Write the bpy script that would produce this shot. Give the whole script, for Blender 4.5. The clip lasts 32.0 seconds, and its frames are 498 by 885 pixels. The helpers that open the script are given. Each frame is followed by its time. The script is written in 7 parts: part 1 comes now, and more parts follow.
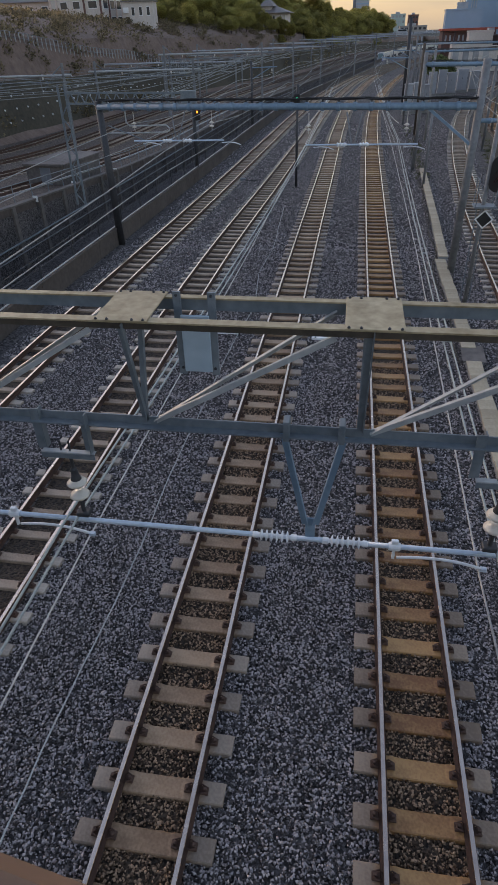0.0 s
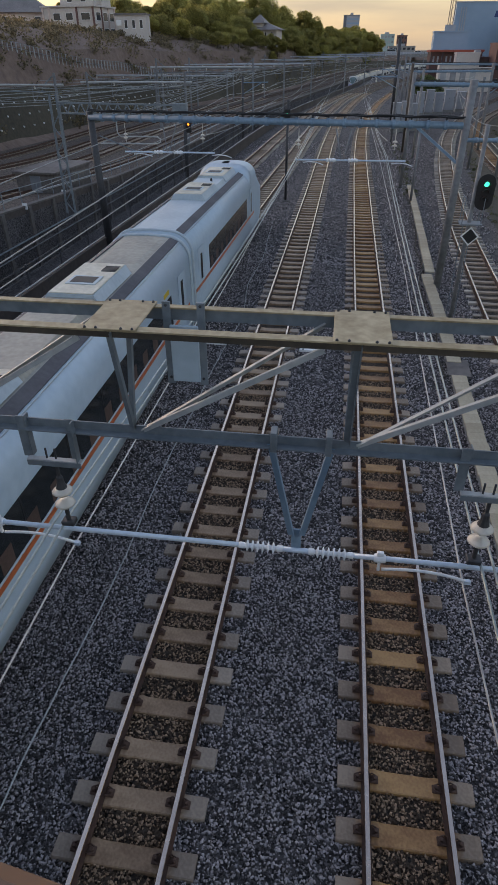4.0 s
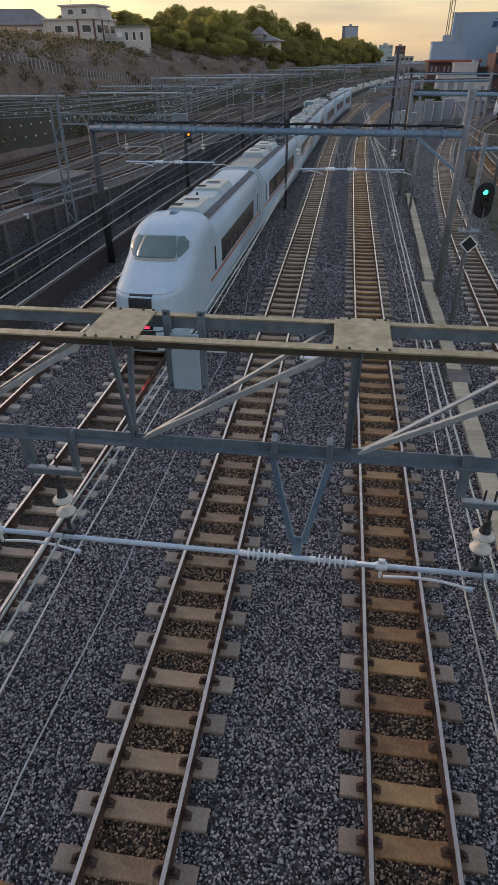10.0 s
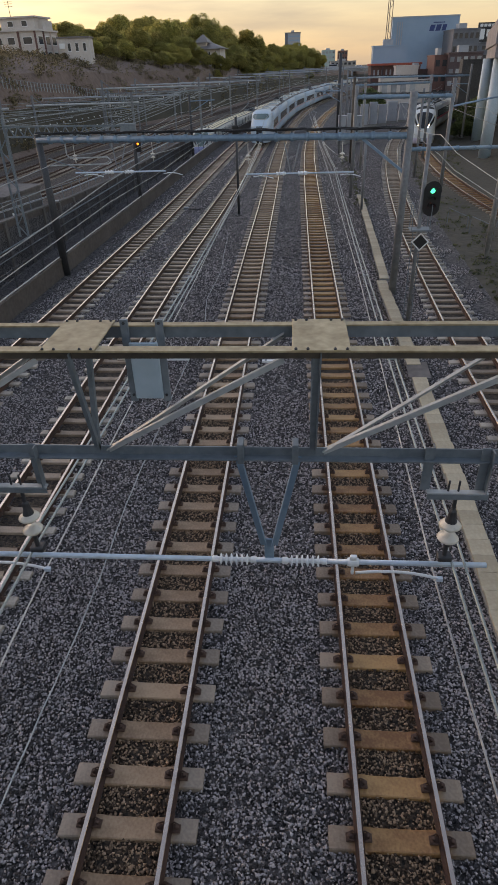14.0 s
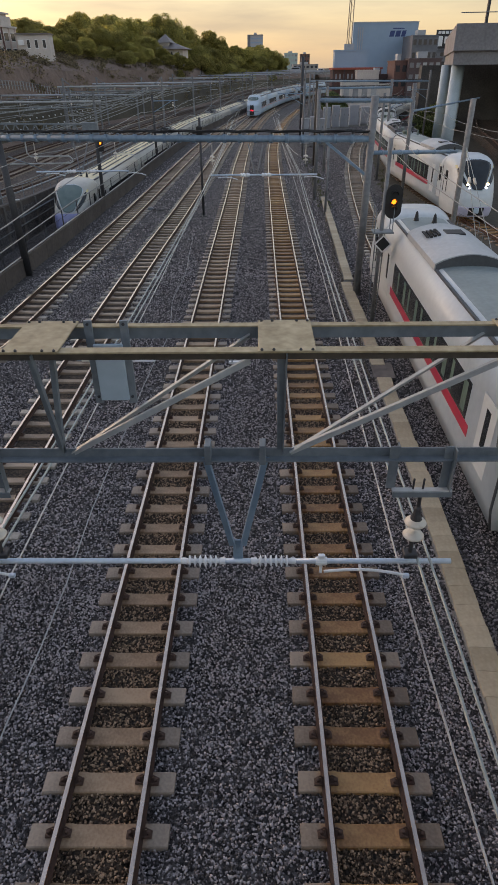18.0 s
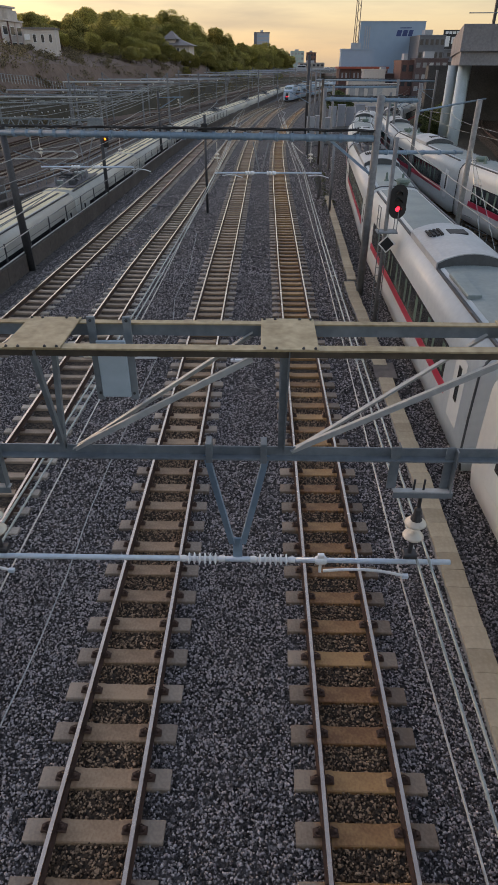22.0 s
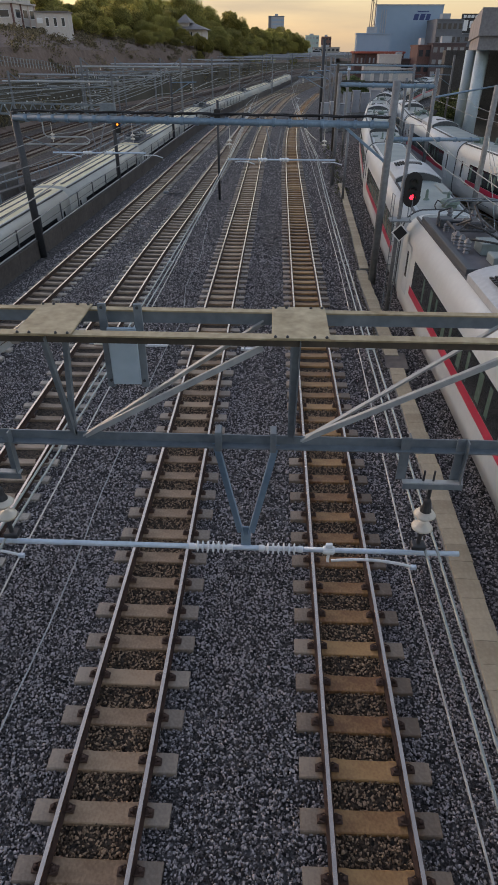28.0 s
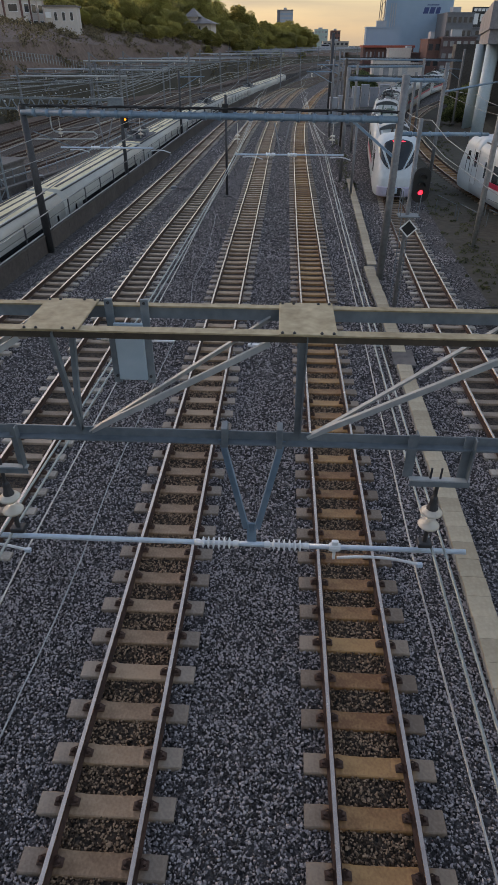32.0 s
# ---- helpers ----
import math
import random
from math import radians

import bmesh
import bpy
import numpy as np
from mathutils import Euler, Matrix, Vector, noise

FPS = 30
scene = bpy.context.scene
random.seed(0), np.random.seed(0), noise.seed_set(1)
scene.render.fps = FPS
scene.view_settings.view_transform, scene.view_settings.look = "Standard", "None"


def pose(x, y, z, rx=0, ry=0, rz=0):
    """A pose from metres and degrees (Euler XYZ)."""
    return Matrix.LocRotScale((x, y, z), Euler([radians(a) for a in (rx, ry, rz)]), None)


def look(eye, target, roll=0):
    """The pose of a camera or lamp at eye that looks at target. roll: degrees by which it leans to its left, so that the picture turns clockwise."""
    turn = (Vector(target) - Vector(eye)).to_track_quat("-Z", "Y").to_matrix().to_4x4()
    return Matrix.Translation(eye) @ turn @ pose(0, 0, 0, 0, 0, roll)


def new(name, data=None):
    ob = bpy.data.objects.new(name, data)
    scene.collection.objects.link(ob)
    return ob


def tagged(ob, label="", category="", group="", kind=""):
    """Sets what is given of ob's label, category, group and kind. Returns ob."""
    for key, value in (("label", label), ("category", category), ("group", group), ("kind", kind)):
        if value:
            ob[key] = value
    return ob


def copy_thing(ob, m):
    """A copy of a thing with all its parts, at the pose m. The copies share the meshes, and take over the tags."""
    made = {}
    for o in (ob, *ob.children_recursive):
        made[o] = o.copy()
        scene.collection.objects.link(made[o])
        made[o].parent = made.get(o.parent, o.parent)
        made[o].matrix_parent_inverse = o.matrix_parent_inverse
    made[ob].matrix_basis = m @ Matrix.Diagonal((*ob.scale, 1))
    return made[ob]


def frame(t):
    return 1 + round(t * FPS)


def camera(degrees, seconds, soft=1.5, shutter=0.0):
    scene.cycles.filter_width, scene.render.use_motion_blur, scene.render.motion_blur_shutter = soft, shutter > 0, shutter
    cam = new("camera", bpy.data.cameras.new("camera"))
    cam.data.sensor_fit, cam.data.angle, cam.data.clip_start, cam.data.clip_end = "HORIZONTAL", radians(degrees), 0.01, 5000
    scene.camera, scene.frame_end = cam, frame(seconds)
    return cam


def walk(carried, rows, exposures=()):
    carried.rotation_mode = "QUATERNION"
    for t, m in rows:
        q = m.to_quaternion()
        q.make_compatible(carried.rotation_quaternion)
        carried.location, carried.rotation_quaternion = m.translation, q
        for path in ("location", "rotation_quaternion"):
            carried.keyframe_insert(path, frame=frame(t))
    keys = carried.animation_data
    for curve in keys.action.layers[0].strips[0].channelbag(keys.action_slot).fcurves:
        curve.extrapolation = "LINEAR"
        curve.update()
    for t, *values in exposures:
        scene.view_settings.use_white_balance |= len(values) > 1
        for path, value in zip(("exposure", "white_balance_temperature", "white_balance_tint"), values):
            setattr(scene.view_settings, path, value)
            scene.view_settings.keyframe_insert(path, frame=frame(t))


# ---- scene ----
SKY, SUN = 0.15, 0.36
BALANCE = [(0, 1.5, 6350, 27), (9, 1.52, 6600, 26), (17, 1.57, 6950, 27), (25, 1.55, 6850, 27), (32, 1.5, 6600, 25)]
cam = camera(46.0, 32.0, 0.85)
PATH = [
    (0, (-1.585, 0.015, 8.985), (-1.87, 1.632, 7.843), -2.0),
    (0.5, (-1.581, 0.011, 8.989), (-1.864, 1.63, 7.848), -2.0),
    (1, (-1.583, 0.016, 8.988), (-1.854, 1.64, 7.852), -1.8),
    (1.5, (-1.586, 0.007, 8.989), (-1.849, 1.635, 7.858), -1.4),
    (2, (-1.583, 0.014, 8.987), (-1.842, 1.647, 7.861), -1.2),
    (2.5, (-1.587, 0.008, 8.99), (-1.841, 1.643, 7.867), -0.9),
    (3, (-1.583, 0.014, 8.986), (-1.834, 1.654, 7.868), -0.7),
    (3.5, (-1.589, 0.005, 8.989), (-1.835, 1.647, 7.874), -0.5),
    (5.5, (-1.591, 0.009, 8.987), (-1.83, 1.661, 7.885), -0.2),
    (6, (-1.589, 0.008, 8.987), (-1.831, 1.662, 7.89), -0.4),
    (6.5, (-1.587, 0.009, 8.99), (-1.831, 1.665, 7.895), -0.5),
    (7, (-1.588, 0.005, 8.988), (-1.835, 1.661, 7.895), -0.6),
    (7.5, (-1.59, 0.008, 8.984), (-1.836, 1.665, 7.892), -0.6),
    (8, (-1.588, 0.015, 8.987), (-1.835, 1.672, 7.894), -0.6),
    (8.5, (-1.587, 0.012, 8.988), (-1.834, 1.669, 7.896), -0.6),
    (9, (-1.59, 0.009, 8.986), (-1.836, 1.667, 7.895), -0.6),
    (9.5, (-1.59, 0.009, 8.986), (-1.836, 1.667, 7.895), -0.6),
    (10, (-1.588, 0.009, 8.986), (-1.835, 1.667, 7.895), -0.6),
    (10.5, (-1.586, 0.01, 8.988), (-1.834, 1.669, 7.899), -0.6),
    (11, (-1.588, 0.008, 8.986), (-1.835, 1.668, 7.898), -0.6),
    (11.5, (-1.591, 0.013, 8.985), (-1.84, 1.673, 7.897), -0.6),
    (12, (-1.585, 0.016, 8.987), (-1.835, 1.676, 7.9), -0.7),
    (12.5, (-1.581, 0.004, 8.988), (-1.823, 1.667, 7.903), -1.0),
    (13, (-1.577, 0.01, 8.988), (-1.799, 1.677, 7.906), -1.5),
    (13.5, (-1.572, 0.006, 8.987), (-1.756, 1.679, 7.908), -1.8),
    (14, (-1.569, -0.004, 8.988), (-1.708, 1.675, 7.91), -2.0),
    (14.5, (-1.568, -0.01, 8.989), (-1.663, 1.672, 7.91), -1.9),
    (16.5, (-1.566, -0.01, 8.988), (-1.606, 1.675, 7.911), -1.4),
    (17, (-1.568, -0.012, 8.992), (-1.604, 1.673, 7.915), -1.1),
    (17.5, (-1.568, -0.008, 8.989), (-1.6, 1.677, 7.912), -0.8),
    (18, (-1.566, -0.004, 8.986), (-1.595, 1.681, 7.909), -0.7),
    (18.5, (-1.565, -0.007, 8.987), (-1.593, 1.678, 7.911), -0.6),
    (19, (-1.568, -0.003, 8.985), (-1.595, 1.682, 7.908), -0.4),
    (19.5, (-1.569, -0.003, 8.986), (-1.595, 1.682, 7.909), -0.3),
    (20, (-1.571, -0.005, 8.988), (-1.597, 1.68, 7.911), -0.2),
    (20.5, (-1.569, -0.004, 8.986), (-1.596, 1.681, 7.91), -0.0),
    (21, (-1.572, -0.006, 8.988), (-1.599, 1.679, 7.91), 0.0),
    (21.5, (-1.569, -0.001, 8.986), (-1.598, 1.682, 7.906), 0.1),
    (22, (-1.571, -0.003, 8.986), (-1.602, 1.679, 7.904), 0.1),
    (22.5, (-1.572, 0.001, 8.984), (-1.604, 1.681, 7.9), 0.1),
    (23, (-1.574, -0.002, 8.987), (-1.607, 1.678, 7.901), 0.2),
    (23.5, (-1.575, 0.0, 8.986), (-1.61, 1.678, 7.898), 0.1),
    (24, (-1.572, 0.002, 8.984), (-1.61, 1.679, 7.895), 0.1),
    (24.5, (-1.573, 0.001, 8.986), (-1.612, 1.677, 7.895), 0.1),
    (25, (-1.572, -0.005, 8.987), (-1.612, 1.67, 7.894), 0.1),
    (25.5, (-1.571, 0.002, 8.982), (-1.614, 1.675, 7.886), 0.2),
    (27.5, (-1.574, 0.002, 8.981), (-1.633, 1.665, 7.872), 0.2),
    (28, (-1.573, 0.001, 8.981), (-1.635, 1.662, 7.868), 0.2),
    (28.5, (-1.574, -0.004, 8.983), (-1.639, 1.655, 7.868), 0.2),
    (29, (-1.572, 0.004, 8.981), (-1.638, 1.66, 7.863), 0.2),
    (29.5, (-1.572, -0.002, 8.983), (-1.639, 1.653, 7.862), 0.1),
    (30, (-1.575, 0.001, 8.98), (-1.642, 1.654, 7.856), 0.2),
    (30.5, (-1.576, -0.001, 8.982), (-1.645, 1.652, 7.859), 0.1),
    (31, (-1.573, 0.005, 8.978), (-1.646, 1.658, 7.854), 0.0),
    (31.5, (-1.576, 0.003, 8.979), (-1.654, 1.656, 7.856), 0.1),
    (32, (-1.573, 0.011, 8.977), (-1.656, 1.663, 7.853), 0.1),
]
walk(cam, [(t, look(eye, target, roll)) for t, eye, target, roll in PATH], BALANCE)

# ---- light ----
SUN_AZ = radians(-55)
SUN_EL = radians(8.0)
world = bpy.data.worlds.new("dusk_sky")
scene.world = world
world.use_nodes = True
wn, wl = world.node_tree.nodes, world.node_tree.links
sky = wn.new("ShaderNodeTexSky")
sky.sky_type = "NISHITA"
sky.sun_disc = False
sky.sun_elevation = SUN_EL
sky.sun_rotation = SUN_AZ
sky.air_density, sky.dust_density, sky.ozone_density = 1.2, 1.2, 1.2
wn["Background"].inputs["Strength"].default_value = SKY
# low evening haze: the sky pales toward the horizon
sky_co, sky_sep, haze, veil = wn.new("ShaderNodeTexCoord"), wn.new("ShaderNodeSeparateXYZ"), wn.new("ShaderNodeMapRange"), wn.new("ShaderNodeMix")
wl.new(sky_co.outputs["Generated"], sky_sep.inputs[0])
wl.new(sky_sep.outputs["Z"], haze.inputs["Value"])
haze.interpolation_type = "SMOOTHSTEP"
haze.inputs["From Min"].default_value, haze.inputs["From Max"].default_value = 0.0, 0.45
haze.inputs["To Min"].default_value, haze.inputs["To Max"].default_value = 0.72, 0.0
veil.data_type = "RGBA"
wl.new(haze.outputs[0], veil.inputs["Factor"])
wl.new(sky.outputs[0], veil.inputs[6])
veil.inputs[7].default_value = (1.20, 1.15, 0.86, 1)
# thin streaks of cloud, drawn out along the horizon
streak_map, streak, streak_range, cloud = wn.new("ShaderNodeMapping"), wn.new("ShaderNodeTexNoise"), wn.new("ShaderNodeMapRange"), wn.new("ShaderNodeMix")
wl.new(sky_co.outputs["Generated"], streak_map.inputs["Vector"])
streak_map.inputs["Scale"].default_value = (2.2, 2.2, 17.0)
streak_map.inputs["Rotation"].default_value = (0.05, 0.09, 0.0)
wl.new(streak_map.outputs[0], streak.inputs["Vector"])
streak.inputs["Scale"].default_value, streak.inputs["Detail"].default_value, streak.inputs["Roughness"].default_value = 1.5, 5, 0.55
wl.new(streak.outputs[0], streak_range.inputs["Value"])
streak_range.inputs["From Min"].default_value, streak_range.inputs["From Max"].default_value = 0.42, 0.72
streak_range.inputs["To Min"].default_value, streak_range.inputs["To Max"].default_value = 0.0, 0.55
cloud.data_type = "RGBA"
wl.new(streak_range.outputs[0], cloud.inputs["Factor"])
wl.new(veil.outputs[2], cloud.inputs[6])
cloud.inputs[7].default_value = (0.95, 0.91, 0.74, 1)
wl.new(cloud.outputs[2], wn["Background"].inputs["Color"])

sun_data = bpy.data.lights.new("sun", "SUN")
sun_data.energy, sun_data.angle, sun_data.color = SUN, radians(12), (1.0, 0.80, 0.58)
sun = new("sun", sun_data)
sun.matrix_world = look((0, 0, 60), (-math.sin(SUN_AZ) * 100, -math.cos(SUN_AZ) * 100, 60 - 100 * math.tan(SUN_EL)))


# ---- materials ----
def mat(name, low, high, rough=0.7, metal=0.0, grain=8.0, stain=0.7, bump=0.15, depth=0.01, vary=0.0, island=0.0, coat=0.0):
    """Two-scale noise between two base colours, with fine relief; vary: spread by object, island: by piece."""
    m = bpy.data.materials.new(name)
    m.use_nodes = True
    n, l = m.node_tree.nodes, m.node_tree.links
    b = n["Principled BSDF"]
    co = n.new("ShaderNodeTexCoord")
    fine, wide = n.new("ShaderNodeTexNoise"), n.new("ShaderNodeTexNoise")
    fine.inputs["Scale"].default_value, wide.inputs["Scale"].default_value = grain, stain
    fine.inputs["Detail"].default_value, wide.inputs["Detail"].default_value = 6, 4
    for t in (fine, wide):
        l.new(co.outputs["Object"], t.inputs["Vector"])
    add = n.new("ShaderNodeMath")
    add.operation = "MULTIPLY_ADD"
    l.new(fine.outputs[0], add.inputs[0])
    add.inputs[1].default_value = 0.5
    half = n.new("ShaderNodeMath")
    half.operation = "MULTIPLY"
    l.new(wide.outputs[0], half.inputs[0])
    half.inputs[1].default_value = 0.5
    l.new(half.outputs[0], add.inputs[2])
    last = add.outputs[0]
    for amount, node, sock in ((vary, "ShaderNodeObjectInfo", "Random"), (island, "ShaderNodeNewGeometry", "Random Per Island")):
        if amount:
            info = n.new(node)
            shift = n.new("ShaderNodeMath")
            shift.operation = "MULTIPLY_ADD"
            l.new(info.outputs[sock], shift.inputs[0])
            shift.inputs[1].default_value = amount
            l.new(last, shift.inputs[2])
            off = n.new("ShaderNodeMath")
            off.operation = "SUBTRACT"
            l.new(shift.outputs[0], off.inputs[0])
            off.inputs[1].default_value = amount / 2
            last = off.outputs[0]
    ramp = n.new("ShaderNodeValToRGB")
    ramp.color_ramp.elements[0].position, ramp.color_ramp.elements[1].position = 0.32, 0.68
    ramp.color_ramp.elements[0].color, ramp.color_ramp.elements[1].color = (*low, 1), (*high, 1)
    l.new(last, ramp.inputs[0])
    l.new(ramp.outputs[0], b.inputs["Base Color"])
    rr = n.new("ShaderNodeMapRange")
    rr.inputs["To Min"].default_value, rr.inputs["To Max"].default_value = max(0.03, rough - 0.12), min(1, rough + 0.12)
    l.new(fine.outputs[0], rr.inputs["Value"])
    l.new(rr.outputs[0], b.inputs["Roughness"])
    b.inputs["Metallic"].default_value = metal
    b.inputs["Coat Weight"].default_value = coat
    if bump:
        bp = n.new("ShaderNodeBump")
        bp.inputs["Strength"].default_value, bp.inputs["Distance"].default_value = bump, depth
        l.new(fine.outputs[0], bp.inputs["Height"])
        l.new(bp.outputs[0], b.inputs["Normal"])
    return m


def sleeper_mat(name, low, high, end_low, end_high):
    """Concrete browned by rust and brake dust between the rails, paler at its ends."""
    m = mat(name, low, high, 0.52, grain=24, stain=2.6, bump=0.3, depth=0.006, vary=0.3)
    n, l = m.node_tree.nodes, m.node_tree.links
    first = [q for q in n if q.type == "VALTORGB"][0]
    co = [q for q in n if q.type == "TEX_COORD"][0]
    ends = n.new("ShaderNodeValToRGB")
    ends.color_ramp.elements[0].position, ends.color_ramp.elements[1].position = 0.32, 0.68
    ends.color_ramp.elements[0].color, ends.color_ramp.elements[1].color = (*end_low, 1), (*end_high, 1)
    l.new(first.inputs[0].links[0].from_socket, ends.inputs[0])
    sep, dist, edge, mix = n.new("ShaderNodeSeparateXYZ"), n.new("ShaderNodeMath"), n.new("ShaderNodeMapRange"), n.new("ShaderNodeMix")
    l.new(co.outputs["Object"], sep.inputs[0])
    dist.operation = "ABSOLUTE"
    l.new(sep.outputs["X"], dist.inputs[0])
    edge.inputs["From Min"].default_value, edge.inputs["From Max"].default_value = 0.58, 0.74
    l.new(dist.outputs[0], edge.inputs["Value"])
    mix.data_type = "RGBA"
    l.new(edge.outputs[0], mix.inputs[0])
    l.new(first.outputs[0], mix.inputs[6])
    l.new(ends.outputs[0], mix.inputs[7])
    l.new(mix.outputs[2], n["Principled BSDF"].inputs["Base Color"])
    return m


def leaf_mat(name, low, high):
    """Leaves that let some light through."""
    m = mat(name, low, high, 0.6, grain=0.8, stain=0.1, island=0.8, bump=0)
    n, l = m.node_tree.nodes, m.node_tree.links
    b, out = n["Principled BSDF"], n["Material Output"]
    thin, mix = n.new("ShaderNodeBsdfTranslucent"), n.new("ShaderNodeMixShader")
    l.new(b.inputs["Base Color"].links[0].from_socket, thin.inputs["Color"])
    mix.inputs[0].default_value = 0.6
    l.new(b.outputs[0], mix.inputs[1])
    l.new(thin.outputs[0], mix.inputs[2])
    l.new(mix.outputs[0], out.inputs["Surface"])
    return m


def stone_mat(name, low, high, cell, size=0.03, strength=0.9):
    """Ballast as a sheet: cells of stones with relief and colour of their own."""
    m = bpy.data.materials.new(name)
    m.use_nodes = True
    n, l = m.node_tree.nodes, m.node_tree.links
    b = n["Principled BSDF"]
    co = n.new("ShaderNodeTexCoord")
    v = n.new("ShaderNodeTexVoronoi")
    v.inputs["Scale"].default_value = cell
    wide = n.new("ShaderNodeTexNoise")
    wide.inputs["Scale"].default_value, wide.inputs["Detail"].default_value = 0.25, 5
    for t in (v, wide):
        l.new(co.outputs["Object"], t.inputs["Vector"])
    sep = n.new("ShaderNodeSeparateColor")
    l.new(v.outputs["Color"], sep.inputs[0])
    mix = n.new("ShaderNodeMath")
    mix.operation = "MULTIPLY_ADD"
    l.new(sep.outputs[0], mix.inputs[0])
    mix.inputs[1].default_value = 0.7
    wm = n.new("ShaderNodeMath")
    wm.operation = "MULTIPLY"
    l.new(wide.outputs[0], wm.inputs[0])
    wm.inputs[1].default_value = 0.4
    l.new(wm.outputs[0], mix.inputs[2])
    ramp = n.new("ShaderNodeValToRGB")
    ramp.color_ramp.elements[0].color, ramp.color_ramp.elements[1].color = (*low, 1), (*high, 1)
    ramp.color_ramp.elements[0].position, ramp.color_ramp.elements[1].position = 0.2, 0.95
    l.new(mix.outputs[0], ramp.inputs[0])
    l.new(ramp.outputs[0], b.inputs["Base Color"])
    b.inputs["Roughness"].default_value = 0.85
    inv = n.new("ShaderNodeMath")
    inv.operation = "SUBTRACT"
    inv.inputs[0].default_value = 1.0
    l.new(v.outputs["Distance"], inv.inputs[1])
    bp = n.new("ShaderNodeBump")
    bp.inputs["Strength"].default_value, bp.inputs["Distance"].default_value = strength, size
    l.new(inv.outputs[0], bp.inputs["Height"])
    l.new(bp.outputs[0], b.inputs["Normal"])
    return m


def glow(name, color, strength):
    m = bpy.data.materials.new(name)
    m.use_nodes = True
    b = m.node_tree.nodes["Principled BSDF"]
    b.inputs["Base Color"].default_value = (*color, 1)
    b.inputs["Emission Color"].default_value = (*color, 1)
    b.inputs["Emission Strength"].default_value = strength
    return m


# sheet darker than the loose stones: shade of the gaps sits in its colour
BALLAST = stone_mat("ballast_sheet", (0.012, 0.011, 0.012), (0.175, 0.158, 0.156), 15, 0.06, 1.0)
YARD = stone_mat("yard_ballast", (0.034, 0.025, 0.02), (0.155, 0.115, 0.092), 12, 0.05, 1.0)
STONE = mat("ballast_stone", (0.042, 0.037, 0.038), (0.44, 0.395, 0.395), 0.7, grain=30, stain=3, island=0.8, bump=0.3)
STONE_RUST = mat("rusty_ballast_stone", (0.07, 0.042, 0.026), (0.42, 0.28, 0.18), 0.8, grain=30, stain=3, island=0.8, bump=0.3)
SLEEPER = sleeper_mat("sleeper_concrete", (0.18, 0.102, 0.053), (0.37, 0.245, 0.15), (0.18, 0.134, 0.10), (0.33, 0.26, 0.20))
SLEEPER_PALE = sleeper_mat("sleeper_pale_concrete", (0.17, 0.115, 0.075), (0.36, 0.265, 0.19), (0.25, 0.21, 0.17), (0.44, 0.38, 0.31))
SLEEPER_RUST = sleeper_mat("sleeper_rusty_concrete", (0.175, 0.072, 0.023), (0.41, 0.225, 0.085), (0.165, 0.113, 0.077), (0.31, 0.23, 0.165))
RAIL_HEAD = mat("polished_rail", (0.51, 0.41, 0.345), (0.72, 0.61, 0.52), 0.24, metal=1.0, grain=5, stain=0.6, bump=0.0)
RAIL_WEB = mat("rusty_rail_web", (0.032, 0.017, 0.012), (0.095, 0.045, 0.027), 0.8, grain=25, stain=2, bump=0.3)
CLIP = mat("rusty_clip", (0.045, 0.024, 0.018), (0.12, 0.062, 0.04), 0.75, grain=40, bump=0.3)
GALV = mat("galvanised_steel", (0.115, 0.14, 0.16), (0.22, 0.25, 0.27), 0.5, metal=0.1, grain=14, stain=1.5, bump=0.06)
GALV_PALE = mat("pale_galvanised_steel", (0.30, 0.31, 0.31), (0.47, 0.48, 0.47), 0.5, metal=0.1, grain=14, stain=1.5, bump=0.06)
# weathered tan, with sky glow on the upper faces put into the colour
GALV_TOP = mat("weathered_sky_tinted_steel", (0.22, 0.165, 0.085), (0.50, 0.415, 0.265), 0.6, metal=0.05, grain=16, stain=3.2, bump=0.15)
PIPE = mat("bright_galvanised_pipe", (0.44, 0.53, 0.64), (0.62, 0.71, 0.81), 0.35, metal=0.15, grain=20, bump=0.03)
DARK_STEEL = mat("dark_painted_steel", (0.03, 0.032, 0.036), (0.075, 0.075, 0.08), 0.6, metal=0.2, grain=14, bump=0.1)
BLUE_STEEL = mat("blue_grey_steel", (0.13, 0.21, 0.29), (0.24, 0.34, 0.44), 0.5, metal=0.1, grain=10, bump=0.08)
GREY_PALE = mat("pale_grey_paint", (0.34, 0.43, 0.49), (0.46, 0.55, 0.61), 0.5, grain=8, bump=0.03)
PORCELAIN = mat("cream_porcelain", (0.55, 0.50, 0.42), (0.72, 0.67, 0.58), 0.3, grain=12, bump=0.02, coat=0.4)
SILICONE = mat("white_insulator", (0.66, 0.69, 0.72), (0.82, 0.84, 0.86), 0.4, grain=12, bump=0.02)
MAST = mat("dull_grey_mast_steel", (0.12, 0.125, 0.13), (0.25, 0.255, 0.26), 0.6, metal=0.1, grain=8, stain=1.2, bump=0.08)
# rust brown on masts; on the near chord web it paints in shade
RUST_AND_SHADE_STEEL = mat("rust_and_shade_brown_steel", (0.035, 0.028, 0.022), (0.10, 0.08, 0.06), 0.7, grain=14, stain=2, bump=0.1)
TRACK_BED = stone_mat("rust_stained_ballast", (0.010, 0.007, 0.005), (0.105, 0.072, 0.048), 22, 0.04, 1.0)
MESSENGER = mat("pale_stranded_wire", (0.24, 0.28, 0.275), (0.40, 0.44, 0.43), 0.4, metal=0.3, grain=30, bump=0.1)
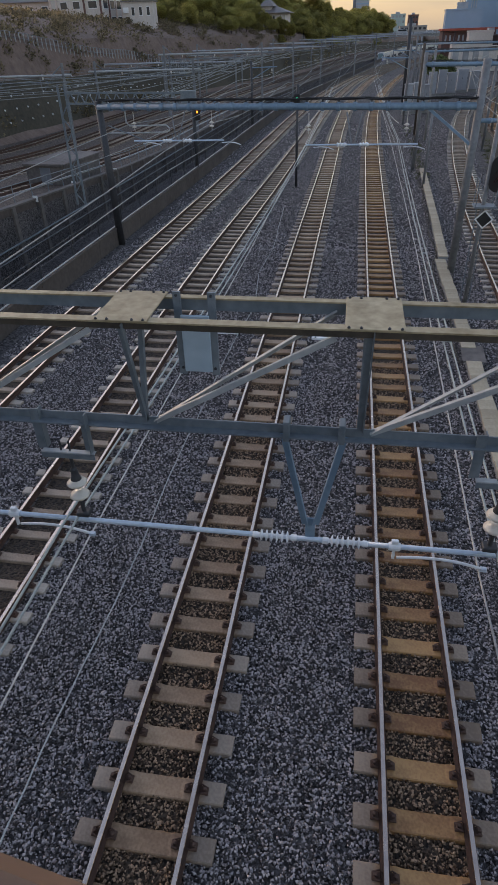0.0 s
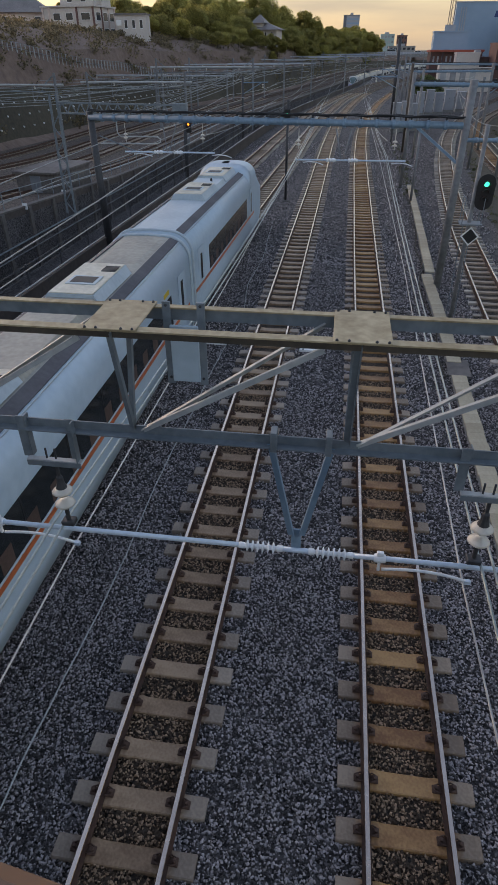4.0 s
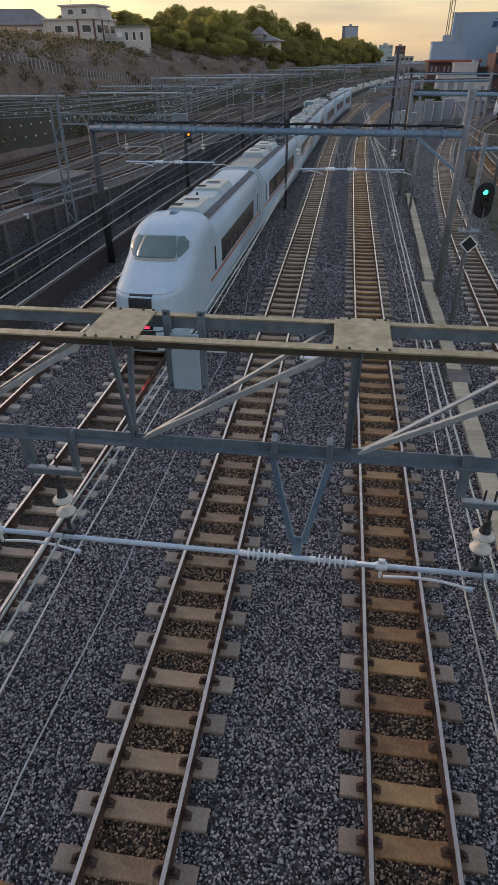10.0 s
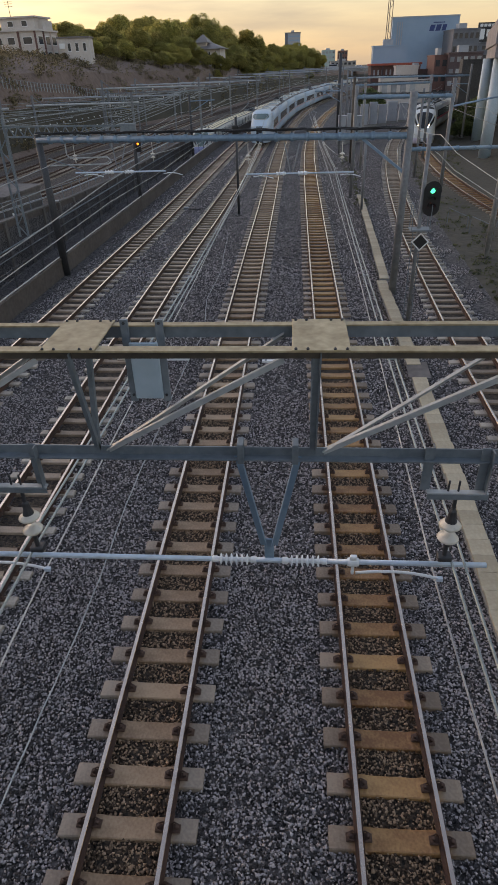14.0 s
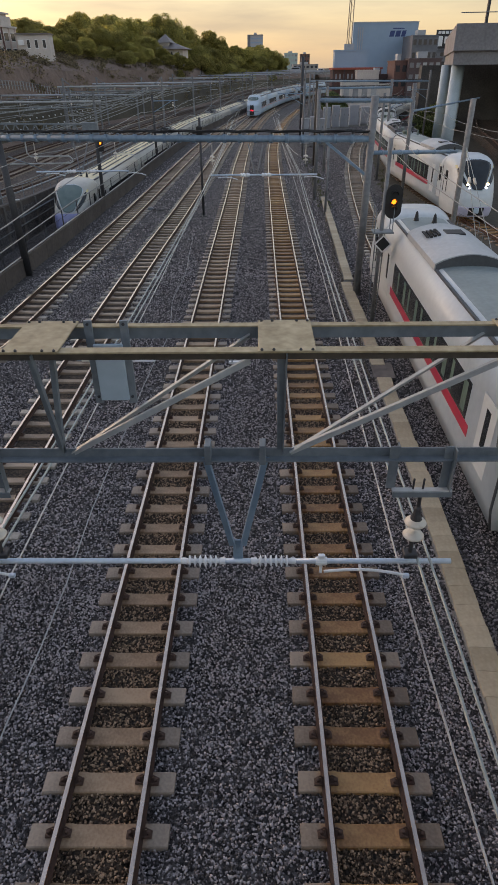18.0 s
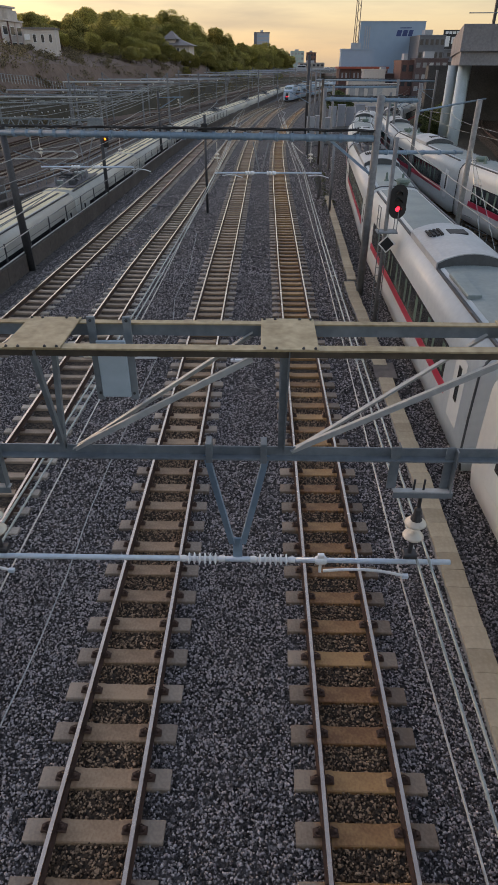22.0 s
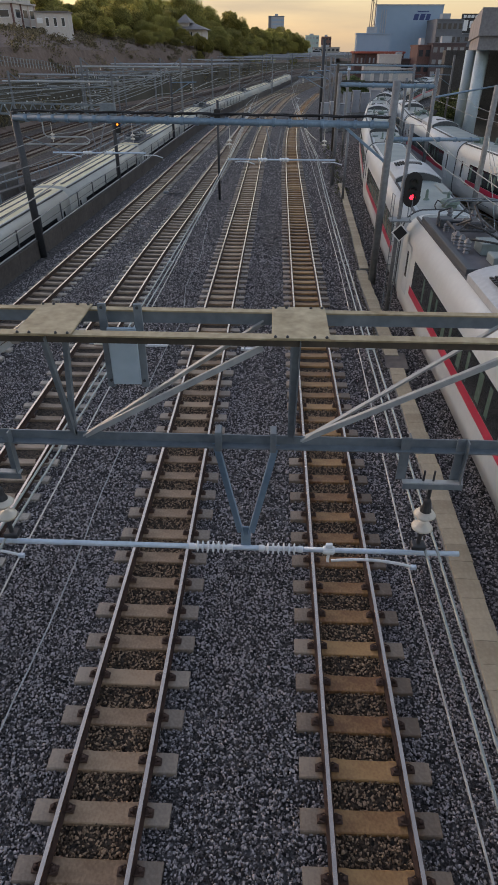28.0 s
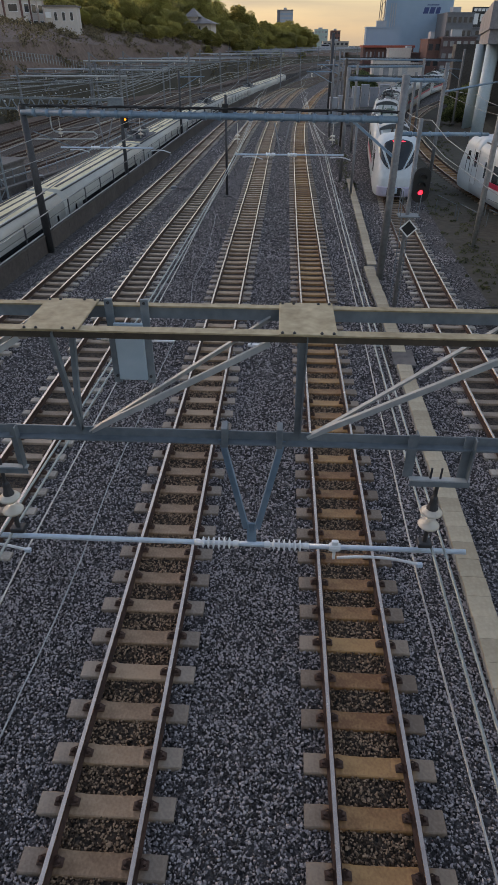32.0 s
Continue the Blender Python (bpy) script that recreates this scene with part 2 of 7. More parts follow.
COPPER = mat("weathered_wire", (0.16, 0.17, 0.17), (0.34, 0.36, 0.36), 0.45, metal=0.6, grain=10, bump=0)
WIRE_BRIGHT = mat("bright_wire", (0.4, 0.4, 0.4), (0.62, 0.62, 0.6), 0.35, metal=0.6, grain=10, bump=0)
CABLE = mat("black_cable", (0.012, 0.012, 0.013), (0.035, 0.035, 0.036), 0.6, grain=10, bump=0)
CONCRETE = mat("weathered_concrete", (0.17, 0.17, 0.165), (0.36, 0.35, 0.335), 0.85, grain=6, stain=0.35, bump=0.2)
WALL_BROWN = mat("sooty_brown_concrete", (0.05, 0.040, 0.034), (0.125, 0.102, 0.088), 0.9, grain=5, stain=0.4, bump=0.25)
CONCRETE_DARK = mat("sooty_concrete", (0.05, 0.048, 0.047), (0.13, 0.125, 0.12), 0.9, grain=5, stain=0.3, bump=0.25)
WALL_GREY = mat("brownish_sooty_concrete", (0.075, 0.065, 0.06), (0.19, 0.168, 0.155), 0.9, grain=4, stain=0.25, bump=0.25)
DUCT = mat("beige_trough_cover", (0.33, 0.275, 0.19), (0.48, 0.41, 0.295), 0.85, grain=14, stain=0.8, bump=0.2, vary=0.25)
TRAIN_WHITE = mat("white_train_paint", (0.38, 0.485, 0.575), (0.48, 0.585, 0.67), 0.46, grain=5, stain=0.5, bump=0.01, coat=0.12)
TRAIN_CREAM = mat("white_gloss_train_paint", (0.50, 0.54, 0.555), (0.61, 0.645, 0.65), 0.46, grain=5, stain=0.5, bump=0.01, coat=0.12)
# ivory greyed: the cutting wall's shade painted into the body colour
IVORY_IN_SHADE = mat("shade_greyed_ivory_paint", (0.40, 0.395, 0.36), (0.52, 0.51, 0.465), 0.46, grain=5, stain=0.5, bump=0.01, coat=0.12)
GLASS_TEAL = mat("grey_green_windscreen", (0.10, 0.15, 0.15), (0.17, 0.23, 0.225), 0.1, grain=2, bump=0)
BLUE_VIOLET = mat("blue_violet_paint", (0.20, 0.22, 0.42), (0.30, 0.32, 0.52), 0.35, grain=5, bump=0)
ROOF_GREY = mat("sooty_roof_paint", (0.22, 0.21, 0.18), (0.42, 0.40, 0.34), 0.6, grain=7, stain=0.9, bump=0.08)
ROOF_COOL = mat("grey_roof_paint", (0.16, 0.20, 0.20), (0.27, 0.315, 0.31), 0.5, grain=7, stain=0.9, bump=0.05)
ROOF_LIGHT = mat("pale_grey_unit_paint", (0.36, 0.38, 0.39), (0.50, 0.52, 0.53), 0.5, grain=7, stain=0.9, bump=0.05)
# cream pushed yellower, the warm sky's light painted into the roof
ROOF_CREAM_LIT = mat("warm_lit_cream_roof_paint", (0.60, 0.50, 0.29), (0.82, 0.72, 0.47), 0.5, grain=6, stain=0.6, bump=0.05)
# yellow evening light on the unit tops, put into a beige colour
UNIT_BEIGE = mat("yellow_lit_unit_cover", (0.46, 0.43, 0.34), (0.72, 0.68, 0.57), 0.6, grain=9, stain=1.5, bump=0.06)
ORANGE = mat("orange_stripe", (0.42, 0.10, 0.03), (0.55, 0.15, 0.05), 0.4, grain=6, bump=0)
ROOF_WHITE = mat("white_roof_paint", (0.36, 0.43, 0.48), (0.50, 0.57, 0.61), 0.5, grain=7, stain=0.9, bump=0.04)
ROOF_STRIP = mat("dark_walkway_paint", (0.06, 0.058, 0.066), (0.12, 0.115, 0.125), 0.7, grain=9, stain=1.2, bump=0.08)
UNIT_END = mat("dull_grey_end_plate", (0.045, 0.05, 0.055), (0.09, 0.098, 0.105), 0.6, grain=8, bump=0.04)
CURTAIN = mat("green_window_curtain", (0.045, 0.085, 0.068), (0.11, 0.165, 0.135), 0.85, grain=14, stain=4, bump=0.1, vary=0.5)
INSULATOR_GREY = mat("grey_roof_porcelain", (0.10, 0.102, 0.112), (0.17, 0.173, 0.185), 0.35, grain=10, bump=0.02, coat=0.3)
SEAT_RED = mat("brown_seat_cloth", (0.05, 0.03, 0.024), (0.12, 0.075, 0.06), 0.9, grain=20, bump=0.1)
BOX_GREEN = mat("grey_green_cover", (0.09, 0.14, 0.12), (0.16, 0.22, 0.19), 0.6, grain=9, bump=0.05)
CRIMSON = mat("crimson_stripe", (0.42, 0.02, 0.05), (0.55, 0.035, 0.08), 0.35, grain=6, bump=0)
LILAC = mat("pale_violet_paint", (0.42, 0.40, 0.52), (0.55, 0.53, 0.64), 0.35, grain=6, bump=0)
BLUE = mat("blue_paint", (0.05, 0.13, 0.42), (0.09, 0.20, 0.55), 0.35, grain=6, bump=0)
GLASS_DARK = mat("tinted_window_glass", (0.012, 0.016, 0.018), (0.03, 0.035, 0.038), 0.08, grain=2, bump=0)
UNDER = mat("underframe_dirt", (0.035, 0.03, 0.027), (0.10, 0.085, 0.07), 0.85, grain=8, bump=0.2)
BLACK = mat("matt_black", (0.008, 0.008, 0.009), (0.02, 0.02, 0.021), 0.6, grain=8, bump=0)
EARTH = mat("dry_earth", (0.036, 0.032, 0.023), (0.10, 0.086, 0.06), 0.95, grain=2.5, stain=0.08, bump=0.5, depth=0.1)
GRASS = mat("slope_vegetation", (0.105, 0.07, 0.055), (0.24, 0.17, 0.135), 0.95, grain=1.3, stain=0.07, bump=0.8, depth=0.3)
LEAF = leaf_mat("tree_leaves", (0.15, 0.14, 0.04), (0.48, 0.42, 0.13))
SCRUB_GREEN = leaf_mat("dull_weeds", (0.05, 0.06, 0.025), (0.13, 0.14, 0.06))
SHRUB_GREEN = leaf_mat("shrub_leaves", (0.06, 0.085, 0.03), (0.20, 0.235, 0.09))
SCRUB = leaf_mat("dry_scrub", (0.11, 0.09, 0.05), (0.26, 0.21, 0.12))
# lighter copy of the tree leaves, with sunlight put into the colour
LEAF_LIGHT = leaf_mat("sunlight_tinted_leaves", (0.2, 0.19, 0.05), (0.56, 0.5, 0.15))
BARK = mat("bark", (0.035, 0.025, 0.018), (0.09, 0.07, 0.05), 0.9, grain=10, bump=0.4)
HOUSE_WHITE = mat("off_white_render", (0.47, 0.42, 0.385), (0.64, 0.58, 0.53), 0.8, grain=3, stain=0.3, bump=0.05)
HOUSE_PINK = mat("beige_siding", (0.52, 0.42, 0.375), (0.68, 0.56, 0.5), 0.8, grain=3, stain=0.3, bump=0.05)
ROOF_TILE = mat("grey_roof_tiles", (0.12, 0.105, 0.10), (0.23, 0.205, 0.195), 0.6, grain=4, stain=0.5, bump=0.2)
GLASS = mat("window_glass", (0.03, 0.035, 0.04), (0.07, 0.075, 0.085), 0.08, grain=1, bump=0)
BLUE_CLAD = mat("pale_blue_cladding", (0.24, 0.34, 0.455), (0.29, 0.39, 0.505), 0.6, grain=0.5, stain=0.03, bump=0.03)
BRICK_RED = mat("brown_brick_tiles", (0.11, 0.055, 0.045), (0.19, 0.10, 0.085), 0.8, grain=3, stain=0.2, bump=0.1)
BRICK_DARK = mat("dark_brown_tiles", (0.075, 0.05, 0.05), (0.13, 0.09, 0.09), 0.8, grain=3, stain=0.2, bump=0.1)
GREY_DARK = mat("dark_grey_panels", (0.12, 0.13, 0.15), (0.19, 0.20, 0.225), 0.7, grain=1, stain=0.1, bump=0.05)
GLASS_PALE = mat("pale_blind_glass", (0.22, 0.22, 0.23), (0.42, 0.42, 0.42), 0.2, grain=0.3, bump=0, vary=0.8)
MAST_WARM = mat("dull_beige_steel", (0.20, 0.16, 0.12), (0.32, 0.26, 0.20), 0.7, grain=4, bump=0.05)
DECK_GREY = mat("violet_grey_concrete", (0.15, 0.145, 0.155), (0.27, 0.26, 0.27), 0.85, grain=5, stain=0.25, bump=0.15)
RED_STEEL = mat("red_oxide_paint", (0.30, 0.06, 0.035), (0.42, 0.10, 0.06), 0.7, grain=4, bump=0.05)
GREY_CLAD = mat("grey_panels", (0.30, 0.32, 0.35), (0.42, 0.44, 0.47), 0.7, grain=1, stain=0.1, bump=0.05)
TEAL_CLAD = mat("pale_teal_render", (0.28, 0.38, 0.37), (0.40, 0.50, 0.48), 0.7, grain=1, stain=0.1, bump=0.03)
SIGN_BLUE = mat("navy_sign_paint", (0.02, 0.04, 0.14), (0.03, 0.06, 0.2), 0.5, grain=2, bump=0)
SIGN_WHITE = mat("white_sign_paint", (0.7, 0.7, 0.7), (0.8, 0.8, 0.8), 0.5, grain=2, bump=0)
YELLOW = mat("yellow_paint", (0.6, 0.4, 0.02), (0.7, 0.5, 0.04), 0.5, grain=5, bump=0)
WOOD = mat("worn_brown_handrail", (0.10, 0.055, 0.034), (0.19, 0.11, 0.066), 0.6, grain=12, stain=2, bump=0.15)
RED_GLOW = glow("red_lamp", (1.0, 0.02, 0.035), 1.7)
GREEN_GLOW = glow("green_lamp", (0.01, 0.8, 0.32), 0.9)
AMBER_GLOW = glow("amber_lamp", (1.0, 0.22, 0.01), 1.1)
COOL_GLOW = glow("cool_headlight", (0.8, 0.9, 1.0), 2.5)
LENS_OFF = mat("unlit_lens", (0.10, 0.09, 0.09), (0.22, 0.2, 0.2), 0.15, grain=20, bump=0)
SUNSET_SHEEN = mat("cream_sunset_sheen", (0.62, 0.54, 0.26), (0.74, 0.66, 0.36), 0.12, grain=5, bump=0, coat=0.6)
HEAD_GLOW = glow("warm_headlight", (1.0, 0.70, 0.30), 4)


# ---- builders ----
def part(name, bm, material, parent=None, label="", smooth=False):
    me = bpy.data.meshes.new(name)
    bm.to_mesh(me)
    bm.free()
    for mm in material if isinstance(material, (list, tuple)) else (material,):
        me.materials.append(mm)
    if smooth:
        me.polygons.foreach_set("use_smooth", [True] * len(me.polygons))
    ob = new(name, me)
    ob.parent = parent
    return tagged(ob, label)


def share(name, me, parent, m):
    ob = new(name, me)
    ob.parent = parent
    ob.matrix_local = m
    return ob


def thing(name, label, category, m=None, group="", kind=""):
    ob = new(name)
    ob.empty_display_size = 0.3
    if m is not None:
        ob.matrix_world = m
    return tagged(ob, label, category, group, kind)


def box(bm, x0, x1, y0, y1, z0, z1, bevel=0.0, m=None, mi=0):
    vs = [bm.verts.new((x, y, z)) for x in (x0, x1) for y in (y0, y1) for z in (z0, z1)]
    fs = [bm.faces.new([vs[i] for i in q]) for q in ((0, 1, 3, 2), (4, 6, 7, 5), (0, 4, 5, 1), (2, 3, 7, 6), (0, 2, 6, 4), (1, 5, 7, 3))]
    for f in fs:
        f.material_index = mi
    if bevel:
        es = list({e for f in fs for e in f.edges})
        r = bmesh.ops.bevel(bm, geom=es, offset=bevel, segments=1, affect="EDGES", profile=0.5)
        vs = list({v for f in r["faces"] for v in f.verts})
        for f in r["faces"]:
            f.material_index = mi
    if m is not None:
        bmesh.ops.transform(bm, matrix=m, verts=vs)
    return vs


def slab(x0, x1, y0, y1, z0, z1, bevel=0.0):
    bm = bmesh.new()
    box(bm, x0, x1, y0, y1, z0, z1, bevel)
    return bm


def rod(bm, a, b, r0, r1=None, n=10, cap=True):
    a, b = Vector(a), Vector(b)
    r1 = r0 if r1 is None else r1
    d = (b - a).normalized()
    u = d.orthogonal().normalized()
    w = d.cross(u)
    rings = []
    for p, r in ((a, r0), (b, r1)):
        rings.append([bm.verts.new(p + (u * math.cos(k * math.tau / n) + w * math.sin(k * math.tau / n)) * r) for k in range(n)])
    for k in range(n):
        bm.faces.new((rings[0][k], rings[0][(k + 1) % n], rings[1][(k + 1) % n], rings[1][k]))
    if cap:
        bm.faces.new(rings[0][::-1])
        bm.faces.new(rings[1])


def rods(pairs, r, n=8):
    bm = bmesh.new()
    for a, b in pairs:
        rod(bm, a, b, r, n=n)
    return bm


def beam(bm, a, b, w, h, up=(0, 0, 1)):
    """A bar of rectangular section w across and h along up."""
    a, b, up = Vector(a), Vector(b), Vector(up)
    d = (b - a).normalized()
    side = d.cross(up).normalized()
    top = side.cross(d).normalized()
    q = [(p + side * sx * w / 2 + top * sz * h / 2) for p in (a, b) for sx, sz in ((-1, -1), (1, -1), (1, 1), (-1, 1))]
    v = [bm.verts.new(c) for c in q]
    for i in range(4):
        bm.faces.new((v[i], v[(i + 1) % 4], v[4 + (i + 1) % 4], v[4 + i]))
    bm.faces.new(v[3::-1])
    bm.faces.new(v[4:])


def bars(segs, w, h, up=(0, 0, 1)):
    bm = bmesh.new()
    for a, b in segs:
        beam(bm, a, b, w, h, up)
    return bm


def angle_bar(bm, a, b, w, t, flip=1, up=(0, 0, 1)):
    """A steel angle: one leg flat, one leg upright."""
    a, b, up = Vector(a), Vector(b), Vector(up)
    d = (b - a).normalized()
    side = d.cross(up).normalized() * flip
    top = side.cross(d).normalized() * flip
    beam(bm, a + side * w / 2, b + side * w / 2, w, t, up)
    beam(bm, a - top * (w / 2 + t / 2), b - top * (w / 2 + t / 2), t, w - t * 0.2, up)


def sweep(bm, pts, profile, closed=True, mi=None):
    """Carries a section (across, up) along a line of points that lies nearly level."""
    rings = []
    for i, p in enumerate(pts):
        d = (Vector(pts[min(i + 1, len(pts) - 1)]) - Vector(pts[max(i - 1, 0)])).normalized()
        side = Vector((d.y, -d.x, 0)).normalized()
        rings.append([bm.verts.new(Vector(p) + side * a + Vector((0, 0, b))) for a, b in profile])
    n = len(profile)
    for i in range(len(rings) - 1):
        for k in range(n if closed else n - 1):
            f = bm.faces.new((rings[i][k], rings[i + 1][k], rings[i + 1][(k + 1) % n], rings[i][(k + 1) % n]))
            if mi:
                f.material_index = mi[k]
    if closed:
        bm.faces.new(rings[0])
        bm.faces.new(rings[-1][::-1])


def tube(bm, pts, r, n=6):
    rings = []
    for i, p in enumerate(pts):
        d = (Vector(pts[min(i + 1, len(pts) - 1)]) - Vector(pts[max(i - 1, 0)])).normalized()
        u = (Vector((0, 0, 1)) if abs(d.z) < 0.9 else Vector((1, 0, 0))).cross(d).normalized()
        w = d.cross(u)
        rings.append([bm.verts.new(Vector(p) + (u * math.cos(k * math.tau / n) + w * math.sin(k * math.tau / n)) * r) for k in range(n)])
    for i in range(len(rings) - 1):
        for k in range(n):
            bm.faces.new((rings[i][k], rings[i][(k + 1) % n], rings[i + 1][(k + 1) % n], rings[i + 1][k]))
    bm.faces.new(rings[0][::-1])
    bm.faces.new(rings[-1])


def lathe(bm, base, axis, profile, n=16):
    """Turns (radius, along) about the axis through base."""
    base, d = Vector(base), Vector(axis).normalized()
    u = d.orthogonal().normalized()
    w = d.cross(u)
    rings = [[bm.verts.new(base + d * h + (u * math.cos(k * math.tau / n) + w * math.sin(k * math.tau / n)) * max(r, 0.0005)) for k in range(n)] for r, h in profile]
    for i in range(len(rings) - 1):
        for k in range(n):
            bm.faces.new((rings[i][k], rings[i][(k + 1) % n], rings[i + 1][(k + 1) % n], rings[i + 1][k]))
    bm.faces.new(rings[0][::-1])
    bm.faces.new(rings[-1])


class Line:
    """A smooth plan line through points (x, y), walked by its length."""

    def __init__(self, pts, z=0.0, step=1.0):
        p = [Vector((x, y, z)) for x, y in pts]
        p = [p[0] * 2 - p[1]] + p + [p[-1] * 2 - p[-2]]
        out = []
        for i in range(1, len(p) - 2):
            a, b, c, d = p[i - 1 : i + 3]
            n = max(2, int((c - b).length / step))
            ta, tb = (c - a) * ((c - b).length / max(1e-6, (c - a).length)), (d - b) * ((c - b).length / max(1e-6, (d - b).length))
            for k in range(n):
                u = k / n
                out.append(b * (2 * u**3 - 3 * u**2 + 1) + ta * (u**3 - 2 * u**2 + u) + c * (-2 * u**3 + 3 * u**2) + tb * (u**3 - u**2))
        out.append(p[-2])
        self.pts = out
        self.at = [0.0]
        for a, b in zip(out, out[1:]):
            self.at.append(self.at[-1] + (b - a).length)
        self.length = self.at[-1]
        self.ya = np.array([v.y for v in out])
        self.sa = np.array(self.at)
        self.xa = np.array([v.x for v in out])

    def s_of_y(self, y):
        return float(np.interp(y, self.ya, self.sa))

    def x_of_y(self, y):
        return float(np.interp(y, self.ya, self.xa))

    def point(self, s):
        return Vector((float(np.interp(s, self.sa, self.xa)), float(np.interp(s, self.sa, self.ya)), self.pts[0].z))

    def heading(self, s):
        d = self.point(min(s + 0.6, self.length)) - self.point(max(s - 0.6, 0))
        return math.degrees(math.atan2(-d.x, d.y))

    def run(self, s0, s1, step):
        n = max(2, int((s1 - s0) / step))
        return [self.point(s0 + (s1 - s0) * k / n) for k in range(n + 1)]


# ---- plan ----
RT = 0.165
LINES = {
    "one": Line([(-13.3, -30), (-11.95, 16), (-11.45, 28.5), (-10.75, 45), (-9.8, 72), (-9.0, 92), (-7.0, 122), (-2.6, 160), (9, 225), (42, 330), (125, 520)]),
    "two": Line([(-9.4, -230), (-8.6, -30), (-8.05, 8), (-7.86, 28.5), (-7.2, 45), (-6.5, 66), (-5.9, 88), (-4.2, 120), (-0.6, 158), (11.3, 223), (45, 328), (128, 518)]),
    "three": Line([(-3.85, -40), (-3.784, 8), (-3.68, 28.5), (-3.5, 48), (-3.3, 74), (-2.6, 100), (-0.8, 130), (3.2, 168), (15, 228), (48, 326), (131, 516)]),
    "four": Line([(0, -40), (0, 8), (-0.03, 28.5), (0.02, 44), (0.12, 60), (0.4, 77), (0.95, 92), (2.6, 115), (6.5, 150), (18, 222), (51, 324), (134, 514)]),
    "five": Line([(5.2, -260), (4.9, -30), (4.95, 10), (5.03, 20), (5.3, 28), (5.7, 37), (6.2, 44), (7.15, 54.5), (8.8, 68.5), (12.2, 88.9), (18, 112), (30, 150), (52, 205), (80, 262)]),
    "six": Line([(18.5, -140), (14.6, 25), (13.1, 41.5), (12.55, 53), (12.75, 64), (14.4, 82), (19, 104), (31, 135), (55, 175), (92, 222)]),
    "low": Line([(-21.5, -330), (-17.6, -30), (-16.3, 18), (-15.7, 37), (-15.2, 52), (-14.4, 78), (-12.9, 105), (-8.6, 143), (-2.6, 192), (6, 262), (26, 360), (70, 480), (130, 600)], z=-1.9),
}
LOW = LINES["low"]


def yard_z(y):
    """The yard falls from a ramp by the bridge to the level of the running lines."""
    return float(np.interp(y, [10, 20, 32, 49, 62, 5000], [2.4, 2.0, 1.2, 0.3, -0.1, -0.1]))


HILL = [(-4000, 12), (-900, 13), (-300, 14), (-140, 14), (-70, 14), (-52, 13.6), (-43, 13.2), (-36, 12.2), (-30.5, 10.8), (-27.5, 9.6), (-25.4, 5.4), (-24, 0.5), (-23, 0.0)]


def hill_shift(y):
    """How far the toe of the hill comes in toward the line."""
    return float(np.interp(y, [20, 75, 130, 185, 215, 270, 400], [-5, 0, 3.0, 9.0, 9.0, 4.0, -3.0]))


def slope_z(x, y):
    o = x - LOW.x_of_y(y) - hill_shift(y)
    z = float(np.interp(o, [a for a, _ in HILL], [b for _, b in HILL]))
    fade = float(np.interp(y, [0, 70, 112, 200, 300, 620], [1.05, 1.0, 0.95, 0.9, 0.75, 0.3]))
    return yard_z(y) + z * fade


# ---- ground: one sheet to the horizon, with the cutting of the low track ----
def ground():
    ys = [-900, -300, -120, -60] + [-30 + 3 * k for k in range(90)] + [250, 265, 280, 300, 330, 370, 420, 500, 600, 800, 1200, 2000, 4500]
    cols = [a for a, _ in HILL] + [-14, -9.5, -5, -3.75, -3.72, -1.4, 0, 1.4, 1.98, 2.0, 3.2]
    right = [-9, -6, -3, 0, 3, 7.2, 9, 12, 15, 18, 22, 30, 45, 80, 200, 700, 4000]
    bm = bmesh.new()
    rows = []
    for y in ys:
        c = LOW.x_of_y(y)
        fade = 1.0 if y < 260 else max(0.0, 1 - (y - 260) / 300)
        r = []
        for o in cols:
            if o < -22:
                o += hill_shift(y)
            if o < -3.74:
                z = slope_z(c + o, y)
                if o < -24:
                    z += 0.45 * noise.noise(Vector((o * 0.15, y * 0.06, 0)))
            else:
                z = -0.1 if o > 1.99 else -2.0 * fade - 0.1 * (1 - fade)
            r.append(bm.verts.new((c + o, y, z)))
        last = c + 3.2
        for k, x in enumerate(right):
            shift = max(0.0, LINES["five"].x_of_y(y) - 5.0) if k > 3 else 0
            xx = max(x + shift + max(0, last + 12), last + 0.5 + 0.02 * k) if y > 120 else max(x + shift, last + 0.2 + 0.02 * k)
            z = -0.1
            if 18 <= x <= 30 and 20 < y < 140:
                z = 0.5 if x < 30 else 1.2
            r.append(bm.verts.new((xx, y, z)))
        rows.append(r)
    n = len(cols)
    for a, b in zip(rows, rows[1:]):
        for k in range(len(a) - 1):
            f = bm.faces.new((a[k], a[k + 1], b[k + 1], b[k]))
            f.material_index = 2 if k == 10 else 1 if k < 12 else 3 if k < 16 else 2 if k > n + 4 else 0
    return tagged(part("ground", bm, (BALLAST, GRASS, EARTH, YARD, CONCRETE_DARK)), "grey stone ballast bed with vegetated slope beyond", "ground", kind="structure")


ground()


# ---- tracks ----
RAIL_PROFILE = [(-0.065, -0.165), (0.065, -0.165), (0.065, -0.152), (0.012, -0.135), (0.012, -0.045), (0.0325, -0.035), (0.034, -0.007), (0.029, 0.0), (-0.029, 0.0), (-0.034, -0.007), (-0.0325, -0.035), (-0.012, -0.045), (-0.012, -0.135), (-0.065, -0.152)]
RAIL_SKIN = [0, 0, 0, 0, 0, 0, 1, 1, 1, 0, 0, 0, 0, 0]


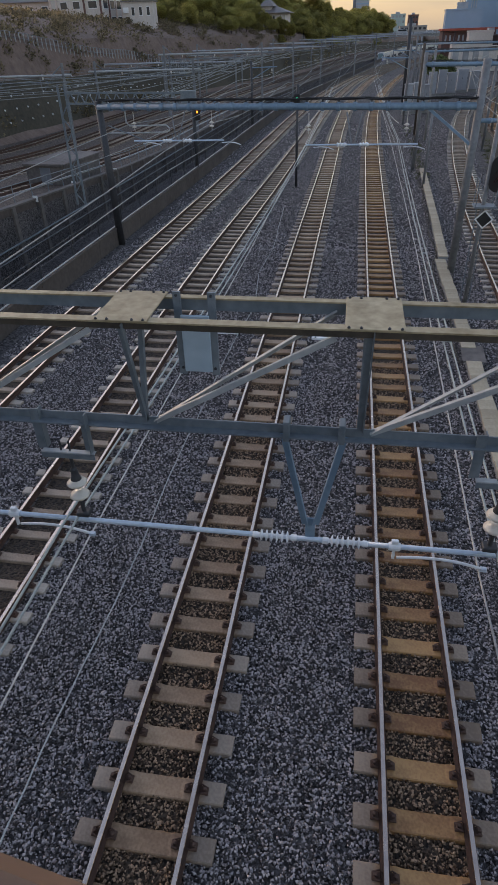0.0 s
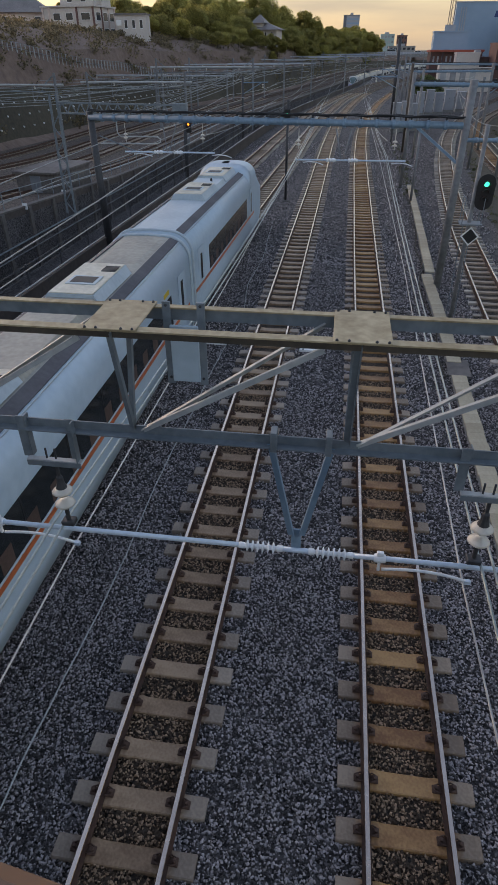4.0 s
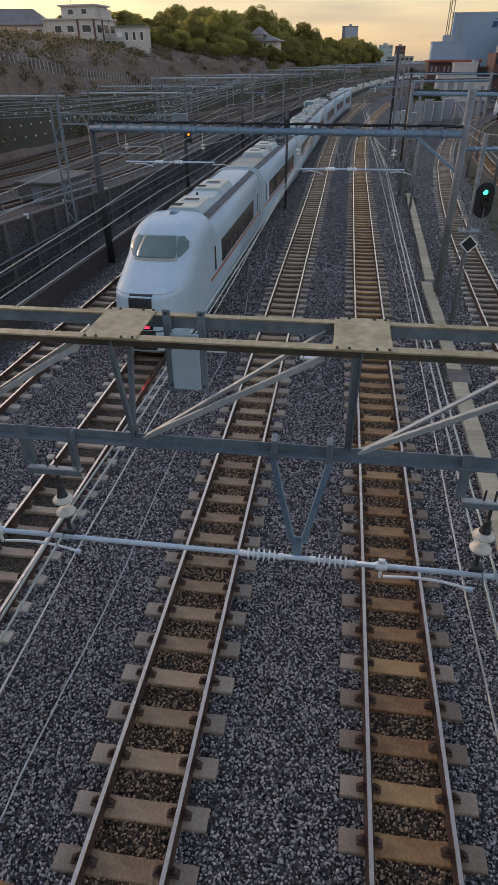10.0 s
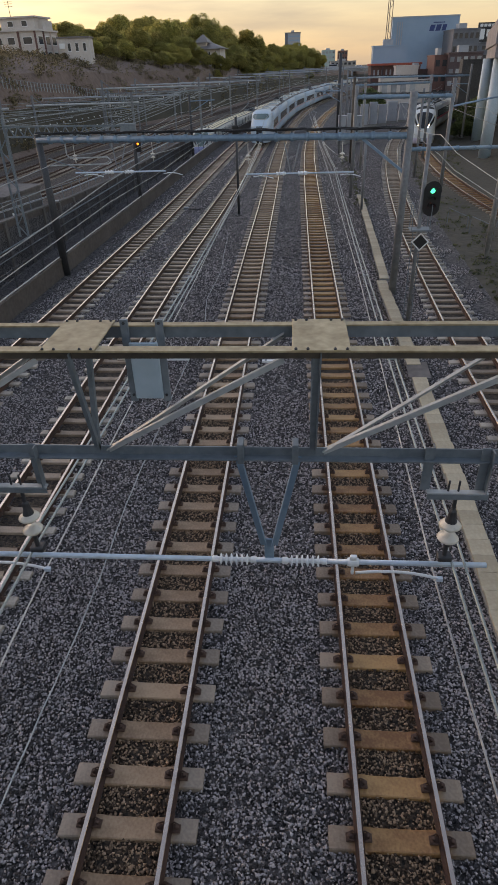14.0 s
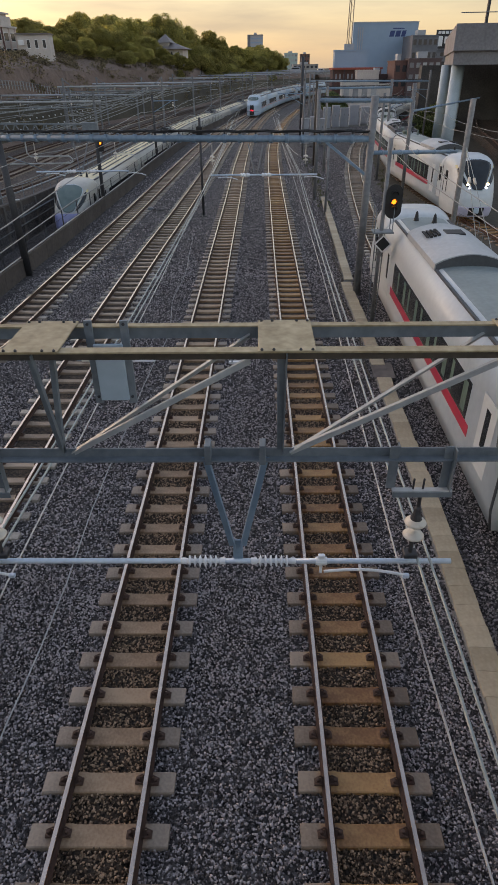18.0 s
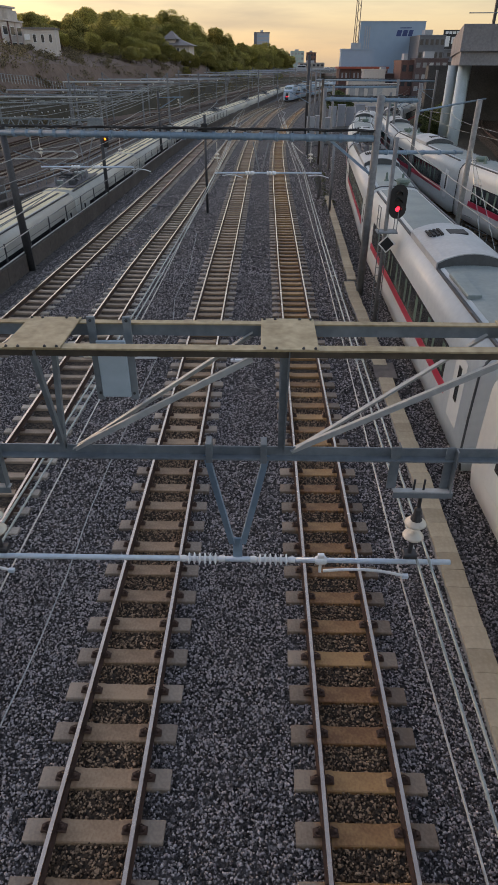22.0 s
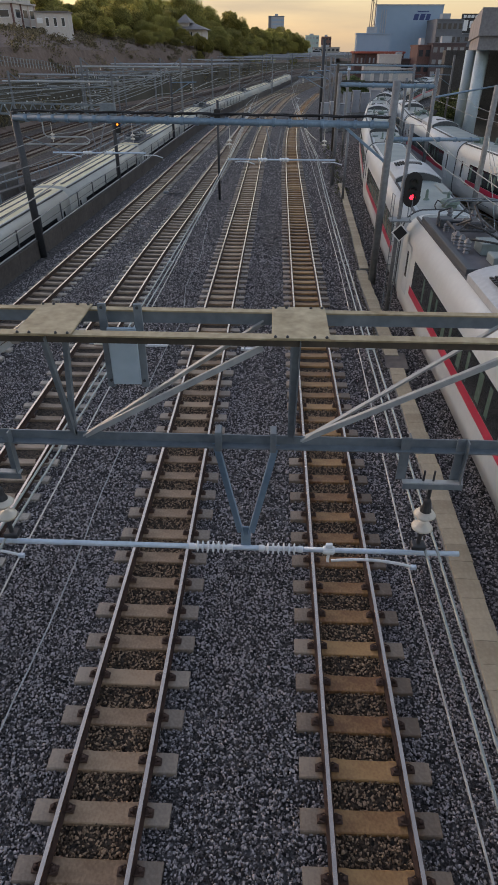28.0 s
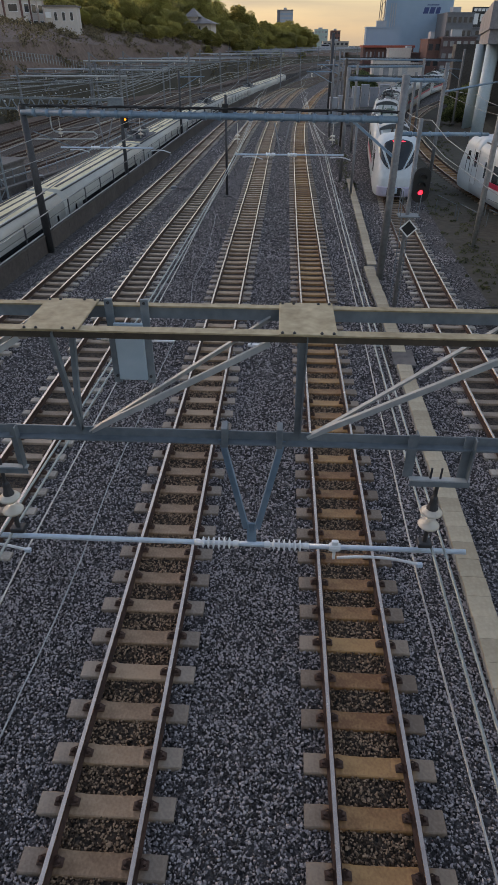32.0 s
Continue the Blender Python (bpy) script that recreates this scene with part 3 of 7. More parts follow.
def sleeper_mesh(name, material, half):
    """Prestressed concrete sleeper, dished between the rail seats."""
    bm = bmesh.new()
    for x in (-0.98, -0.90, -0.40, -0.34, 0.34, 0.40, 0.90, 0.98):
        top = 0.0 if abs(x) > 0.37 else -0.012
        top -= 0.006 if abs(x) > 0.95 else 0
        w = half if abs(x) > 0.37 else half - 0.006
        [bm.verts.new((x, y, z)) for y, z in ((-w - 0.02, -0.17), (-w, top - 0.015), (-w + 0.015, top), (w - 0.015, top), (w, top - 0.015), (w + 0.02, -0.17))]
    bm.verts.ensure_lookup_table()
    v = bm.verts
    for i in range(7):
        for k in range(5):
            bm.faces.new((v[i * 6 + k], v[i * 6 + k + 1], v[i * 6 + 7 + k], v[i * 6 + 6 + k]))
    bm.faces.new([v[k] for k in range(5, -1, -1)])
    bm.faces.new([v[42 + k] for k in range(6)])
    me = bpy.data.meshes.new(name)
    bm.to_mesh(me)
    bm.free()
    me.materials.append(material)
    return me


def clip_mesh():
    """Bolted spring clip with washer and nut beside the rail foot."""
    bm = bmesh.new()
    box(bm, -0.02, 0.075, -0.045, 0.045, 0.0, 0.028, 0.006)
    lathe(bm, (0.035, 0, 0.02), (0, 0, 1), [(0.034, 0), (0.034, 0.02), (0.022, 0.022), (0.022, 0.055), (0.012, 0.06)], 8)
    tube(bm, [(-0.03, -0.04, 0.03), (0.0, -0.05, 0.05), (0.05, -0.03, 0.045), (0.06, 0, 0.04), (0.05, 0.03, 0.045), (0.0, 0.05, 0.05), (-0.03, 0.04, 0.03)], 0.009, 5)
    me = bpy.data.meshes.new("rail_clip")
    bm.to_mesh(me)
    bm.free()
    me.materials.append(CLIP)
    return me


CLIP_ME = clip_mesh()


def track(key, label, y0, y1, pitch, first, z=0.0, rusty=False, clips_to=0.0, parts_to=300, sleepers_to=None):
    ln = LINES[key]
    th = thing("railway_track", label, "railway track", group="parallel tracks")
    s0, s1 = ln.s_of_y(y0), ln.s_of_y(y1)
    for side in (-1, 1):
        bm = bmesh.new()
        pts = []
        for p, q in ((ln.point(s), ln.heading(s)) for s in np.linspace(s0, s1, max(8, int((s1 - s0) / 3)))):
            r = radians(q)
            pts.append((p.x + side * 0.566 * math.cos(r), p.y + side * 0.566 * math.sin(r), z + RT))
        sweep(bm, pts, RAIL_PROFILE, mi=RAIL_SKIN)
        part("rail", bm, (RAIL_WEB, RAIL_HEAD), th, "worn steel rail with polished head")
    bm = bmesh.new()
    sweep(bm, [(p.x, p.y, z) for p in (ln.point(q) for q in np.linspace(s0, s1, max(8, int((s1 - s0) / 3))))], [(-0.55, -0.12), (0.55, -0.12), (0.5, -0.085), (-0.5, -0.085)])
    part("bed_strip", bm, TRACK_BED, th, "rust-stained ballast between the rails")
    skin = SLEEPER_RUST if rusty else SLEEPER_PALE if key in ("one", "two", "five") else SLEEPER
    me = sleeper_mesh("sleeper", skin, 0.155 if key in ("three", "four") else 0.12)
    rest = bmesh.new()
    s, k = ln.s_of_y(first), 0
    end = ln.s_of_y(sleepers_to or y1)
    rnd = random.Random(key)
    while s < end:
        p, h = ln.point(s), ln.heading(s)
        m = pose(p.x + rnd.uniform(-0.012, 0.012), p.y, z + rnd.uniform(-0.008, 0.004), 0, 0, h + rnd.uniform(-0.6, 0.6))
        if k < parts_to:
            ob = share("sleeper", me, th, m)
            if p.y < clips_to:
                for side in (-1, 1):
                    for face in (-1, 1):
                        share("rail_clip", CLIP_ME, ob, pose(side * 0.566 + face * 0.085, rnd.uniform(-0.02, 0.02), -0.005, 0, 0, 0 if face > 0 else 180) @ Matrix.Scale(1.25, 4))
        else:
            box(rest, -0.98, 0.98, -0.15, 0.15, -0.1, 0.0, m=m)
        s += pitch
        k += 1
    if len(rest.verts):
        tagged(part("sleeper", rest, skin, th), kind="stuff")
    else:
        rest.free()
    return th


track("four", "railway track with rust-stained concrete sleepers on ballast", -6, 300, 0.7215, 6.825 - 14 * 0.7215, rusty=True, clips_to=16, sleepers_to=170)
track("three", "railway track with brownish concrete sleepers on ballast", -6, 300, 0.7215, 6.80 - 14 * 0.7215, clips_to=16, sleepers_to=170)
track("two", "railway track with pale concrete sleepers on ballast", -6, 300, 0.7215, 2.2, clips_to=15, sleepers_to=170)
track("one", "railway track with pale concrete sleepers beside the retaining wall", 2, 300, 0.7215, 4.0, sleepers_to=170)
track("five", "curved railway track with concrete sleepers leading under the buildings", -6, 240, 0.7215, 5.0, sleepers_to=130)
track("six", "curved rusty railway track on earth ballast", 10, 200, 0.75, 12.0, rusty=True, parts_to=120, sleepers_to=120)
track("low", "sunken railway track in a concrete cutting", -10, 420, 0.75, 10.0, z=-1.9, rusty=True, parts_to=100, sleepers_to=100)


# ---- retaining walls of the cutting ----
def strip_wall(name, label, offset, y0, y1, z1, thick, cope, material):
    """Wall of panels along the cutting; z1(y) is the height of its top."""
    th = tagged(thing(name, label, "wall"), kind="structure")
    n = int((y1 - y0) / 6)
    s = 1 if offset < 0 else -1
    for k in range(n):
        a, b = y0 + (y1 - y0) * k / n, y0 + (y1 - y0) * (k + 1) / n
        pts = [(LOW.x_of_y(y) + offset, y, z1(y)) for y in np.linspace(a + 0.012, b - 0.012, 3)]
        bm = bmesh.new()
        sweep(bm, pts, [(-thick / 2, -5.0), (thick / 2, -5.0), (thick / 2, 0), (-thick / 2, 0)])
        part("panel", bm, material, th)
        bm = bmesh.new()
        sweep(bm, pts, [(-thick / 2 - cope, 0), (thick / 2 + cope, 0), (thick / 2 + cope, 0.09), (-thick / 2 - cope, 0.09)])
        part("coping", bm, WALL_GREY if offset < 0 else WALL_BROWN, th, "sooty concrete coping")
        if a < 130 and offset < 0:
            for y in (a, (a + b) / 2):
                x = LOW.x_of_y(y) + offset + s * thick / 2
                part("pilaster", slab(min(x, x + s * 0.12), max(x, x + s * 0.12), y - 0.16, y + 0.16, -2.1, z1(y) - 0.004), WALL_GREY, th)
    return th


strip_wall("retaining_wall_near", "low sooty brown concrete wall with worn coping", 2.15, 4, 250, lambda y: 0.72, 0.24, 0.04, WALL_BROWN)
strip_wall("retaining_wall_far", "sooty concrete retaining wall with pilasters below the yard", -3.9, 4, 250, lambda y: yard_z(y) + 0.35, 0.3, 0.05, WALL_BROWN)


# ---- near catenary gantry over tracks three and four ----
GY, GN, GF = 3.90, 3.67, 4.13
ZT, ZB, ZP = 7.385, 6.40, 5.265


def near_gantry():
    g = thing("catenary_gantry", "grey galvanised lattice gantry spanning the tracks with flat gusset plates", "gantry")
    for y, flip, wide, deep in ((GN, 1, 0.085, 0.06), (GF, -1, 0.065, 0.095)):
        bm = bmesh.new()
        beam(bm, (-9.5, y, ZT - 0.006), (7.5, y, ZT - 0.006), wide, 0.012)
        part("chord_flange", bm, GALV_TOP, g, "weathered top flange, beige sky glow in its colour")
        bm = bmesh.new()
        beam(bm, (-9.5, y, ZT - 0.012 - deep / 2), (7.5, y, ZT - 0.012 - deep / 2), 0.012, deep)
        # near web's dark brown is the flange's shade put into its colour
        part("upper_chord", bm, RUST_AND_SHADE_STEEL if flip > 0 else GALV, g)
    bm = bmesh.new()
    beam(bm, (-9.5, GY, ZB), (7.5, GY, ZB), 0.012, 0.08)
    beam(bm, (-9.5, GY - 0.04, ZB - 0.04), (7.5, GY - 0.04, ZB - 0.04), 0.075, 0.012)
    part("lower_chord", bm, GALV, g)
    nodes = [-1.365 + 1.735 * k for k in range(-4, 5)]
    for x in nodes:
        bm = slab(x - 0.195, x + 0.195, GN - 0.055, GF + 0.055, ZT, ZT + 0.012, 0.003)
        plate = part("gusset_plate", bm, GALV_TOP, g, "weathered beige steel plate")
        for y in (GN - 0.045, GF + 0.025):
            for dx in (-0.17, -0.09, 0.09, 0.17):
                bm = bmesh.new()
                lathe(bm, (x + dx, y, ZT + 0.012), (0, 0, 1), [(0.011, 0), (0.011, 0.008), (0.006, 0.009), (0.006, 0.014)], 6)
                part("bolt", bm, DARK_STEEL, plate)
        for y in (GN, GF):
            bm = bmesh.new()
            angle_bar(bm, (x, y, ZT - 0.02), (x, GY, ZB + 0.02), 0.046, 0.008, 1, up=(1, 0, 0))
            part("upright", bm, GALV, g)
            bm = bmesh.new()
            angle_bar(bm, (x + 1.735 - 0.26, y, ZT - 0.07), (x + 0.05, GY, ZB + 0.01), 0.036, 0.006, 1 if y == GN else -1)
            part("diagonal", bm, GALV_PALE, g)
    # bracket that carries the steady pipe
    xs = -1.742
    for dx in (-0.215, 0.215):
        bm = bmesh.new()
        angle_bar(bm, (xs + dx, GY - 0.03, ZB - 0.02), (xs + 0.02 * (1 if dx > 0 else -1), GY - 0.03, ZP + 0.17), 0.055, 0.008, 1 if dx > 0 else -1, up=(0, 1, 0))
        part("hanger", bm, BLUE_STEEL, g)
        bm = slab(xs + dx - 0.025, xs + dx + 0.025, GY - 0.10, GY + 0.02, ZB - 0.06, ZB + 0.12, 0.004)
        part("hanger_clamp", bm, GALV, g)
    part("foot_plate", slab(xs - 0.042, xs + 0.042, GY - 0.045, GY - 0.028, ZP - 0.03, ZP + 0.24, 0.003), BLUE_STEEL, g)
    # equipment plate hung between the chords
    for dx in (-0.132, 0.132):
        part("strap", slab(-2.675 + dx - 0.03, -2.675 + dx + 0.03, GF - 0.075, GF - 0.052, ZT - 0.62, ZT + 0.06, 0.003), GALV, g)
        for z in (ZT + 0.035, ZT - 0.17, ZT - 0.56):
            bm = bmesh.new()
            lathe(bm, (-2.675 + dx, GF - 0.075, z), (0, -1, 0), [(0.012, 0), (0.012, 0.009), (0.006, 0.01), (0.006, 0.016)], 6)
            part("bolt", bm, DARK_STEEL, g)
    part("equipment_box", slab(-2.785, -2.565, GF - 0.10, GF - 0.076, ZT - 0.585, ZT - 0.115, 0.006), GREY_PALE, g, "pale grey sheet-steel cover")
    return g


def steady_pipe():
    """Steady arm pipe with its centre insulators, clamps and registration arms."""
    p = thing("steady_pipe", "bright galvanised steady pipe with white ribbed insulators", "catenary pipe")
    xs = -1.742
    for x0, x1 in ((-9.0, xs - 0.50), (xs - 0.13, xs + 0.13), (xs + 0.50, 0.15)):
        part("pipe", rods([((x0, GY - 0.05, ZP), (x1, GY - 0.05, ZP))], 0.024, 14), PIPE, p, smooth=True)
    for sgn in (-1, 1):
        bm = bmesh.new()
        prof = [(0.022, 0.0), (0.03, 0.0), (0.03, 0.05), (0.02, 0.055)]
        for k in range(6):
            h = 0.07 + k * 0.047
            prof += [(0.021, h), (0.052, h + 0.012), (0.052, h + 0.018), (0.021, h + 0.026)]
        prof += [(0.03, 0.36), (0.03, 0.39), (0.022, 0.40)]
        lathe(bm, (xs + sgn * 0.115, GY - 0.05, ZP), (sgn, 0, 0), prof, 18)
        part("insulator", bm, SILICONE, p, "white ribbed insulator", smooth=False)
    for x, sgn in ((-1.0, 1), (-4.57, 1)):
        bm = bmesh.new()
        lathe(bm, (x - 0.05, GY - 0.05, ZP), (1, 0, 0), [(0.036, 0), (0.04, 0.02), (0.04, 0.08), (0.036, 0.1)], 12)
        box(bm, x - 0.03, x + 0.03, GY - 0.07, GY - 0.03, ZP + 0.03, ZP + 0.075, 0.006)
        box(bm, x - 0.012, x + 0.012, GY - 0.065, GY - 0.035, ZP - 0.14, ZP - 0.03, 0.003)
        part("clamp", bm, SILICONE, p)
        arm = [(x + 0.03 + 0.72 * u, GY - 0.05 - 0.03 * u, ZP - 0.13 + 0.05 * math.sin(u * 3.14 * 0.8) - 0.045 * u * u) for u in [k / 10 for k in range(11)]]
        bm = bmesh.new()
        tube(bm, arm, 0.0135, 8)
        part("registration_arm", bm, SILICONE, p, "curved pale registration arm", smooth=True)
        bm = bmesh.new()
        ex, ey, ez = arm[-1]
        box(bm, ex - 0.01, ex + 0.045, ey - 0.02, ey + 0.02, ez - 0.025, ez + 0.012, 0.004)
        part("wire_clip", bm, PIPE, p)
    return p


def messenger_hanger(x):
    """Drop frame with a two-bell porcelain insulator that holds the twin messenger wires."""
    h = thing("insulator_hanger", "galvanised drop frame with two-bell cream porcelain insulator", "insulator", group="messenger hangers")
    z1 = ZB - 0.30
    for dx in (-0.215, 0.215):
        bm = bmesh.new()
        angle_bar(bm, (x + dx, GY - 0.05, ZB + 0.08), (x + dx, GY - 0.05, z1 - 0.02), 0.07, 0.009, 1 if dx > 0 else -1, (1, 0, 0))
        part("leg", bm, GALV, h)
    part("crossbar", slab(x - 0.24, x + 0.24, GY - 0.115, GY - 0.06, z1 - 0.02, z1 - 0.008, 0.002), GALV_PALE, h)
    part("crossbar", slab(x - 0.24, x + 0.24, GY - 0.118, GY - 0.106, z1 - 0.07, z1 - 0.02, 0.002), GALV, h)
    for dx in (-0.04, 0.04):
        part("u_bolt", rods([((x + dx - 0.03, GY - 0.08, z1 - 0.02), (x + dx - 0.03, GY - 0.08, z1 + 0.09))], 0.009, 8), DARK_STEEL, h)
    bm = bmesh.new()
    lathe(bm, (x, GY - 0.08, z1 - 0.03), (0, 0, -1), [(0.016, 0), (0.016, 0.16), (0.03, 0.18), (0.034, 0.24), (0.05, 0.29)], 10)
    part("cap", bm, DARK_STEEL, h)
    for k in range(2):
        bm = bmesh.new()
        zz = z1 - 0.31 - 0.14 * k
        lathe(bm, (x, GY - 0.08, zz), (0, 0, -1), [(0.028, 0), (0.04, 0.012), (0.08, 0.034), (0.092, 0.05), (0.086, 0.058), (0.046, 0.054), (0.04, 0.1)], 20)
        part("bell", bm, PORCELAIN, h, "cream porcelain bell", smooth=True)
    bm = bmesh.new()
    rod(bm, (x, GY - 0.08, z1 - 0.52), (x, GY - 0.08, z1 - 0.70), 0.02)
    box(bm, x - 0.06, x + 0.06, GY - 0.13, GY - 0.03, z1 - 0.74, z1 - 0.69, 0.008)
    part("saddle", bm, DARK_STEEL, h)
    return h


near_gantry()
steady_pipe()
HX = (-0.235, -3.83)
for hx in HX:
    messenger_hanger(hx)


def wire(name, label, pts, r, material):
    bm = bmesh.new()
    tube(bm, pts, r, 6)
    return tagged(part(name, bm, material), label, "wire", group="overhead wires")


def catenary(a, b, sag, n=14):
    return [tuple(Vector(a).lerp(Vector(b), u) - Vector((0, 0, sag * 4 * u * (1 - u)))) for u in [k / n for k in range(n + 1)]]


def wire_spacer(p, q):
    """Clamp that holds twin messenger wires apart."""
    s = thing("wire_spacer", "small pale clamp between twin messenger wires", "wire clamp", group="wire spacers")
    p, q = Vector(p), Vector(q)
    d = (q - p).normalized()
    part("bar", bars([(p - d * 0.02, q + d * 0.02)], 0.03, 0.02), MESSENGER, s)
    for c in (p, q):
        part("jaw", rods([(c + Vector((0, -0.04, 0)), c + Vector((0, 0.04, 0)))], 0.022, 8), GALV_PALE, s)


for hx, cx, twin in ((HX[0], -0.25, ((0.06, 0.38), (0.165, 0.44))), (HX[1], -3.86, ((-0.15, 0.43), (-0.05, 0.50)))):
    runs = []
    for dx, fx in twin:
        p0, p1, p2, p3 = (hx + dx - 0.1, -24, 5.9), (hx + dx, 3.82, 5.36), (hx + fx, 26.8, 5.36), (hx + fx - 0.06, 52, 5.55)
        runs.append(catenary(p1, p2, 0.15, 16))
        wire("messenger_wire", "pale grey stranded messenger wire above the track", catenary(p0, p1, 0.25)[:-1] + runs[-1][:-1] + catenary(p2, p3, 0.2), 0.0125, MESSENGER)
    for k in (3, 6, 9, 12):
        wire_spacer(runs[0][k], runs[1][k])
    wire("contact_wire", "pale contact wire above the track", [(cx + 0.3, -25, 5.04), (cx, 3.8, 5.04), (cx + 0.16, 13, 5.04), (cx + 0.24, 26.8, 5.04), (cx + 0.25, 70, 5.04)], 0.009, WIRE_BRIGHT)
    for k in range(5):
        u = (2.7 + 4.2 * k) / 23.2
        a = Vector(runs[0][0]).lerp(Vector(runs[0][-1]), u) - Vector((0, 0, 0.15 * 4 * u * (1 - u)))
        wire("dropper", "thin wire dropper between messenger and contact wire", [(cx + 0.24 * u, a.y, 5.04), (a.x + 0.05, a.y, a.z)], 0.004, COPPER)


# ---- far blue pipe gantry, with signal bridge cables ----
def far_gantry():
    g = thing("pipe_gantry", "blue-grey tubular gantry with cable trays on two posts", "gantry")
    a, b = Vector((-13.6, 30.3, 6.36)), Vector((3.05, 27.1, 6.46))
    part("beam", rods([(a, b)], 0.13, 14), BLUE_STEEL, g, smooth=True)
    d = (b - a).normalized()
    for k in range(24):
        p = a + (b - a) * (0.04 + 0.04 * k)
        bm = bmesh.new()
        rod(bm, p - d * 0.07, p + d * 0.07, 0.17, n=14)
        part("collar", bm, BLUE_STEEL, g)
        bm = bmesh.new()
        beam(bm, p + Vector((0, 0, 0.12)), p + Vector((0, 0, 0.33)), 0.06, 0.06, (0, 1, 0))
        part("cable_bracket", bm, DARK_STEEL, g)
    for k in range(4):
        o = Vector((0, 0.1 - 0.07 * k, 0.27 + 0.03 * (k % 2)))
        bm = bmesh.new()
        tube(bm, [a + o + (b - a) * u + Vector((0, 0, 0.03 * math.sin(u * 60 + k))) for u in [j / 40 for j in range(41)]], 0.03, 6)
        part("cable", bm, CABLE, g)
    bm = bmesh.new()
    rod(bm, (3.1, 27.1, -0.1), (3.16, 27.1, 8.0), 0.165, 0.15, 14)
    part("post", bm, MAST, g, smooth=True)
    bm = bmesh.new()
    rod(bm, (-13.55, 30.6, -0.1), (-13.6, 30.4, 6.6), 0.2, 0.16, 12)
    part("post", bm, DARK_STEEL, g, smooth=True)
    bm = bmesh.new()
    beam(bm, (3.05, 27.1, 5.1), (1.3, 27.45, 6.36), 0.1, 0.1)
    part("brace", bm, BLUE_STEEL, g)
    return g


far_gantry()


# added black discs slide over the lenses in place of lamps switching off
SHUTTERS = []


def trackside_signal():
    s = thing("railway_signal", "colour light signal on a grey tubular mast with ladder platform", "signal")
    x, y = 3.2, 23.4
    part("mast", rods([((x, y, -0.1), (x + 0.02, y, 6.84))], 0.075, 12), MAST, s, smooth=True)
    cz = 4.73
    hx = x + 0.33
    bm = bmesh.new()
    prof = [(0.31 * math.cos(a) + (0), 0.31 * math.sin(a) + (0.29 if math.sin(a) >= 0 else -0.29)) for a in [k * math.tau / 32 for k in range(32)]]
    fr = [bm.verts.new((hx + u, y - 0.16, cz + w)) for u, w in prof]
    bk = [bm.verts.new((hx + u, y - 0.13, cz + w)) for u, w in prof]
    bm.faces.new(fr)
    bm.faces.new(bk[::-1])
    for k in range(32):
        bm.faces.new((fr[k], bk[k], bk[(k + 1) % 32], fr[(k + 1) % 32]))
    part("backplate", bm, BLACK, s, "oval black backing board")
    part("housing", slab(hx - 0.13, hx + 0.13, y - 0.13, y + 0.1, cz - 0.42, cz + 0.42, 0.02), BLACK, s)
    for dz, m in ((0.27, GREEN_GLOW), (0.0, AMBER_GLOW), (-0.25, RED_GLOW)):
        bm = bmesh.new()
        lathe(bm, (hx, y - 0.16, cz + dz), (0, -1, 0), [(0.09, 0), (0.085, 0.015), (0.05, 0.03), (0.0, 0.036)], 16)
        part("lens", bm, m, s)
        bm = bmesh.new()
        lathe(bm, (0, 0, 0), (0, -1, 0), [(0.118, 0), (0.118, 0.006)], 16)
        sh = part("added_lamp_cover", bm, BLACK, s)
        sh.location = (hx, y - 0.199, cz + dz)
        SHUTTERS.append(sh)
        bm = bmesh.new()
        for k in range(9):
            a0, a1 = math.pi * k / 9 - 0.2, math.pi * (k + 1) / 9 - 0.2
            q = [bm.verts.new((hx + 0.12 * math.cos(a), y - yy, cz + dz + 0.12 * math.sin(a))) for a, yy in ((a0, 0.16), (a1, 0.16), (a1, 0.34), (a0, 0.34))]
            bm.faces.new(q)
        part("hood", bm, BLACK, s)
    part("platform", slab(x - 0.35, x + 0.42, y - 0.35, y + 0.25, 3.62, 3.67), GALV, s)
    bm = bmesh.new()
    box(bm, -0.24, 0.24, -0.01, 0.01, -0.24, 0.24, m=pose(x + 0.1, y - 0.12, 3.19, 0, 45, 0))
    dia = part("marker_board", bm, SIGN_WHITE, s, "diamond board with black face")
    bm = bmesh.new()
    box(bm, -0.19, 0.19, -0.006, 0.006, -0.19, 0.19, m=pose(x + 0.1, y - 0.135, 3.19, 0, 45, 0))
    part("marker_face", bm, BLACK, dia)
    for dx in (-0.3, 0.36):
        for dy in (-0.3, 0.2):
            part("rail_post", rods([((x + dx, y + dy, 3.67), (x + dx, y + dy, 4.55))], 0.016, 6), GALV, s)
    for za in (4.1, 4.55):
        for dx in (-0.3,):
            part("guard_rail", rods([((x + dx, y - 0.3, za), (x + dx, y + 0.2, za))], 0.014, 6), GALV, s)
    part("arm", rods([((x, y, cz), (hx, y - 0.05, cz))], 0.04, 8), GALV, s)
    for k in range(11):
        part("rung", rods([((x - 0.16, y + 0.14, 0.4 + 0.3 * k), (x + 0.16, y + 0.14, 0.4 + 0.3 * k))], 0.012, 6), GALV, s)
    for dx in (-0.16, 0.16):
        part("ladder_rail", rods([((x + dx, y + 0.14, 0.0), (x + dx, y + 0.14, 3.62))], 0.018, 6), GALV, s)
    return s


trackside_signal()

# ---- concrete cable trough beside track four ----
DUCT_LINE = Line([(2.05, -4), (2.45, 6), (2.62, 12), (2.75, 21), (2.77, 28.6)], z=0.0)
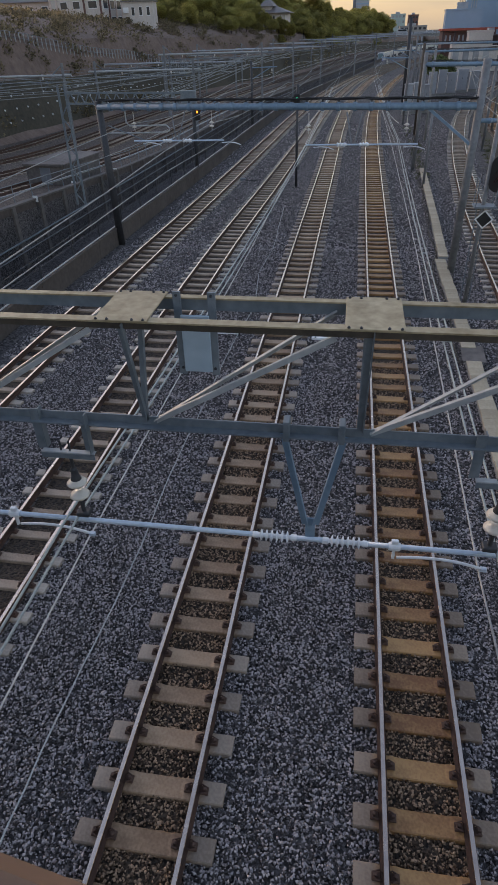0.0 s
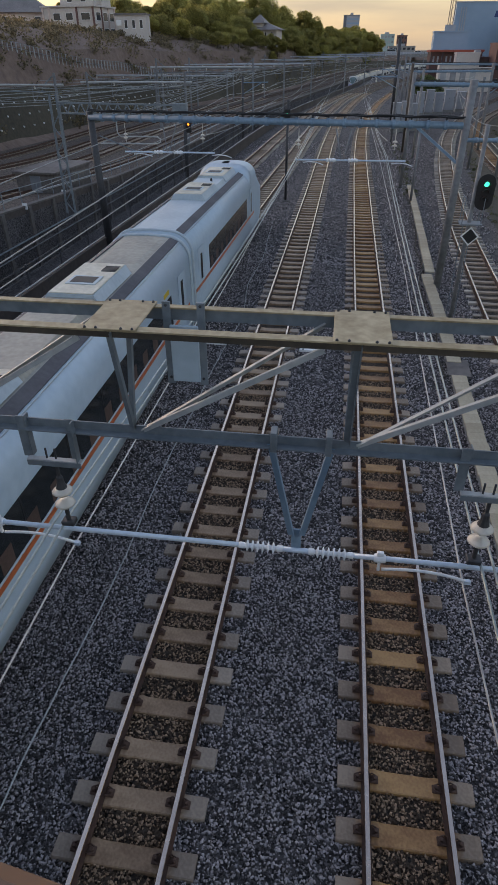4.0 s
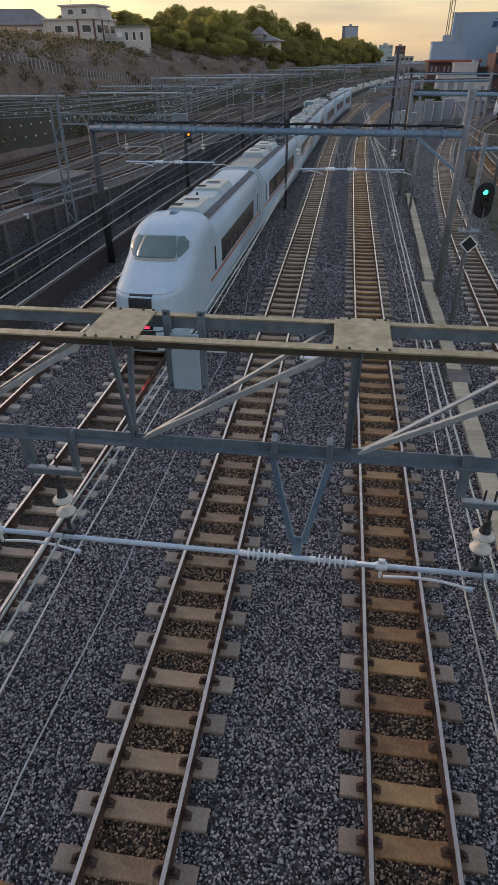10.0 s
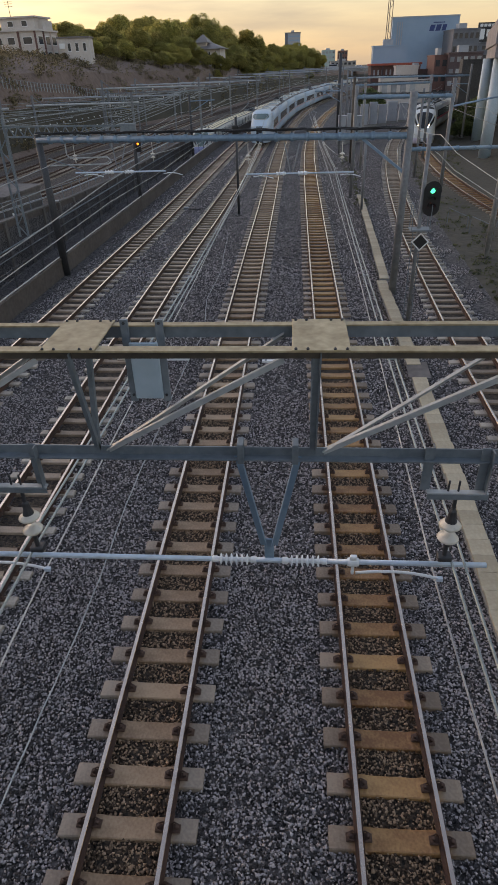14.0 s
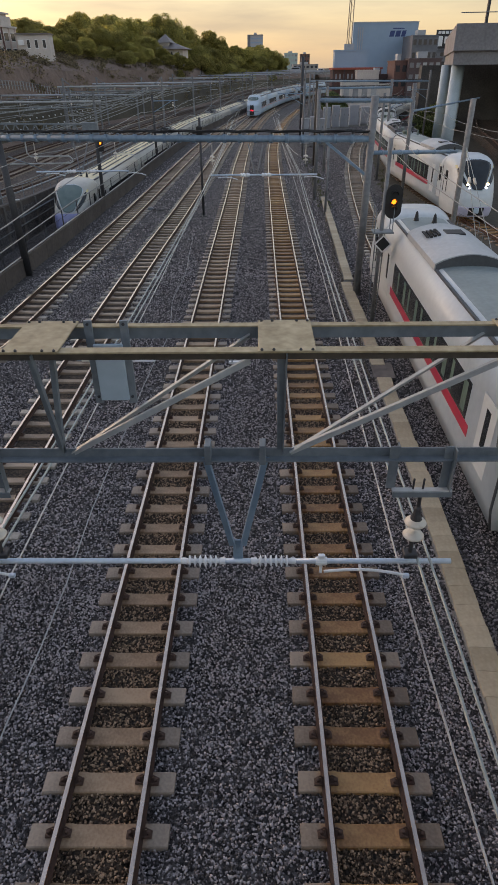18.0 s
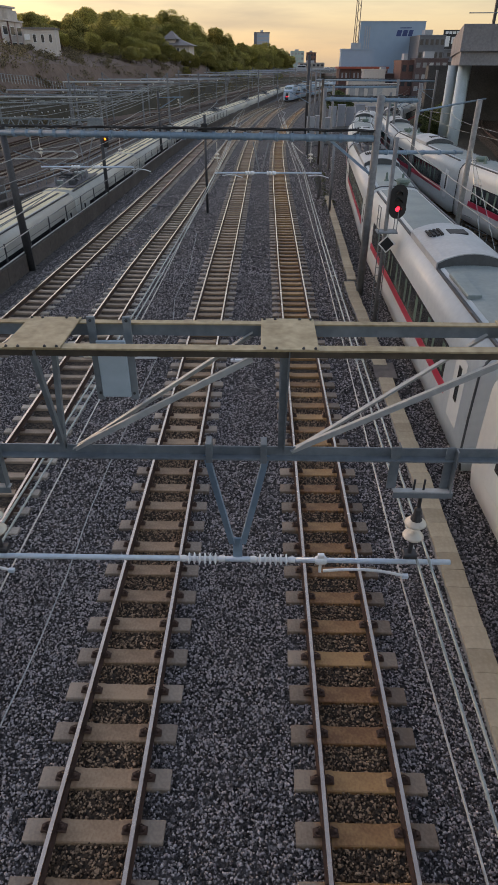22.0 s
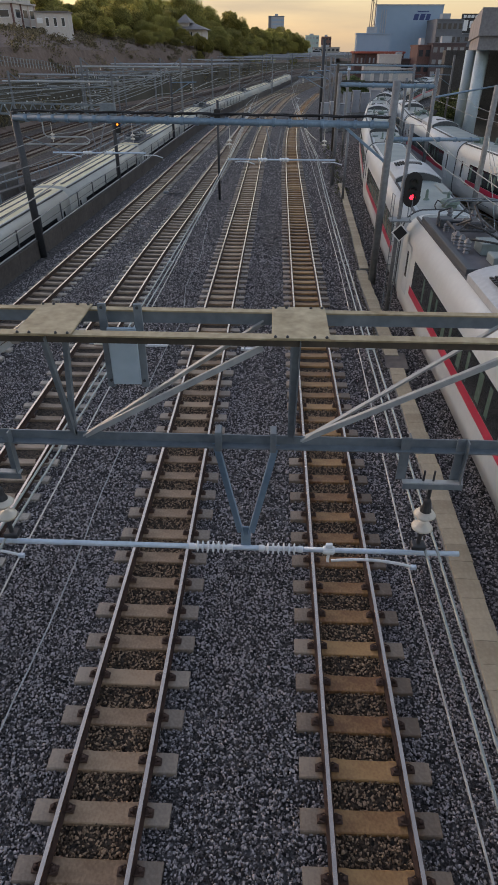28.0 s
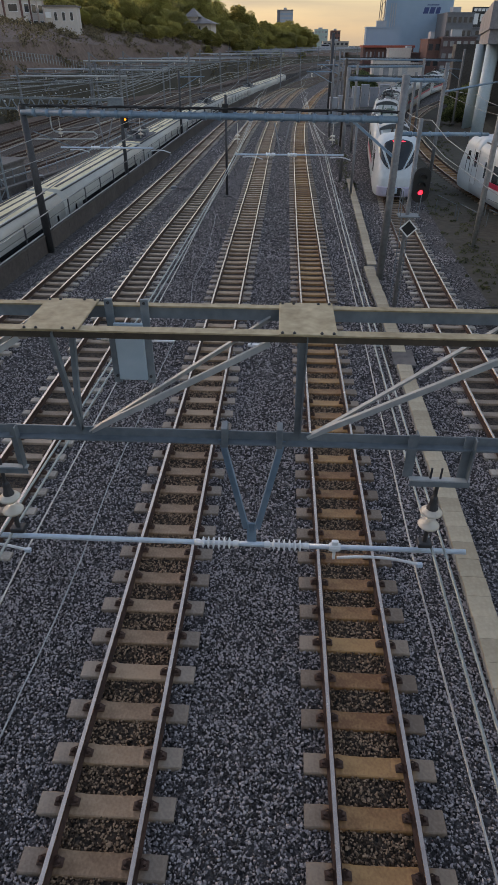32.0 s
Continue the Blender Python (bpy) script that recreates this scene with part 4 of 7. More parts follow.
DUCT_FAR = Line([(2.98, 28.9), (3.35, 38), (3.83, 51.3)], z=0.0)


def cable_trough(ln, width, seed, gap):
    th = thing("cable_trough", "beige concrete cable trough with loose cover slabs", "cable trough", group="cable troughs")
    bm = bmesh.new()
    sweep(bm, [tuple(p) for p in ln.run(0, ln.length, 1.5)], [(-width, -0.12), (width, -0.12), (width, 0.05), (-width, 0.05)])
    part("channel", bm, CONCRETE, th)
    me = None
    s = 0.25
    rnd = random.Random(seed)
    while s < ln.length - 0.3:
        p = ln.point(s)
        if gap and gap[0] < p.y < gap[1]:
            s += 0.5
            continue
        if me is None:
            me = part("cover_slab", slab(-width - 0.01, width + 0.01, -0.2485, 0.2485, 0.05, 0.1, 0.005), DUCT, th)
            me.matrix_local = pose(p.x, p.y, 0, 0, 0, ln.heading(s))
            me = me.data
        else:
            share("cover_slab", me, th, pose(p.x + rnd.uniform(-0.012, 0.012), p.y, rnd.uniform(-0.004, 0.006), 0, 0, ln.heading(s) + rnd.uniform(-0.8, 0.8)))
        s += 0.5
    if gap:
        mid = (gap[0] + gap[1]) / 2
        # dark plate added where the covers are missing
        part("displaced_plate", slab(-0.34, 0.4, -0.62, 0.62, 0.055, 0.075, 0.004), WALL_GREY, th, "dark displaced plate over the open trough").matrix_local = pose(ln.x_of_y(mid) + 0.04, mid, 0, 0, 0, -3)


cable_trough(DUCT_LINE, 0.225, 4, (18.0, 19.2))
cable_trough(DUCT_FAR, 0.205, 5, None)

# ---- trains ----
def section(hw, z0, z1, roof, n=10):
    """Half outline of a car body, from skirt to roof crown (x, z)."""
    pts = [(hw * 0.94, z0), (hw, z0 + 0.5), (hw * 1.0, z0 + (z1 - z0) * 0.45), (hw * 0.985, z1 - 0.72)]
    for k in range(1, n + 1):
        a = math.pi / 2 * k / n
        pts.append((hw * (0.985 - (1 - math.cos(a)) * 0.0) * (1 - roof + roof * math.cos(a)), z1 - 0.72 + 0.72 * math.sin(a)))
    pts.append((0.0, z1 + 0.03))
    return pts


def shell(stations):
    """Lofts a closed body through stations (y, half width, floor, top, roof roundness)."""
    bm = bmesh.new()
    rings = []
    for y, hw, z0, z1, rf in stations:
        half = section(hw, z0, z1, rf)
        ring = [bm.verts.new((x, y, z)) for x, z in half] + [bm.verts.new((-x, y, z)) for x, z in half[-2::-1]]
        rings.append(ring)
    n = len(rings[0])
    for a, b in zip(rings, rings[1:]):
        for k in range(n):
            bm.faces.new((a[k], a[(k + 1) % n], b[(k + 1) % n], b[k]))
    bm.faces.new(rings[0])
    bm.faces.new(rings[-1][::-1])
    bmesh.ops.recalc_face_normals(bm, faces=bm.faces)
    return bm


def side_strip(x, y0, y1, z0, z1, out=0.012, lean=0.0):
    bm = bmesh.new()
    s = 1 if x > 0 else -1
    q = [(x, y0, z0), (x, y1, z0), (x - s * lean, y1, z1), (x - s * lean, y0, z1)]
    v = [bm.verts.new(c) for c in q] + [bm.verts.new((c[0] + s * out, c[1], c[2])) for c in q]
    for f in ((4, 5, 6, 7), (0, 1, 5, 4), (1, 2, 6, 5), (2, 3, 7, 6), (3, 0, 4, 7)):
        bm.faces.new([v[i] for i in f])
    bmesh.ops.recalc_face_normals(bm, faces=bm.faces)
    return bm


def bogie(car, y):
    part("bogie_frame", slab(-0.95, 0.95, y - 1.45, y + 1.45, 0.35, 0.62, 0.04), UNDER, car)
    for dy in (-1.05, 1.05):
        bm = bmesh.new()
        for s in (-1, 1):
            lathe(bm, (s * 0.5, y + dy, 0.43), (s, 0, 0), [(0.43, 0), (0.43, 0.13), (0.3, 0.14), (0.12, 0.16)], 18)
        rod(bm, (-0.5, y + dy, 0.43), (0.5, y + dy, 0.43), 0.08, n=8)
        part("wheelset", bm, UNDER, car)


STYLES = {
    "a": dict(body=TRAIN_WHITE, roof=ROOF_GREY, stripe=ORANGE, zs=(1.30, 1.42), win=(1.50, 2.45), top=3.55, hw=1.42, L=19.0, low=0.25),
    "c": dict(body=TRAIN_CREAM, roof=ROOF_COOL, stripe=CRIMSON, zs=(1.22, 1.52), win=(1.53, 2.5), top=3.55, hw=1.45, L=20.5, low=0.25),
    "d": dict(body=IVORY_IN_SHADE, roof=ROOF_CREAM_LIT, stripe=BLUE, zs=(0.9, 1.25), win=(1.62, 2.42), top=3.55, hw=1.42, L=20.0, low=0.35),
}


def roof_unit(car, y, w, l, h, z, cover):
    """Air conditioner with sloping white sides, a top painted yellow-lit beige and a framed fan grille."""
    bm = bmesh.new()
    sweep(bm, [(0, y - l / 2, 0), (0, y + l / 2, 0)], [(-w / 2, z), (-w * 0.4, z + h), (w * 0.4, z + h), (w / 2, z)])
    u = part("air_conditioner", bm, ROOF_WHITE, car, "white roof air conditioner with sloping sides")
    part("cover", slab(-w * 0.39, w * 0.39, y - l * 0.49, y + l * 0.49, z + h, z + h + 0.03, 0.012), cover, u, "beige top cover, yellow light in its colour")
    part("grille_frame", slab(-w * 0.27, w * 0.27, y - l * 0.24, y + l * 0.02, z + h + 0.03, z + h + 0.055, 0.01), ROOF_WHITE, u)
    part("grille", slab(-w * 0.21, w * 0.21, y - l * 0.2, y - l * 0.02, z + h + 0.055, z + h + 0.063), CABLE, u)
    bm = bmesh.new()
    for k in range(5):
        box(bm, w * 0.1, w * 0.37, y + l * 0.2 + 0.1 * k, y + l * 0.2 + 0.055 + 0.1 * k, z + h + 0.03, z + h + 0.045)
    part("louvres", bm, CABLE, u)


def arch_unit(car, y, top):
    """Arched full-width air conditioner with grey end plates."""
    prof = [(-1.12, top - 0.1)] + [(-1.12 + 2.24 * k / 10, top + 0.10 + 0.30 * math.sin(math.pi * k / 10) ** 0.8) for k in range(11)] + [(1.12, top - 0.1)]
    bm = bmesh.new()
    sweep(bm, [(0, y - 2.1, 0), (0, y + 2.1, 0)], [(-x, z) for x, z in prof])
    u = part("air_conditioner", bm, ROOF_LIGHT, car, "arched pale grey roof unit")
    for s in (-1, 1):
        bm = bmesh.new()
        sweep(bm, [(0, y + s * 2.12 - 0.015, 0), (0, y + s * 2.12 + 0.015, 0)], [(-x * 0.96, z - 0.025) for x, z in prof])
        part("end_plate", bm, UNIT_END, u, "dull grey end plate")
    bm = bmesh.new()
    for k in range(5):
        for j in range(4):
            box(bm, -0.86 + 0.13 * j, -0.77 + 0.13 * j, y + 0.35 + 0.17 * k, y + 0.45 + 0.17 * k, top + 0.3, top + 0.345 + 0.028 * j)
    part("vent_grid", bm, CABLE, u)
    part("fan_opening", slab(-0.15, 0.5, y + 0.45, y + 1.1, top + 0.34, top + 0.412, 0.02), CABLE, u)
    part("seam", slab(-1.0, 1.0, y - 0.02, y + 0.0, top + 0.1, top + 0.13), UNIT_END, u)


def stub_insulator(x, y, z, h=0.36):
    bm = bmesh.new()
    k = h / 0.36
    lathe(bm, (x, y, z), (0, 0, 1), [(0.12, 0), (0.07, 0.07 * k), (0.12, 0.10 * k), (0.07, 0.15 * k), (0.12, 0.18 * k), (0.07, 0.23 * k), (0.12, 0.26 * k), (0.05, 0.36 * k)], 10)
    return bm


def pantograph(car, y, z, ducts=False):
    """Raised double-arm collector on an insulated frame, with its switchgear."""
    part("roof_platform", slab(-0.98, 0.98, y - 3.6, y + 2.6, z + 0.01, z + 0.062), ROOF_STRIP, car, "dark insulated roof platform")
    for x in (-0.62, 0.62):
        for dy in (-0.6, 0.6):
            part("roof_insulator", stub_insulator(x, y + dy, z + 0.05, 0.3), INSULATOR_GREY, car, "grey stub insulator")
    for k in range(3):
        part("roof_insulator", stub_insulator(-0.72 + 0.06 * k, y - 1.15 - 0.42 * k, z + 0.05, 0.45), INSULATOR_GREY, car, "tall grey insulator")
    for k in range(2):
        part("roof_insulator", stub_insulator(0.55 - 0.75 * k, y + 1.7 + 0.3 * k, z + 0.05, 0.5), INSULATOR_GREY, car, "tall grey insulator")
    bm = bmesh.new()
    for a, b in (((-0.62, y - 0.6), (-0.62, y + 0.6)), ((0.62, y - 0.6), (0.62, y + 0.6)), ((-0.62, y - 0.6), (0.62, y - 0.6)), ((-0.62, y + 0.6), (0.62, y + 0.6)), ((0, y - 0.6), (0, y + 0.6))):
        rod(bm, (*a, z + 0.38), (*b, z + 0.38), 0.045, n=8)
    pf = part("pantograph_base", bm, DARK_STEEL, car, "dark steel pantograph base frame")
    for s in (-1, 1):
        part("lower_arm", rods([((s * 0.42, y - 0.1 * s, z + 0.4), (s * 0.34, y + 1.05 * s, z + 0.82))], 0.04, 8), DARK_STEEL, pf)
        part("upper_arm", rods([((s * 0.34, y + 1.05 * s, z + 0.82), (s * 0.3, y + 0.12 * s, z + 1.2))], 0.026, 8), DARK_STEEL, pf)
    for dy in (-0.16, 0.16):
        bm = bmesh.new()
        tube(bm, [(-1.0, y + dy, z + 1.02), (-0.86, y + dy, z + 1.17), (-0.6, y + dy, z + 1.22), (0.6, y + dy, z + 1.22), (0.86, y + dy, z + 1.17), (1.0, y + dy, z + 1.02)], 0.026, 6)
        part("collector_strip", bm, GALV, pf)
    part("spring_box", slab(-0.2, 0.24, y - 0.42, y + 0.3, z + 0.3, z + 0.6, 0.04), DARK_STEEL, pf)
    for k, (x0, x1, dy0, dy1, h) in enumerate(((-0.25, 0.35, -2.3, -1.5, 0.36), (0.42, 0.86, -2.7, -1.3, 0.26), (-0.2, 0.3, -3.4, -2.7, 0.26), (-0.75, -0.3, 1.0, 1.6, 0.3), (0.1, 0.7, 1.1, 1.5, 0.24))):
        part("roof_box", slab(x0, x1, y + dy0, y + dy1, z + 0.06, z + 0.06 + h, 0.03), ROOF_COOL if k % 2 == 0 else UNIT_END, car, "grey switchgear box")
    for k, pts in enumerate((((-0.72, -1.15, 0.48), (-0.4, -0.9, 0.66), (0.0, -1.3, 0.6), (0.5, -1.6, 0.36)), ((-0.6, -2.0, 0.48), (-0.1, -2.5, 0.52), (0.5, -2.2, 0.36)), ((0.55, 1.7, 0.55), (0.1, 1.2, 0.7), (-0.4, 0.6, 0.5)), ((-0.2, 2.0, 0.55), (-0.7, 1.6, 0.5), (-0.85, 0.9, 0.2)))):
        bm = bmesh.new()
        tube(bm, [(px_, y + dy, z + dz) for px_, dy, dz in pts], 0.032, 6)
        part("roof_cable", bm, CABLE, car)
    if ducts:
        for s in (-1, 1):
            part("roof_duct", slab(min(s * 0.86, s * 1.08), max(s * 0.86, s * 1.08), y - 3.9, y + 2.4, z - 0.08, z + 0.14, 0.02), UNIT_END, car, "long grey edge duct")


def side_pieces(hw, spans, z0, z1, out):
    """Flat pieces just proud of the window glass on both sides, given by their spans along the car."""
    bm = bmesh.new()
    for s in (-1, 1):
        for a, b in spans:
            box(bm, min(s * (hw * 0.995 + 0.004), s * (hw * 0.995 + out)), max(s * (hw * 0.995 + 0.004), s * (hw * 0.995 + out)), a, b, z0, z1)
    return bm


def make_car(style, kind):
    """kind: mid, panto, or nose (its nose points along +y)."""
    S = STYLES[style]
    L, hw, top, low = S["L"] - 0.6, S["hw"], S["top"], S["low"]
    car = thing("train_car", CAR_LABEL[style], "train car", group="cars of one train")
    e = L / 2
    lit = ""
    if kind.startswith("nose"):
        kind, lit = "nose", kind[5:]
        st = [(-e, hw, low, top, 0.55), (e - NOSE[style]["depth"] - NOSE[style]["back"], hw, low, top, 0.55)]
    else:
        st = [(-e, hw, low, top, 0.55), (e, hw, low, top, 0.55)]
    part("body", shell(st), S["body"], car, smooth=True)
    y1 = e - ((4.45 if style != "a" else 6.3) if kind == "nose" else 0.15)
    roof = ROOF_WHITE if style == "a" and kind == "nose" else S["roof"]
    part("roof", shell_cap(hw, top, -e + 0.05, y1), roof, car, "sooty grey roof skin")
    w0, w1 = -e + 2.6, (e - 7.2 if kind == "nose" else e - 2.6)
    for s in (-1, 1):
        part("window_band", side_strip(s * hw * 0.995, w0, w1, *S["win"]), GLASS_DARK, car, "dark tinted window band")
        part("stripe", side_strip(s * hw * 0.998, *((-e + 0.05, w1 + 2.2) if style == "a" else (w0 - 0.3, w1 + 0.3)), *S["zs"]), S["stripe"], car, "coloured waist stripe")
        for yd in (w0 - 1.3, w1 + 1.3):
            part("door", side_strip(s * hw * 0.995, yd - 0.45, yd + 0.45, 0.95, 2.75, 0.014), S["body"], car)
            part("door_window", side_strip(s * hw * 0.999, yd - 0.13, yd + 0.13, 1.55, 2.5, 0.016), GLASS_DARK, car)
        if style == "a":
            bm = bmesh.new()
            sweep(bm, [(0, -e + 0.1, 0), (0, y1, 0)], [(s * x, z) for x, z in ((1.07, top - 0.135), (0.82, top - 0.012), (0.82, top + 0.018), (1.08, top - 0.1))][::-s])
            part("walkway_strip", bm, ROOF_STRIP, car, "dark grey strip along the roof edge")
            part("gutter", slab(min(s * 1.1, s * 1.135), max(s * 1.1, s * 1.135), -e + 0.1, y1, top - 0.16, top - 0.13), ROOF_WHITE, car)
            part("skirt_line", side_strip(s * hw * 0.985, -e + 0.1, w1 + 2.2, 0.86, 0.92, 0.02), GALV_PALE, car, "silver line along the skirt")
            if kind != "nose":
                part("mark", side_strip(s * hw * 0.99, w1 - 0.75, w1 - 0.2, 2.56, 2.7, 0.01), YELLOW, car, "yellow painted mark")
        else:
            part("gutter", slab(min(s * 1.02, s * 1.1), max(s * 1.02, s * 1.1), -e + 0.1, y1, top - 0.12, top - 0.05), UNIT_END, car)
    pitch = 0.98 if style == "a" else 1.9
    spots_ = [w0 + 0.2 + pitch * k for k in range(int((w1 - w0 - 0.3) / pitch))]
    # pieces stand outside the glass, shaped to look like interior from the camera
    if style == "a":
        tagged(part("seat_row", side_pieces(hw, [(y, y + 0.42) for y in spots_], S["win"][0] + 0.02, S["win"][0] + 0.42, 0.014), SEAT_RED, car, "brown pieces on the glass that read as seat backs"), kind="stuff")
    elif style == "c":
        tagged(part("curtain_row", side_pieces(hw, [(y, y + 0.34) for y in spots_] + [(y + 1.2, y + 1.42) for y in spots_], S["win"][0] + 0.1, S["win"][1] - 0.08, 0.014), CURTAIN, car, "green pieces on the glass that read as curtains"), kind="stuff")
    if style != "d":
        tagged(part("window_pillars", side_pieces(hw, [(y - 0.03, y) for y in spots_[1::2]], S["win"][0], S["win"][1], 0.016), BLACK, car), kind="stuff")
    for y in (-e + 3.2, e - 3.6):
        bogie(car, y)
    part("underfloor_boxes", slab(-1.2, 1.2, -e + 5.6, e - 5.6, 0.35, 0.9, 0.05), UNDER, car)
    part("gangway", slab(-0.6, 0.6, -e - 0.3, -e + 0.02, 0.9, 3.1, 0.04), CABLE, car, "dark rubber gangway")
    if kind != "nose":
        part("gangway", slab(-0.6, 0.6, e - 0.02, e + 0.3, 0.9, 3.1, 0.04), CABLE, car, "dark rubber gangway")
    if style != "d":
        for y in [-e + 0.05] + ([e - 0.05] if kind != "nose" and style == "a" else []):
            half = section(hw + 0.015, low, top + 0.02, 0.55)
            bm = bmesh.new()
            tube(bm, [(x, y, z) for x, z in half] + [(-x, y, z) for x, z in half[-2::-1]], 0.035 if style == "c" else 0.06, 6)
            part("end_hoop", bm, UNIT_END if style == "c" else ROOF_WHITE, car, "rounded end hoop", smooth=True)
    if style == "a":
        ya, yb = (e - 8.7, e - 12.5) if kind == "panto" else (e - 7.8, e - 12.1) if kind == "nose" else (e - 5.3, e - 11.9)
        for y in (ya, yb):
            roof_unit(car, y, 1.5, 2.5, 0.24, top + 0.02, UNIT_BEIGE)
        bm = bmesh.new()
        sweep(bm, [(0, yb + 1.26, 0), (0, ya - 1.26, 0)], [(-0.72, top), (-0.62, top + 0.17), (0.62, top + 0.17), (0.72, top)])
        part("roof_plinth", bm, ROOF_WHITE if kind == "nose" else ROOF_GREY, car, "low plinth between the roof units")
        if kind == "nose":
            for x0, x1, d0, d1 in ((-0.3, 0.35, 6.35, 6.0), (0.5, 0.62, 6.6, 6.1), (0.5, 0.62, 7.3, 6.9)):
                part("roof_hatch", slab(x0, x1, e - d0, e - d1, top + 0.0, top + 0.065), CABLE, car, "dark roof hatch")
    elif style == "c":
        arch_unit(car, e - 9.7 if kind == "panto" else e - 9.3 if kind == "nose" else e - 11.4, top)
        if kind == "mid":
            for x in (-0.78, 0.78):
                part("roof_box", slab(x - 0.2, x + 0.2, -6.6, -4.6, top - 0.02, top + 0.1, 0.02), ROOF_COOL, car, "low grey roof box")
        for x, d in ((-0.35, 1.9), (0.45, 1.5)):
            bm = bmesh.new()
            lathe(bm, (x, -e + d, top), (0, 0, 1), [(0.15, 0), (0.13, 0.06), (0.07, 0.12), (0.06, 0.4), (0.02, 0.46)], 10)
            part("aerial", bm, BOX_GREEN, car)
        bm = bmesh.new()
        lathe(bm, (0.35, -e + 0.6, top), (0, 0, 1), [(0.3, 0), (0.3, 0.14), (0.4, 0.18), (0.38, 0.26), (0.3, 0.32)], 16)
        part("roof_drum", bm, BOX_GREEN, car, "grey-green round roof housing")
        bm = bmesh.new()
        tube(bm, [(0.05, -e + 0.6, top + 0.2), (-0.15, -e + 0.6, top + 0.28), (-0.25, -e + 0.5, top + 0.1), (-0.25, -e + 0.2, top + 0.05)], 0.03, 6)
        part("roof_cable", bm, CABLE, car)
    else:
        for x in (-0.55, 0.0, 0.55):
            part("roof_strip", slab(x - 0.07, x + 0.07, -e + 0.6, e - (6 if kind == "nose" else 0.6), top - 0.02, top + 0.05), CABLE, car)
    if kind == "panto":
        pantograph(car, e - 3.4, top, ducts=style == "c")
    elif style == "a":
        bm = bmesh.new()
        lathe(bm, (0.2, -e + (8.6 if kind == "nose" else 2.0), top), (0, 0, 1), [(0.14, 0), (0.14, 0.05), (0.06, 0.08), (0.05, 0.26), (0.02, 0.3)], 8)
        part("aerial", bm, CABLE, car)
    if kind == "nose":
        nose_face(car, style, e, hw, low, top, lit)
    return car


def shell_cap(hw, top, y0, y1):
    """Roof skin laid just above the body."""
    bm = bmesh.new()
    half = [(1.0, top - 0.1), (0.85, top - 0.02), (0.55, top + 0.025), (0.0, top + 0.045)]
    prof = [(x, z) for x, z in half] + [(-x, z) for x, z in half[-2::-1]]
    prof += [(-0.95, top - 0.2), (0.95, top - 0.2)]
    sweep(bm, [(0, y0, 0), (0, y1, 0)], [(-x, z) for x, z in prof])
    return bm


NOSE = {
    "a": dict(depth=5.4, back=0.3, crown=(0.25, 0.04, 0.6, 0.0, 1.6, 0.03, 2.15, 0.14, 2.3, 0.55, 2.55, 1.2, 2.8, 1.85, 2.9, 2.1, 3.2, 2.5, 3.5, 2.95, 3.68, 3.3, 3.8, 3.7, 3.88, 4.3, 3.92, 5.4), p=3.6, q=0.27),
    "c": dict(depth=3.6, back=0.0, crown=(0.25, 0.12, 0.5, 0.03, 0.95, 0.0, 1.4, 0.07, 1.9, 0.3, 2.3, 0.55, 2.8, 0.9, 3.2, 1.2, 3.45, 1.46, 3.62, 1.8, 3.72, 2.3, 3.79, 3.6), p=4.0, q=0.235),
}
NOSE["d"] = NOSE["c"]


